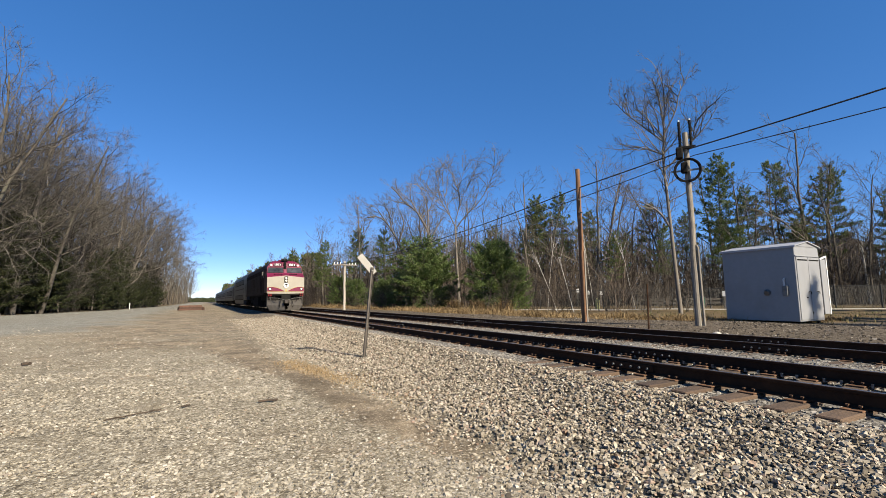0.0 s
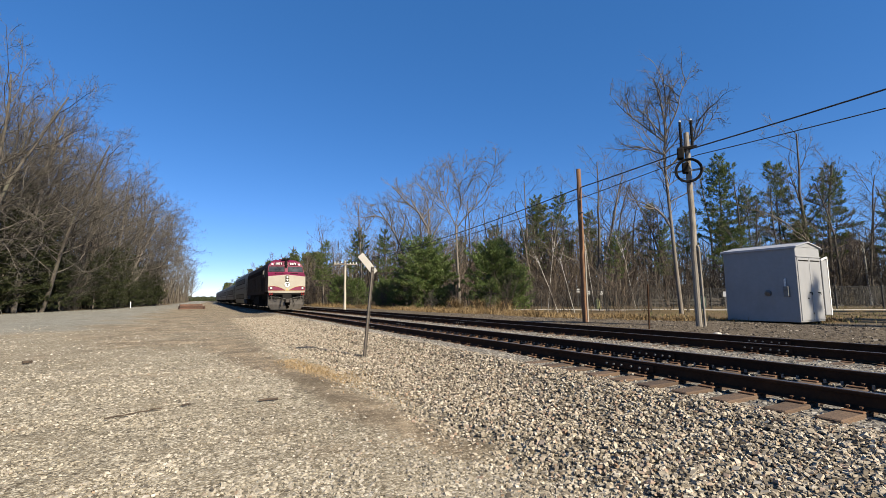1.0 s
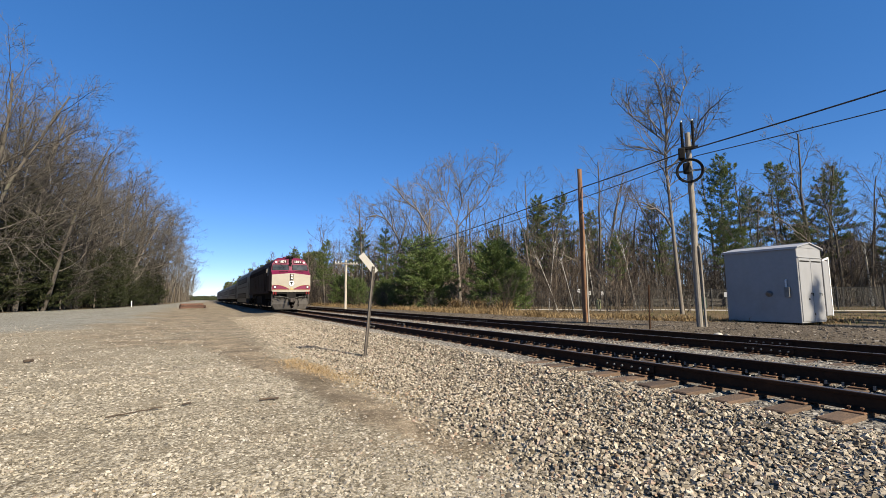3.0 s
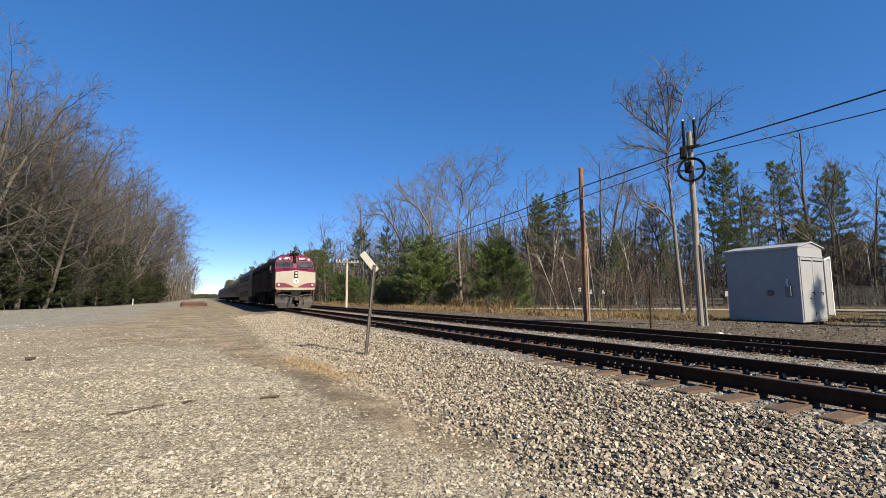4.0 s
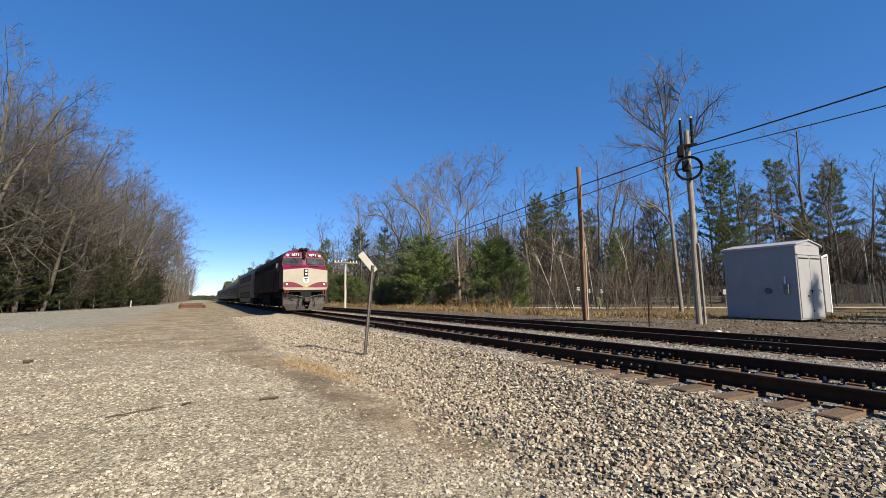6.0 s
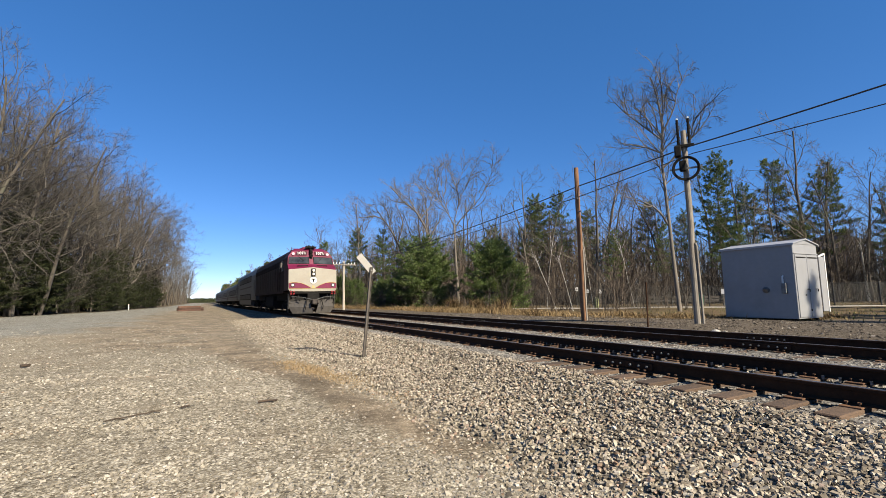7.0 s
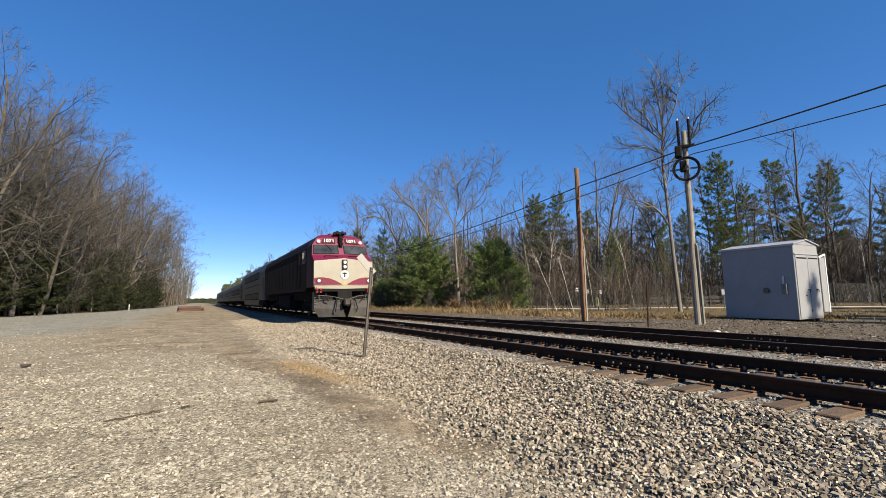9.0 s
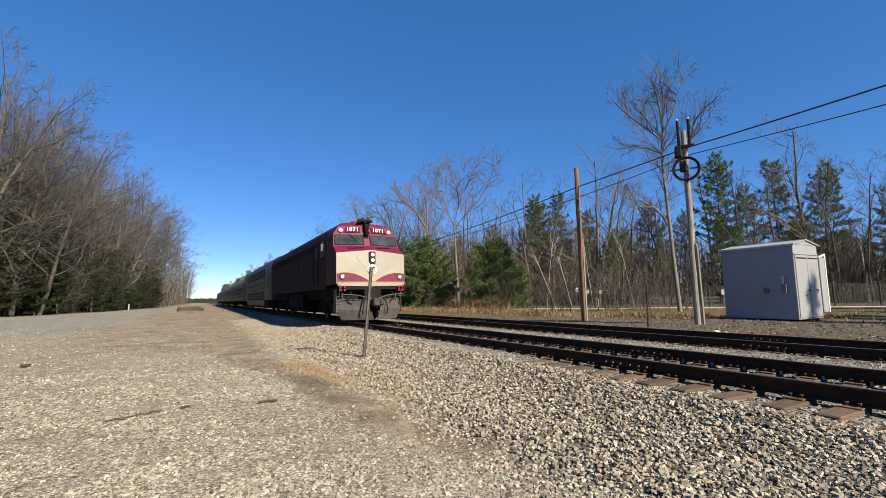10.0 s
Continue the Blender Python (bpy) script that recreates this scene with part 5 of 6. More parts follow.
        lamp = part("nose_lamp", disc(Shape(), at, (0, -1, 0), 0.13, 0.06), WHEEL_STEEL, loco, "chrome-ringed nose lamp")
        part("lens", disc(Shape(), at + Vector((0, -0.055, 0)), (0, -1, 0), 0.075, 0.02), LAMP_WARM, lamp)
        # the maroon wings low on the nose, edged in yellow
        prof = [(0.99, 0.06), (0.99, 0.31), (0.85, 0.34), (0.7, 0.335), (0.5, 0.29), (0.3, 0.2), (0.12, 0.09), (0.1, 0.06)]
        wing = [between(A, B, s * u, v) + Vector((0, -0.004, 0)) for u, v in prof]
        part("nose_wing", Shape().slab(wing, (0, -0.01, 0)), PURPLE, loco, "maroon wing stripe")
        edge = Shape().path([between(A, B, s * u, v + 0.012) + Vector((0, -0.012, 0)) for u, v in prof[1:]], 0.014, 5)
        part("wing_edge", edge, YELLOW, loco, "thin yellow edging")
        low = Shape().path([between(A, B, s * u, 0.045) + Vector((0, -0.01, 0)) for u in (0.02, 0.5, 0.99)], 0.012, 5)
        part("yellow_line", low, YELLOW, loco)
        # marker lamps under the corners
        for k, (dx, dz) in enumerate(((1.42, 1.52), (1.24, 1.52), (1.42, 1.38), (1.24, 1.38))):
            part("marker_lamp", disc(Shape(), (s * dx, 0.0, dz), (0, -1, 0), 0.05, 0.05, 10), LAMP_RED, loco, "red marker lamp")
        hand = Shape().path([(s * 1.5, 0.1, 1.0), (s * 1.5, -0.12, 1.05), (s * 1.5, -0.12, 1.5), (s * 1.45, 0.05, 1.62)], 0.013, 6)
        part("grab_iron", hand, GRIMY_WORN, loco)
        step = Shape()
        for k, z in enumerate((0.45, 0.78, 1.1)):
            step.box(s * 1.36 - 0.12, s * 1.36 + 0.12, 0.35, 0.75, z, z + 0.03)
        step.box(s * 1.36 - 0.14, s * 1.36 - 0.12, 0.33, 0.77, 0.4, 1.4).box(s * 1.36 + 0.12, s * 1.36 + 0.14, 0.33, 0.77, 0.4, 1.4)
        part("cab_step", step, PLOW, loco)
        # cab side window and door
        frame_ = Shape()
        x = s * 1.605
        for a, b, c, d in ((2.05, 2.85, 3.0, 3.06), (2.05, 2.85, 3.64, 3.7), (2.05, 2.11, 3.0, 3.7), (2.79, 2.85, 3.0, 3.7), (2.42, 2.46, 3.0, 3.7)):
            frame_.box(x - 0.02, x + 0.02, a, b, c, d)
        win = part("cab_window", frame_, GALV, loco, "pale framed cab side window")
        part("pane", Shape().box(x - 0.012, x + 0.012, 2.11, 2.79, 3.06, 3.64), GLASS_SIDE, win)
        door = Shape().box(x - 0.015, x + 0.015, 3.3, 3.95, 1.75, 3.75, ch=0.01)
        door = part("cab_door", door, GRIMY_SHADED, loco)
        part("pane", Shape().box(x - 0.02, x + 0.02, 3.42, 3.83, 3.0, 3.55), GLASS_SIDE, door)
        part("door_rail", Shape().path([(s * 1.67, 3.2, 1.6), (s * 1.67, 3.2, 3.2)], 0.018), GRIMY_WORN, loco)
        part("door_rail", Shape().path([(s * 1.67, 4.05, 1.6), (s * 1.67, 4.05, 3.2)], 0.018), GRIMY_WORN, loco)
        mirror = Shape().box(s * 1.75 - 0.06, s * 1.75 + 0.06, 1.92, 1.95, 3.2, 3.55, ch=0.01).path([(s * 1.58, 1.95, 3.4), (s * 1.75, 1.94, 3.4)], 0.012)
        part("wing_mirror", mirror, PLOW, loco)
        # side panels, louvres and intake grilles
        for k in range(11):
            y0 = 4.3 + 1.33 * k
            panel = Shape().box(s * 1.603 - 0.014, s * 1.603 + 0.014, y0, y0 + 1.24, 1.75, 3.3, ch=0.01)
            p = part("side_panel", panel, GRIMY_SHADED, loco)
            if k in (0, 1, 4, 5, 6):
                for j in range(9):
                    part("louvre_slat", slat, None, p, m=pose(s * 1.62, y0 + 0.62, 2.04 + j * 0.13))
            g = Shape().box(s * 1.603 - 0.012, s * 1.603 + 0.012, y0, y0 + 1.24, 3.36, 3.74, ch=0.006)
            g = part("intake_grille", g, BLACK, loco)
            for j in range(6):
                part("grille_bar", bar, None, g, m=pose(s * 1.618, y0 + 0.08 + j * 0.22, 3.55))
        part("side_sill", Shape().box(s * 1.61 - 0.03, s * 1.61 + 0.03, 1.8, 19.2, 1.46, 1.6, ch=0.01), GRIMY_WORN, loco)
        tank = Shape()
        ring = [(0.55, 0.28), (1.25, 0.3), (1.45, 0.55), (1.45, 1.3), (0.55, 1.35)]
        tank.loft([[(s * a, y, z) for a, z in ring] for y in (7.6, 12.2)])
        part("fuel_tank", tank, BLACK, loco, "black fuel tank")
        part("air_reservoir", Shape().rod((s * 1.3, 12.5, 1.15), (s * 1.3, 14.3, 1.15), 0.2, n=12), BLACK, loco)
    # middle of the nose
    hl = Shape().box(-0.135, 0.135, -0.06, 0.1, 2.52, 3.06, ch=0.02)
    hl = part("headlight", hl, WHEEL_STEEL, loco, "twin headlight in a dark box")
    for z in (2.68, 2.92):
        part("lens", disc(Shape(), (0, -0.055, z), (0, -1, 0), 0.078, 0.025), LAMP_WARM, hl)
        part("lens_rim", Shape().path([(0.12 * math.cos(a), -0.07, z + 0.12 * math.sin(a)) for a in np.linspace(0, 6.283, 17)], 0.012, 5), BLACK, hl)
    badge = part("round_badge", disc(Shape(), (0, 0.03, 2.27), (0, -1, 0), 0.22, 0.045, 28), WHITE, loco, "white disc with dark bars")
    part("badge_bar", Shape().slab([(x, -0.012, z) for x, z in ((-0.13, 2.38), (-0.13, 2.31), (-0.037, 2.31), (-0.037, 2.12), (0.037, 2.12), (0.037, 2.31), (0.13, 2.31), (0.13, 2.38))], (0, -0.012, 0)), BLACK, badge)
    part("nose_peak", Shape().slab([(-0.1, -0.012, 1.74), (0.1, -0.012, 1.74), (0.06, -0.012, 1.92), (-0.06, -0.012, 1.92)], (0, -0.012, 0)), YELLOW, loco)
    for a, b in ((-0.95, -0.3), (0.3, 0.95)):
        part("nose_grab", Shape().path([(a, 0.43, 3.24), (a, 0.33, 3.27), (b, 0.33, 3.27), (b, 0.4, 3.24)], 0.022, 6), BLACK, loco)
    col = Shape().box(-0.085, 0.085, 0.74, 1.1, 3.75, 4.42, ch=0.02).rod((0, 0.78, 4.25), (0, 0.68, 4.2), 0.1, n=12).rod((0, 0.72, 4.0), (0, 0.62, 3.96), 0.1, n=12)
    part("signal_light", col, BLACK, loco, "black twin warning light housing")
    horn = Shape()
    for k in range(5):
        x = -0.32 + 0.16 * k
        horn.rod((x * 0.6, 1.25, 4.58), (x * 0.9, 0.95, 4.58 + 0.06 * (k % 2)), 0.03, 0.085, 10)
    horn.box(-0.3, 0.3, 1.2, 1.3, 4.52, 4.64).rod((0, 1.25, 4.5), (0, 1.25, 4.6), 0.05)
    part("air_horn", horn, BLACK, loco, "black five-chime horn cluster")
    # under the nose
    part("anticlimber", Shape().slab([(-1.5, 0.09, 1.4), (0, 0.0, 1.4), (1.5, 0.09, 1.4), (1.5, 0.5, 1.4), (-1.5, 0.5, 1.4)], (0, 0, 0.15)), BLACK, loco)
    part("white_sill", Shape().slab([(-1.52, 0.05, 1.56), (0, -0.04, 1.53), (1.52, 0.05, 1.56), (1.52, 0.12, 1.56), (0, 0.04, 1.53), (-1.52, 0.12, 1.56)], (0, 0, 0.13)), CREAM, loco)
    part("end_sheet", Shape().box(-1.35, 1.35, 0.45, 0.5, 0.5, 1.45), BLACK, loco)
    for s in (-1, 1):
        blade = Shape()
        top, bot = [(s * 1.5, 0.55, 1.0), (s * 0.32, -0.25, 0.92)], [(s * 1.25, 0.35, 0.09), (s * 0.05, -0.42, 0.09)]
        mid = [(s * 1.5, 0.4, 0.55), (s * 0.2, -0.4, 0.5)]
        blade.add([*top, *mid, *bot] + [(x, y + 0.05, z) for x, y, z in (*top, *mid, *bot)],
                  [(0, 1, 3, 2), (2, 3, 5, 4), (6, 8, 9, 7), (8, 10, 11, 9), (0, 6, 7, 1), (4, 5, 11, 10), (0, 2, 8, 6), (2, 4, 10, 8), (1, 7, 9, 3), (3, 9, 11, 5)])
        part("snow_plow", blade, PLOW, loco, "scuffed grey steel plow blade")
        rim = Shape().path([top[0], top[1]], 0.03, 6)
        part("plow_rim", rim, PLOW, loco)
        hose = Shape().path([(s * 0.45, -0.1, 1.1), (s * 0.5, -0.35, 0.85), (s * 0.56, -0.42, 0.55), (s * 0.55, -0.3, 0.35)], 0.028, 6)
        part("air_hose", hose, BLACK, loco)
        part("mu_cable", Shape().path([(s * 0.95, 0.1, 1.3), (s * 0.98, -0.08, 1.05), (s * 0.85, -0.1, 0.9)], 0.03, 6), BLACK, loco)
        part("uncoupling_lever", Shape().path([(s * 1.4, -0.05, 1.2), (s * 0.7, -0.1, 1.15), (s * 0.15, -0.35, 1.0)], 0.016, 5), GALV, loco)
    coupler = Shape().box(-0.12, 0.12, -0.55, 0.5, 0.72, 0.98, ch=0.03).box(-0.22, 0.16, -0.8, -0.5, 0.68, 1.02, ch=0.05).box(0.06, 0.22, -0.86, -0.66, 0.72, 0.98, ch=0.04)
    part("coupler", coupler, WHEEL_STEEL, loco, "rusty knuckle coupler")
    part("buffer_plate", Shape().box(-0.38, 0.38, -0.08, 0.4, 0.62, 1.4, ch=0.03), BLACK, loco)
    # roof gear
    for y in (8.2, 10.0, 11.8, 14.2, 15.6):
        fan = part("roof_fan", Shape().rod((0, y, 4.5), (0, y, 4.72), 0.62, n=20), GRIMY_SHADED, loco)
        part("fan_guard", Shape().path([(0.5 * math.cos(a), y + 0.5 * math.sin(a), 4.74) for a in np.linspace(0, 6.283, 17)], 0.02, 5), GALV, fan)
    part("roof_hatch", Shape().box(-0.7, 0.7, 4.6, 7.2, 4.5, 4.64, ch=0.03), GRIMY_SHADED, loco)
    part("exhaust_stack", Shape().box(-0.3, 0.3, 6.5, 7.1, 4.6, 4.78, ch=0.03), BLACK, loco)
    part("roof_vent", Shape().box(-0.45, 0.45, 1.5, 2.4, 4.5, 4.64, ch=0.03), PURPLE, loco)
    part("underframe", Shape().box(-1.2, 1.2, 0.5, 19.4, 0.95, 1.5, ch=0.02), BLACK, loco)
    for y in (3.4, 15.9):
        bogie(loco, y, 1.37, BLACK, "black two-axle bogie")
    part("rear_coupler", Shape().box(-0.15, 0.15, 19.2, 19.9, 0.72, 0.98, ch=0.03), WHEEL_STEEL, loco)
    return loco


# the nose's maroon again, with the shade of the long sides in its colour
PURPLE_SHADED = surface("shaded_maroon_paint", (0.018, 0.0055, 0.007), (0.034, 0.009, 0.012), 1.5, 0.55, 0, (0.016, 0.009, 0.008), 0.8, 0.03, spec=0.2)
GRIMY_WORN = surface("worn_dark_metal_paint", (0.016, 0.011, 0.0095), (0.05, 0.032, 0.028), 2.0, 0.85, 0, (0.016, 0.012, 0.011), 0.9, spec=0.1)
BOARD = surface("dark_number_board", (0.018, 0.004, 0.008), (0.03, 0.006, 0.013), 2, 0.5, spec=0.1)
LOCO = make_locomotive()


def make_coach(double, label):
    """A passenger coach, 25.9 m over the couplers: ribbed side, window bands, end wall with a vestibule."""
    coach = thing("passenger_coach", label, "train coach", group="coaches of the train")
    if double:
        half = [(1.2, 0.42), (1.5, 0.55), (1.52, 1.6), (1.52, 3.7), (1.36, 4.25), (0.95, 4.62), (0.4, 4.72)]
    else:
        half = [(1.48, 1.0), (1.53, 1.1), (1.53, 2.4), (1.53, 3.3), (1.4, 3.62), (0.95, 3.86), (0.4, 3.93)]

    def sec(y, trim=0.0, low=0.0):
        h = [(x - trim, max(z, low) - (trim if z > 3 else 0)) for x, z in half]
        return [(x, y, z) for x, z in h] + [(-x, y, z) for x, z in reversed(h)]

    if double:
        rings = [sec(0.3, 0.06, 1.05), sec(0.5, 0, 1.05), sec(4.6, 0, 1.05), sec(4.65), sec(20.9), sec(20.95, 0, 1.05), sec(25.1, 0, 1.05), sec(25.3, 0.06, 1.05)]
    else:
        rings = [sec(0.3, 0.06), sec(0.5), sec(25.1), sec(25.3, 0.06)]
    part("body", Shape().loft(rings), STAINLESS_SHADED, coach, "silver stainless body, darkened for shade")
    ends = Shape().box(-0.5, 0.5, 0.05, 0.34, 1.1, 3.2, ch=0.03).box(-0.5, 0.5, 25.26, 25.5, 1.1, 3.2, ch=0.03)
    part("gangway", ends, BLACK, coach, "black rubber gangway")
    bands = ((3.2, 3.75, 4.9, 20.6), (1.15, 1.7, 5.2, 20.3)) if double else ((2.0, 2.72, 3.4, 22.2),)
    pane_meshes = {}
    for z0, z1, y0, y1 in bands:
        n = int((y1 - y0) / 1.42)
        step = (y1 - y0) / n
        for s in (-1, 1):
            x = s * (1.52 if double else 1.53)
            part("window_band", Shape().box(x - 0.012, x + 0.012, y0 - 0.1, y1 + 0.1, z0 - 0.07, z1 + 0.07, ch=0.004), BLACK, coach)
            pane = Shape().box(-0.01, 0.01, 0.06, step - 0.06, 0, z1 - z0, ch=0.004).mesh("window_pane", GLASS_SIDE)
            for k in range(n):
                part("window_pane", pane, None, coach, m=pose(x + s * 0.012, y0 + k * step, z0))
    for s in (-1, 1):
        x = s * 1.525
        for y in (1.2, 23.5):
            d = part("vestibule_door", Shape().box(x - 0.016, x + 0.016, y, y + 1.0, 1.15, 3.2, ch=0.01), STAINLESS_DARK, coach, "dull steel vestibule door")
            part("pane", Shape().box(x - 0.02, x + 0.02, y + 0.2, y + 0.8, 2.2, 2.95), GLASS_SIDE, d)
        if double:
            part("colour_stripe", Shape().box(x - 0.011, x + 0.011, 4.7, 20.8, 2.5, 2.62), PURPLE_SHADED, coach, "maroon stripe")
        else:
            part("colour_stripe", Shape().box(s * 1.533 - 0.01, s * 1.533 + 0.01, 0.6, 25.0, 1.55, 1.68), PURPLE_SHADED, coach, "maroon stripe")
        rib = Shape().box(-0.014, 0.014, 4.8 if double else 0.6, 20.7 if double else 25.0, 0, 0.03).mesh("side_rib", STAINLESS_SHADED)
        for k in range(5):
            part("side_rib", rib, None, coach, m=pose(x, 0, (1.85 + 0.11 * k) if double else (1.12 + 0.08 * k)))
    under = Shape().box(-1.2, 1.2, 7.5, 18, 0.55, 1.05, ch=0.04) if not double else Shape().box(-1.1, 1.1, 5, 20.6, 0.32, 0.5, ch=0.03)
    part("underframe_box", under, BLACK, coach)
    part("underframe", Shape().box(-1.3, 1.3, 0.4, 25.2, 0.92, 1.1), BLACK, coach)
    for s in (0.0, 25.6):
        part("coupler", Shape().box(-0.14, 0.14, s - 0.35, s + 0.35, 0.72, 0.98, ch=0.03), WHEEL_STEEL, coach)
    for y in (3.0, 22.6):
        bogie(coach, y, 1.25, BLACK, "grimy coach bogie")
    return coach


STAINLESS_DARK = surface("dull_stainless_door", (0.04, 0.042, 0.044), (0.075, 0.078, 0.08), 2, 0.5, 0.4)
COACHES = [make_coach(True, "silver double-deck coach with dark window bands behind the locomotive")]
single = make_coach(False, "silver single-level coach with a dark window band")
COACHES.append(single)
for _ in range(3):
    COACHES.append(copy_thing(single, pose(0, 0, 0)))


# ---- beside the track ----
def make_shed():
    """A sheet-steel relay shed with a low gabled roof."""
    x0, x1, y0, y1, z0, z1 = 20.2, 22.12, 8.72, 11.45, 0.0, 2.98
    g = float(ground_height(21, 10)) + 0.02
    shed = thing("relay_shed", "grey sheet-steel equipment shed with a gabled roof on short feet", "shed", pose(x0, y0, g))
    w, d = x1 - x0, y1 - y0
    part("body", Shape().box(0, w, 0, d, 0.06, z1, ch=0.015), SHED_PAINT, shed)
    o, rise = 0.07, 0.2
    roof = Shape()
    ring = [(-o, z1 - 0.06), (-o, z1 + 0.02), (w / 2, z1 + rise + 0.02), (w + o, z1 + 0.02), (w + o, z1 - 0.06), (w + o - 0.03, z1 - 0.06), (w + o - 0.03, z1 - 0.005), (w / 2, z1 + rise - 0.01), (-o + 0.03, z1 - 0.005), (-o + 0.03, z1 - 0.06)]
    roof.loft([[(x, y, z) for x, z in ring] for y in (-o, d + o)])
    part("roof", roof, SHED_ROOF, shed, "pale gabled steel roof")
    part("gable", Shape().slab([(0, -0.012, z1 - 0.005), (w, -0.012, z1 - 0.005), (w / 2, -0.012, z1 + rise - 0.012)], (0, 0.03, 0)), SHED_PAINT, shed)
    part("ridge_cap", Shape().box(w / 2 - 0.06, w / 2 + 0.06, -o, d + o, z1 + rise + 0.005, z1 + rise + 0.03, ch=0.008), SHED_ROOF, shed)
    for a, b in ((0.06, w / 2 - 0.012), (w / 2 + 0.012, w - 0.06)):
        leaf = part("door", Shape().box(a, b, -0.028, 0.0, 0.12, z1 - 0.42, ch=0.008), SHED_PAINT, shed, "grey steel door leaf")
        part("vent_slot", Shape().box(a + 0.06, b - 0.06, -0.036, -0.02, z1 - 0.56, z1 - 0.51), BLACK, leaf)
        hx = b - 0.16 if a < 0.3 else a + 0.5
        part("handle", Shape().path([(hx, -0.03, 1.2), (hx, -0.07, 1.2), (hx + 0.1, -0.07, 1.2), (hx + 0.1, -0.07, 1.1)], 0.014), BLACK, leaf)
    part("door_lip", Shape().box(0.0, w, -0.035, 0.0, z1 - 0.4, z1 - 0.36, ch=0.006), SHED_PAINT, shed)
    for a in (0.15, w - 0.25):
        for b in (0.1, d - 0.2):
            part("foot", Shape().box(a, a + 0.12, b, b + 0.12, -0.12, 0.08), BLACK, shed)
    part("latch", Shape().box(0.6, 0.68, -0.045, -0.02, 0.95, 1.0).box(0.95, 1.0, -0.045, -0.02, 0.35, 0.42), BLACK, shed)
    # fittings on the track side
    part("junction_box", Shape().box(-0.1, 0.0, 0.3, 0.48, 1.05, 1.45, ch=0.012), GALV, shed, "grey junction box and conduit")
    part("conduit", Shape().path([(-0.05, 0.42, 1.45), (-0.05, 0.42, 1.7), (0.02, 0.42, 1.74)], 0.034), WHITE, shed)
    part("round_vent", Shape().rod((0.0, 1.05, 1.2), (-0.1, 1.05, 1.16), 0.13, 0.1, 12), GALV, shed, "dull round vent")
    # the door leaf standing open at the far corner
    leaf = part("open_door", Shape().box(0, 0.36, -0.02, 0.02, 0.3, 2.5, ch=0.008), SHED_PAINT, shed, "open door leaf with a white edge", pose(w + 0.02, -0.02, 0.0, 0, 0, -6))
    part("door_edge", Shape().slab([(0.36, -0.035, 0.28), (0.41, -0.035, 0.28), (0.41, -0.035, 2.66), (-0.02, -0.035, 2.53), (-0.02, -0.035, 2.48), (0.36, -0.035, 2.58)], (0, 0.07, 0)), WHITE, leaf)
    return shed


SHED_ROOF = surface("pale_painted_roof_sheet", (0.252, 0.255, 0.265), (0.328, 0.331, 0.34), 1.0, 0.4, 0.1, (0.328, 0.328, 0.336), 0.8, 0.04)
make_shed()


def round_pole(r0, r1, z0, z1, n=12, lean=(0, 0), seed=1):
    rng = np.random.default_rng(seed)
    s, rings = Shape(), []
    for i in range(9):
        f = i / 8
        z = z0 + (z1 - z0) * f
        r = r0 + (r1 - r0) * f
        c = (lean[0] * f + rng.normal(0, 0.008), lean[1] * f)
        rings.append([(c[0] + r * math.cos(a), c[1] + r * math.sin(a), z) for a in np.arange(n) * 2 * math.pi / n])
    return s.loft(rings)


POLE_A, POLE_B, POLE_C = (14.81, 9.33), (13.9, 13.56), (12.3, 42.9)
TOP_A, TOP_B, TOP_C = 7.1, 6.78, 5.1


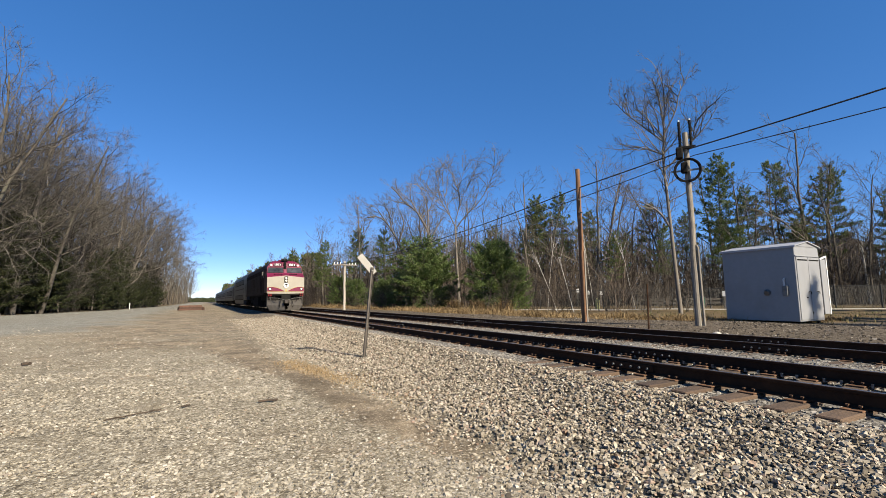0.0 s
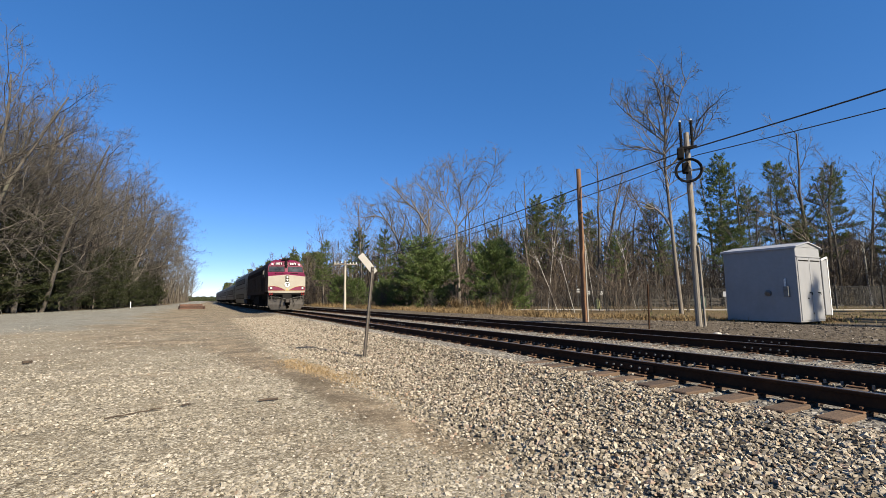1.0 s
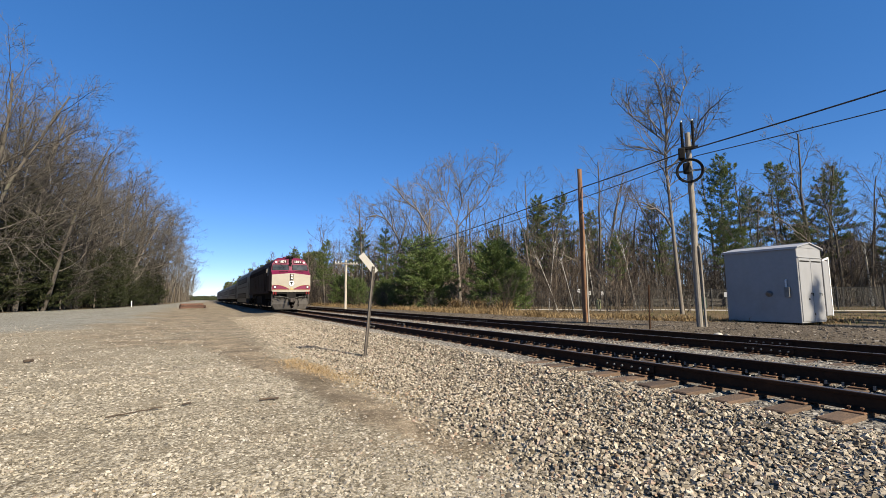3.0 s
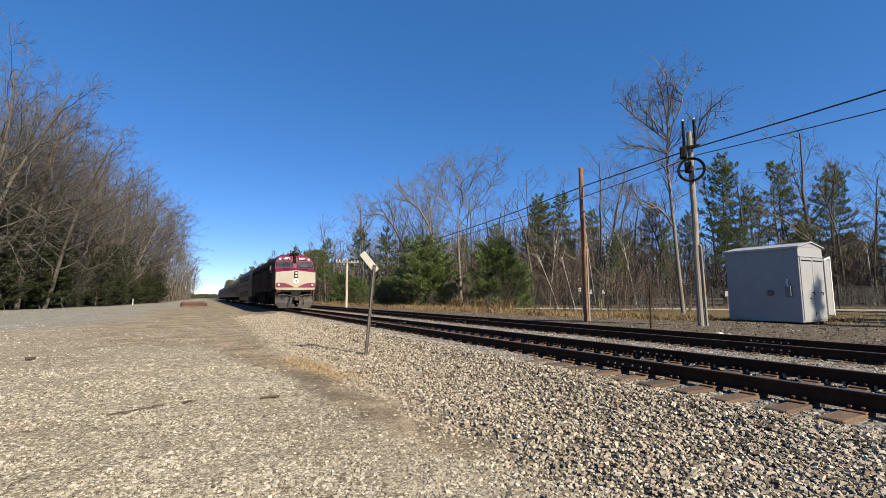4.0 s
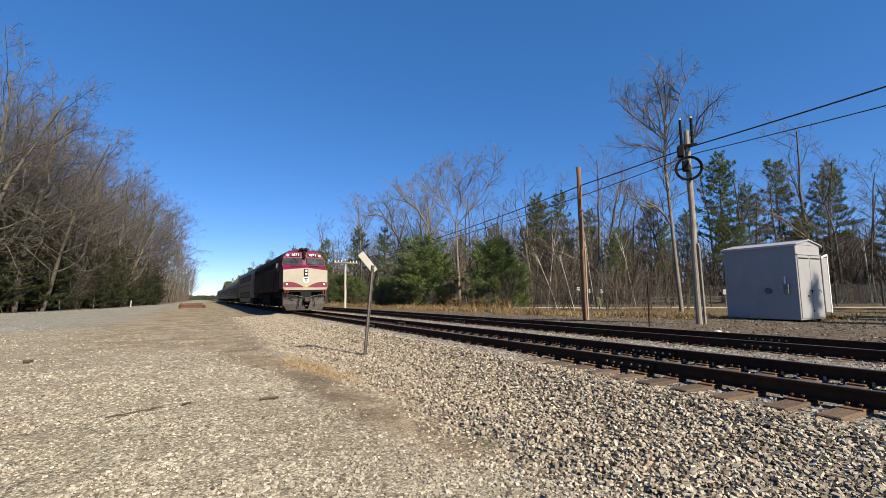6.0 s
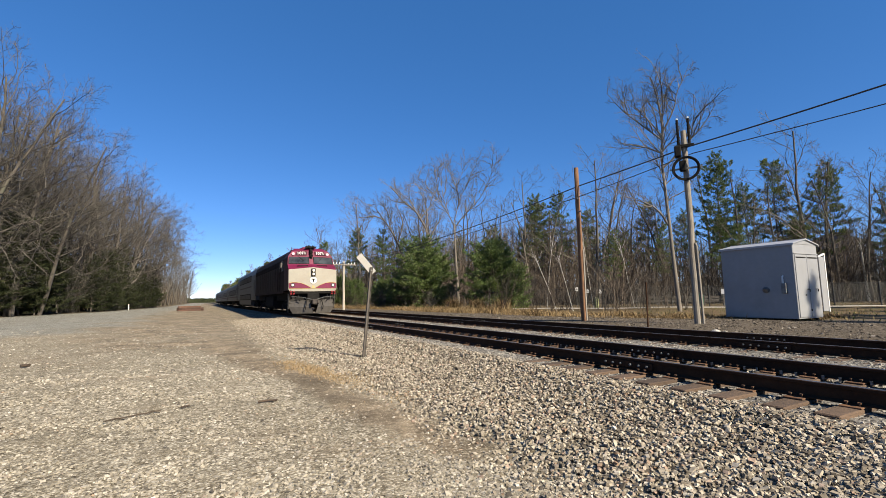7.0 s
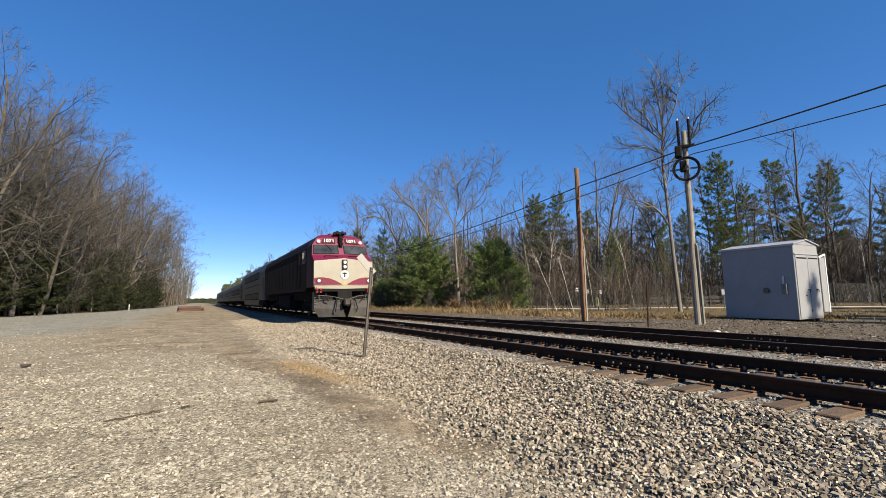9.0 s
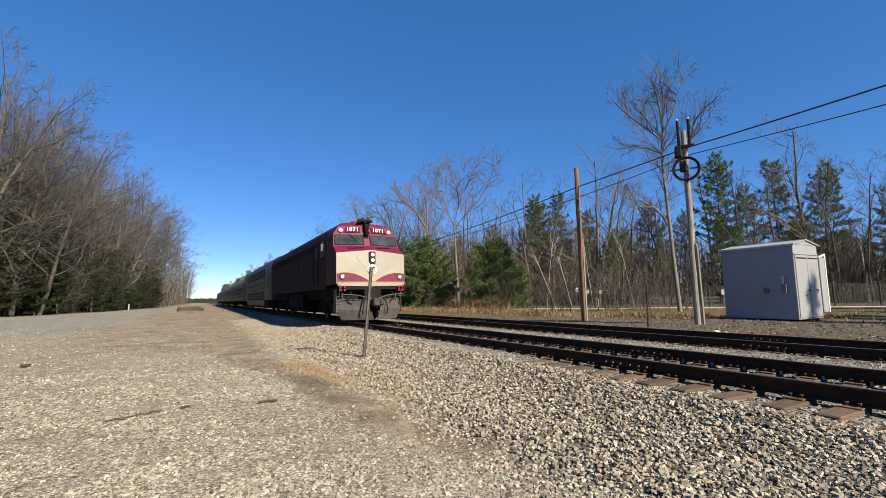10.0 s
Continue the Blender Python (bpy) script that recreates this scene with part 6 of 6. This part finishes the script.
def make_poles():
    a = thing("utility_pole", "grey weathered utility pole with black terminals and a coiled cable", "utility pole", pose(*POLE_A, 0.0, 0, 0, -57))
    part("pole", round_pole(0.108, 0.085, 0.2, TOP_A, seed=2), POLE_GREY, a)
    part("conduit", Shape().path([(0.17, -0.05, 0.2), (0.13, -0.05, 3.0), (0.09, -0.04, 3.1)], 0.04, 8), POLE_GREY, a, "grey riser conduit")
    for s in (-0.17, 0.17):
        p = Shape().rod((s, 0, TOP_A - 0.6), (s, 0, TOP_A + 0.42), 0.042, n=8)
        for k in range(6):
            p.rod((s, 0, TOP_A - 0.35 + 0.13 * k), (s, 0, TOP_A - 0.31 + 0.13 * k), 0.058, 0.045, 8)
        p = part("cable_terminal", p, BLACK, a, "black ribbed cable terminal")
        part("cap", Shape().rod((s, 0, TOP_A + 0.42), (s, 0, TOP_A + 0.48), 0.03, n=8), WHITE, p)
    part("cross_bracket", Shape().box(-0.3, 0.3, -0.13, -0.07, TOP_A - 0.62, TOP_A - 0.52, ch=0.01), BLACK, a)
    part("splice_box", Shape().box(-0.32, -0.1, -0.2, 0.1, TOP_A - 0.95, TOP_A - 0.55, ch=0.04).box(-0.2, 0.02, -0.24, -0.1, TOP_A - 1.5, TOP_A - 1.1, ch=0.04), BLACK, a)
    ring = Shape()
    for r, dy in ((0.39, -0.17), (0.41, -0.2), (0.37, -0.19)):
        ring.path([(r * math.cos(t), dy, TOP_A - 1.4 + r * math.sin(t)) for t in np.linspace(0, 6.283, 33)], 0.026, 6)
    part("cable_coil", ring, BLACK, a, "ring of coiled black cable")
    part("coil_arm", Shape().box(-0.5, 0.5, -0.15, -0.11, TOP_A - 1.42, TOP_A - 1.36), GALV, a)
    b = thing("utility_pole", "reddish brown bare wooden utility pole", "utility pole", pose(*POLE_B, 0.0, 0, 0, -46))
    part("pole", round_pole(0.115, 0.09, 0.2, TOP_B, seed=3), POLE_WOOD, b)
    part("cable_guard", Shape().box(0.1, 0.145, -0.09, -0.05, 0.3, 3.3, ch=0.008), POLE_PALE, b, "pale cable guard strip")
    part("hook", Shape().rod((0, -0.1, TOP_B - 1.35), (0, -0.25, TOP_B - 1.35), 0.03).rod((0, -0.1, TOP_B - 1.9), (0.12, -0.2, TOP_B - 1.9), 0.03), GALV, b)
    c = thing("utility_pole", "pale far pole with a short crossarm and insulators", "utility pole", pose(*POLE_C, 0.0))
    part("pole", round_pole(0.125, 0.1, 0.3, TOP_C, seed=4), POLE_PALE, c)
    part("crossarm", Shape().box(-1.15, 1.15, -0.2, -0.1, TOP_C - 0.42, TOP_C - 0.3, ch=0.01), POLE_GREY, c)
    for k in (-1.05, -0.75, -0.45, 0.45, 0.75, 1.05):
        part("insulator", Shape().rod((k, -0.15, TOP_C - 0.3), (k, -0.15, TOP_C - 0.12), 0.045, 0.03, 8), WHITE, c)


POLE_PALE = surface("bleached_pole_wood", (0.23, 0.205, 0.17), (0.35, 0.318, 0.275), 2, 0.85, 0, (0.19, 0.168, 0.138), 0.8, 0.3, (8, 8, 0.5))
make_poles()


def make_wires():
    """Sagging lines from pole to pole."""
    def line(label, pts, r, sag):
        s = Shape()
        for p, q in zip(pts, pts[1:]):
            p, q = Vector(p), Vector(q)
            low = sag * (q - p).length ** 2
            chain = [p.lerp(q, t) - Vector((0, 0, low * 4 * t * (1 - t))) for t in np.linspace(0, 1, 15)]
            s.path(chain, r, 5)
        return thing("overhead_line", label, "cable", group="overhead lines", shape=s, material=CABLE)
    ax, ay = POLE_A
    bx, by = POLE_B
    cx, cy = POLE_C
    line("thick black overhead cable strung between the poles", [(ax + 0.6, ay - 21, 7.3), (ax, ay - 0.2, TOP_A - 0.62), (bx, by - 0.2, TOP_B - 0.8), (cx, cy, TOP_C - 0.2)], 0.024, 0.0005)
    line("thin black overhead cable strung between the poles", [(ax + 0.6, ay - 21, 6.15), (ax + 0.15, ay - 0.2, TOP_A - 0.85), (bx, by - 0.25, TOP_B - 1.25), (cx - 0.6, cy, TOP_C - 0.3)], 0.016, 0.0005)


CABLE = surface("black_cable_jacket", (0.00796, 0.00796, 0.00932), (0.0199, 0.0199, 0.0226), 5, 0.55)
make_wires()


POST_STEEL = surface("weathered_post_steel", (0.0332, 0.0279, 0.0226), (0.0932, 0.0796, 0.0664), 6, 0.7, 0.3)


def make_sign():
    """A blank-backed sign plate askew on a steel post."""
    x, y = 3.52, 10.55
    g = float(ground_height(x, y))
    sign = thing("track_sign", "blank-backed slanted sign plate on a leaning steel post", "sign", pose(x, y, g, 0, 5.2, 0))
    post = Shape()
    for k in (-0.032, 0.022):
        post.box(k, k + 0.01, -0.03, 0.03, -0.2, 2.2)
    post.box(-0.024, 0.024, -0.008, 0.008, -0.2, 2.2)
    part("post", post, POST_STEEL, sign, "dull brown steel channel post")
    plate = Shape().box(-0.085, 0.085, -0.29, 0.29, -0.006, 0.006, ch=0.003)
    part("plate", plate, SIGN_BACK, sign, "bare metal sign plate", pose(-0.13, 0.03, 2.26, 90, 0, 0) @ pose(0, 0, 0, 0, 0, 46))
    part("bolt", Shape().rod((0.0, -0.05, 2.12), (0.0, 0.05, 2.12), 0.015), GALV, sign)
    return sign


make_sign()


def make_stake():
    s = Shape().rod((0, 0, -0.2), (0.06, 0, 1.5), 0.03, n=6)
    return thing("steel_stake", "thin dark rusty steel stake by the track", "stake", pose(11.96 + 1.3, 10.1, float(ground_height(13.2, 10))), shape=s, material=RUST_RAIL)


make_stake()


# ---- the path, fence and street beyond the tracks ----
FENCE_A, FENCE_B = Vector((52.0, 5.5)), Vector((26.5, 35.2))


def fence_point(t, back=0.0):
    p = FENCE_A.lerp(FENCE_B, t)
    n = Vector((FENCE_A.y - FENCE_B.y, FENCE_B.x - FENCE_A.x)).normalized()
    return p + n * back


def make_fence():
    fence = thing("chain_link_fence", "black chain-link fence with round posts along a path", "fence")
    n = 14
    post = Shape().rod((0, 0, -0.2), (0, 0, 1.75), 0.045, n=8).rod((0, 0, 1.75), (0, 0, 1.82), 0.055, 0.02, 8).mesh("post", FENCE_BLACK)
    grounds = []
    for k in range(n + 1):
        p = fence_point(k / n)
        g = float(ground_height(p.x, p.y))
        grounds.append(Vector((p.x, p.y, g)))
        part("post", post, None, fence, m=pose(p.x, p.y, g))
    part("top_rail", Shape().path([g + Vector((0, 0, 1.7)) for g in grounds], 0.025), FENCE_BLACK, fence)
    part("bottom_wire", Shape().path([g + Vector((0, 0, 0.08)) for g in grounds], 0.008, 4), FENCE_BLACK, fence)
    segs = []
    for a, b in zip(grounds, grounds[1:]):
        steps = 30
        for k in range(-18, steps):
            for lo, hi in ((0.08, 1.7), (1.7, 0.08)):
                t0, t1 = k / steps, (k + 18) / steps
                c0, c1 = max(t0, 0), min(t1, 1)
                z = lambda t: lo + (hi - lo) * (t - t0) / (t1 - t0)
                if c1 > c0:
                    segs.append((*(a.lerp(b, c0) + Vector((0, 0, z(c0)))), *(a.lerp(b, c1) + Vector((0, 0, z(c1)))), 0.006, 0.006))
    net = part("wire_mesh", array_mesh("wire_mesh", *tubes(segs, 3), FENCE_BLACK), None, fence)
    net["kind"] = "stuff"


FENCE_BLACK = surface("black_coated_fence_wire", (0.00664, 0.00664, 0.00664), (0.0199, 0.0199, 0.0186), 6, 0.5)
make_fence()


def make_path():
    """A pale concrete walk in front of the fence."""
    s = Shape()
    left, right = [], []
    for t in np.linspace(-0.6, 1.0, 26):
        a, b = fence_point(t, 1.4), fence_point(t, 2.8)
        left.append((a.x, a.y, float(ground_height(a.x, a.y)) + 0.05))
        right.append((b.x, b.y, float(ground_height(b.x, b.y)) + 0.05))
    s.loft([[l, r, (r[0], r[1], r[2] - 0.2), (l[0], l[1], l[2] - 0.2)] for l, r in zip(left, right)])
    return thing("pavement", "pale concrete footpath along the fence", "path", kind="structure", shape=s, material=CONCRETE)


make_path()


def make_street_things():
    p, q = fence_point(0.52, -5.0), fence_point(0.72, -5.0)
    g = float(ground_height(p.x, p.y))
    rail = thing("guard_rail", "grey wooden guard rail on posts behind the fence", "guard rail")
    way = (q - p).normalized()
    ang = math.degrees(math.atan2(way.y, way.x))
    length = (q - p).length
    for z in (0.3, 0.62):
        part("beam", Shape().box(0, length, -0.05, 0.05, z, z + 0.22, ch=0.015), BARK_GREY, rail, m=pose(p.x, p.y, g, 0, 0, ang))
    for k in range(6):
        c = p.lerp(q, k / 5)
        part("post", Shape().box(-0.08, 0.08, 0.05, 0.2, -0.2, 0.95, ch=0.015), BARK_GREY, rail, m=pose(c.x, c.y, float(ground_height(c.x, c.y)), 0, 0, ang))
    b = fence_point(0.585, -1.2)
    bin_ = thing("litter_bin", "dark green round litter bin with a lid", "bin", pose(b.x, b.y, float(ground_height(b.x, b.y))))
    part("barrel", Shape().rod((0, 0, 0), (0, 0, 0.95), 0.3, 0.33, 16), GREEN, bin_)
    part("lid", Shape().rod((0, 0, 0.95), (0, 0, 1.1), 0.35, 0.2, 16), GREEN, bin_)
    for t, back, h, w, hh in ((0.545, 0.15, 1.25, 0.3, 0.42), (0.82, -1.0, 1.5, 0.28, 0.35), (0.845, -1.4, 1.7, 0.28, 0.35), (0.79, -0.8, 1.45, 0.28, 0.35)):
        c = fence_point(t, back)
        turn = -math.degrees(math.atan2(c.x, c.y))
        sg = thing("notice_sign", "small blank white notice on a thin post", "sign", pose(c.x, c.y, float(ground_height(c.x, c.y)), 0, 0, turn), "notices by the path")
        part("post", Shape().rod((0, 0.03, -0.1), (0, 0.03, h + 0.1), 0.02, n=6), GALV, sg)
        part("plate", Shape().box(-w / 2, w / 2, -0.01, 0.01, h - hh / 2, h + hh / 2, ch=0.004), WHITE, sg)
    # a hydrant-like yellow post in the grass
    c = fence_point(0.8, -0.8)
    hy = thing("marker_post", "stubby yellow-green marker post in the dry grass", "post", pose(c.x, c.y, float(ground_height(c.x, c.y))))
    part("shaft", Shape().rod((0, 0, -0.1), (0, 0, 0.75), 0.2, 0.2, 12), LIME, hy)
    part("cap", Shape().rod((0, 0, 0.75), (0, 0, 0.95), 0.22, 0.08, 12), LIME, hy)


GREEN = surface("green_plastic", (0.00664, 0.0465, 0.0298), (0.0133, 0.0796, 0.0531), 3, 0.5)
LIME = surface("faded_yellow_green_paint", (0.232, 0.252, 0.106), (0.332, 0.345, 0.166), 3, 0.6)
make_street_things()


def make_house(x, y, turn, w, d, h, label, wall_mat):
    g = float(ground_height(x, y)) - 0.3
    house = thing("house", label, "house", pose(x, y, g, 0, 0, turn))
    part("wall", Shape().box(-w / 2, w / 2, -d / 2, d / 2, 0, h), wall_mat, house)
    r = 2.4
    roof = Shape().loft([[(-w / 2 - 0.4, yy, h - 0.1), (-w / 2 - 0.4, yy, h + 0.1), (0, yy, h + r), (w / 2 + 0.4, yy, h + 0.1), (w / 2 + 0.4, yy, h - 0.1), (0, yy, h + r - 0.25)] for yy in (-d / 2 - 0.3, d / 2 + 0.3)])
    roof = part("roof", roof, ROOF, house, "grey shingle roof")
    part("chimney", Shape().box(1.0, 1.7, 0.5, 1.2, h + 0.5, h + r + 0.8, ch=0.03), POLE_GREY, roof)
    part("gable", Shape().slab([(-w / 2, -d / 2 - 0.01, h), (w / 2, -d / 2 - 0.01, h), (0, -d / 2 - 0.01, h + r - 0.2)], (0, 0.1, 0)), wall_mat, house)
    for k in range(3):
        for z in (1.0, 3.6):
            if z + 1.5 > h:
                continue
            cx = -w / 2 + w * (k + 0.5) / 3
            win = part("window", Shape().box(cx - 0.6, cx + 0.6, -d / 2 - 0.06, -d / 2, z - 0.1, z + 1.5), WHITE, house)
            part("pane", Shape().box(cx - 0.45, cx + 0.45, -d / 2 - 0.08, -d / 2 - 0.05, z + 0.05, z + 1.35), GLASS, win)


ROOF = surface("grey_roof_shingle", (0.0597, 0.0597, 0.0631), (0.133, 0.133, 0.139), 2, 0.9)
SIDING = surface("grey_house_siding", (0.106, 0.113, 0.126), (0.172, 0.179, 0.192), 1, 0.8, stretch=(1, 1, 8))
SIDING_WHITE = surface("white_house_siding", (0.398, 0.398, 0.385), (0.491, 0.491, 0.478), 1, 0.8, stretch=(1, 1, 8))
make_house(92, 33.5, -72, 9, 11, 5.2, "grey two-storey house behind the leafless woods", SIDING)
make_house(98, 22, -80, 8, 10, 5.4, "white house partly hidden by leafless trees", SIDING_WHITE)


# ---- on the lot ----
def make_tie_stack():
    x, y = -1.0, 66.0
    stack = thing("tie_stack", "low stack of rust-brown railway ties on the lot", "tie stack", pose(x, y, float(ground_height(x, y)), 0, 0, 8))
    rng = np.random.default_rng(14)
    tie = Shape().box(-1.3, 1.3, -0.12, 0.12, 0, 0.2, ch=0.015).mesh("tie", RUSTY_TIE)
    for j in range(3):
        for k in range(6):
            if rng.random() < 0.9 - 0.15 * j:
                part("tie", tie, None, stack, m=pose(rng.normal(0, 0.12), -0.75 + 0.3 * k, 0.0 + 0.21 * j, 0, 0, rng.normal(0, 2)))
    return stack


RUSTY_TIE = surface("rust_brown_old_ties", (0.035, 0.018, 0.012), (0.105, 0.052, 0.034), 2, 0.9, 0, (0.03, 0.019, 0.014), 1, 0.4, (1, 6, 6), 0.3)
make_tie_stack()


def crooked(name, label, category, a, b, r, seed, material, kids=2):
    """A dead stick lying on the ground."""
    rng = np.random.default_rng(seed)
    a, b = np.array(a), np.array(b)
    n = 7
    pts = []
    for i in range(n + 1):
        p = a + (b - a) * i / n + rng.normal(0, 0.014, 2)
        pts.append((p[0], p[1], float(ground_height(p[0], p[1])) + 0.016 + r))
    s = Shape().path(pts, r, 6)
    for _ in range(kids):
        i = int(rng.integers(2, n))
        q = Vector(pts[i]) + Vector((*rng.normal(0, 0.07, 2), 0.01))
        s.path([pts[i], q], r * 0.6, 5)
    return thing(name, label, category, shape=s, material=material)


STICK = surface("dark_dead_wood", (0.0233, 0.0166, 0.0113), (0.0664, 0.0465, 0.0318), 6, 0.95)
crooked("stick", "dark crooked dead stick lying on the gravel", "stick", (-0.94, 6.82), (-0.39, 7.09), 0.009, 5, STICK, 3)
crooked("bark_chip", "dark strip of bark lying on the gravel", "bark", (0.78, 6.93), (1.04, 6.92), 0.016, 6, STICK, 0)
crooked("wood_chip", "small dark scrap of wood on the gravel", "wood", (-0.16, 7.12), (-0.07, 7.16), 0.014, 7, STICK, 0)
crooked("wood_chip", "small dark scrap of wood on the gravel", "wood", (-3.49, 13.76), (-3.37, 13.79), 0.035, 8, STICK, 0)


def make_marker():
    x, y = -9.9, 88.0
    s = Shape().box(-0.05, 0.05, -0.03, 0.03, -0.2, 1.0, ch=0.01)
    return thing("marker_stake", "white wooden marker stake at the wood's edge", "stake", pose(x, y, float(ground_height(x, y))), shape=s, material=WHITE)


make_marker()


def make_rock():
    rng = np.random.default_rng(3)
    bm = bmesh.new()
    bmesh.ops.create_icosphere(bm, subdivisions=2, radius=0.11)
    for v in bm.verts:
        v.co = Vector((v.co.x * 1.2, v.co.y, v.co.z * 0.6)) * (1 + 0.18 * noise.noise(v.co * 9))
    me = bpy.data.meshes.new("rock")
    bm.to_mesh(me)
    bm.free()
    me.materials.append(CONCRETE)
    x, y = 12.9, 7.62
    return thing("rock", "pale rounded rock lying on the dirt by the far track", "rock", pose(x, y, float(ground_height(x, y)) + 0.03), shape=me)


make_rock()


# ---- what moves ----
def train_way(t):
    """Metres that the train has come since the start: it gathers speed from rest."""
    return 0.227 * t * t


def motions():
    """The train rolls towards the camera, and its wheels turn."""
    start, times = 41.5, [0.5 * k for k in range(21)]
    walk(LOCO, [(t, pose(NEAR_X, start - train_way(t), RAIL_Z)) for t in times])
    for k, coach in enumerate(COACHES):
        walk(coach, [(t, pose(NEAR_X, start + 19.75 + 25.75 * k - train_way(t), RAIL_Z)) for t in times])
    steps = [0.1 * k for k in range(101)]
    for w, y in WHEELSETS[:8]:
        walk(w, [(t, pose(0, y, 0.51) @ Matrix.Rotation(train_way(t) / 0.51, 4, "X")) for t in steps])


motions()
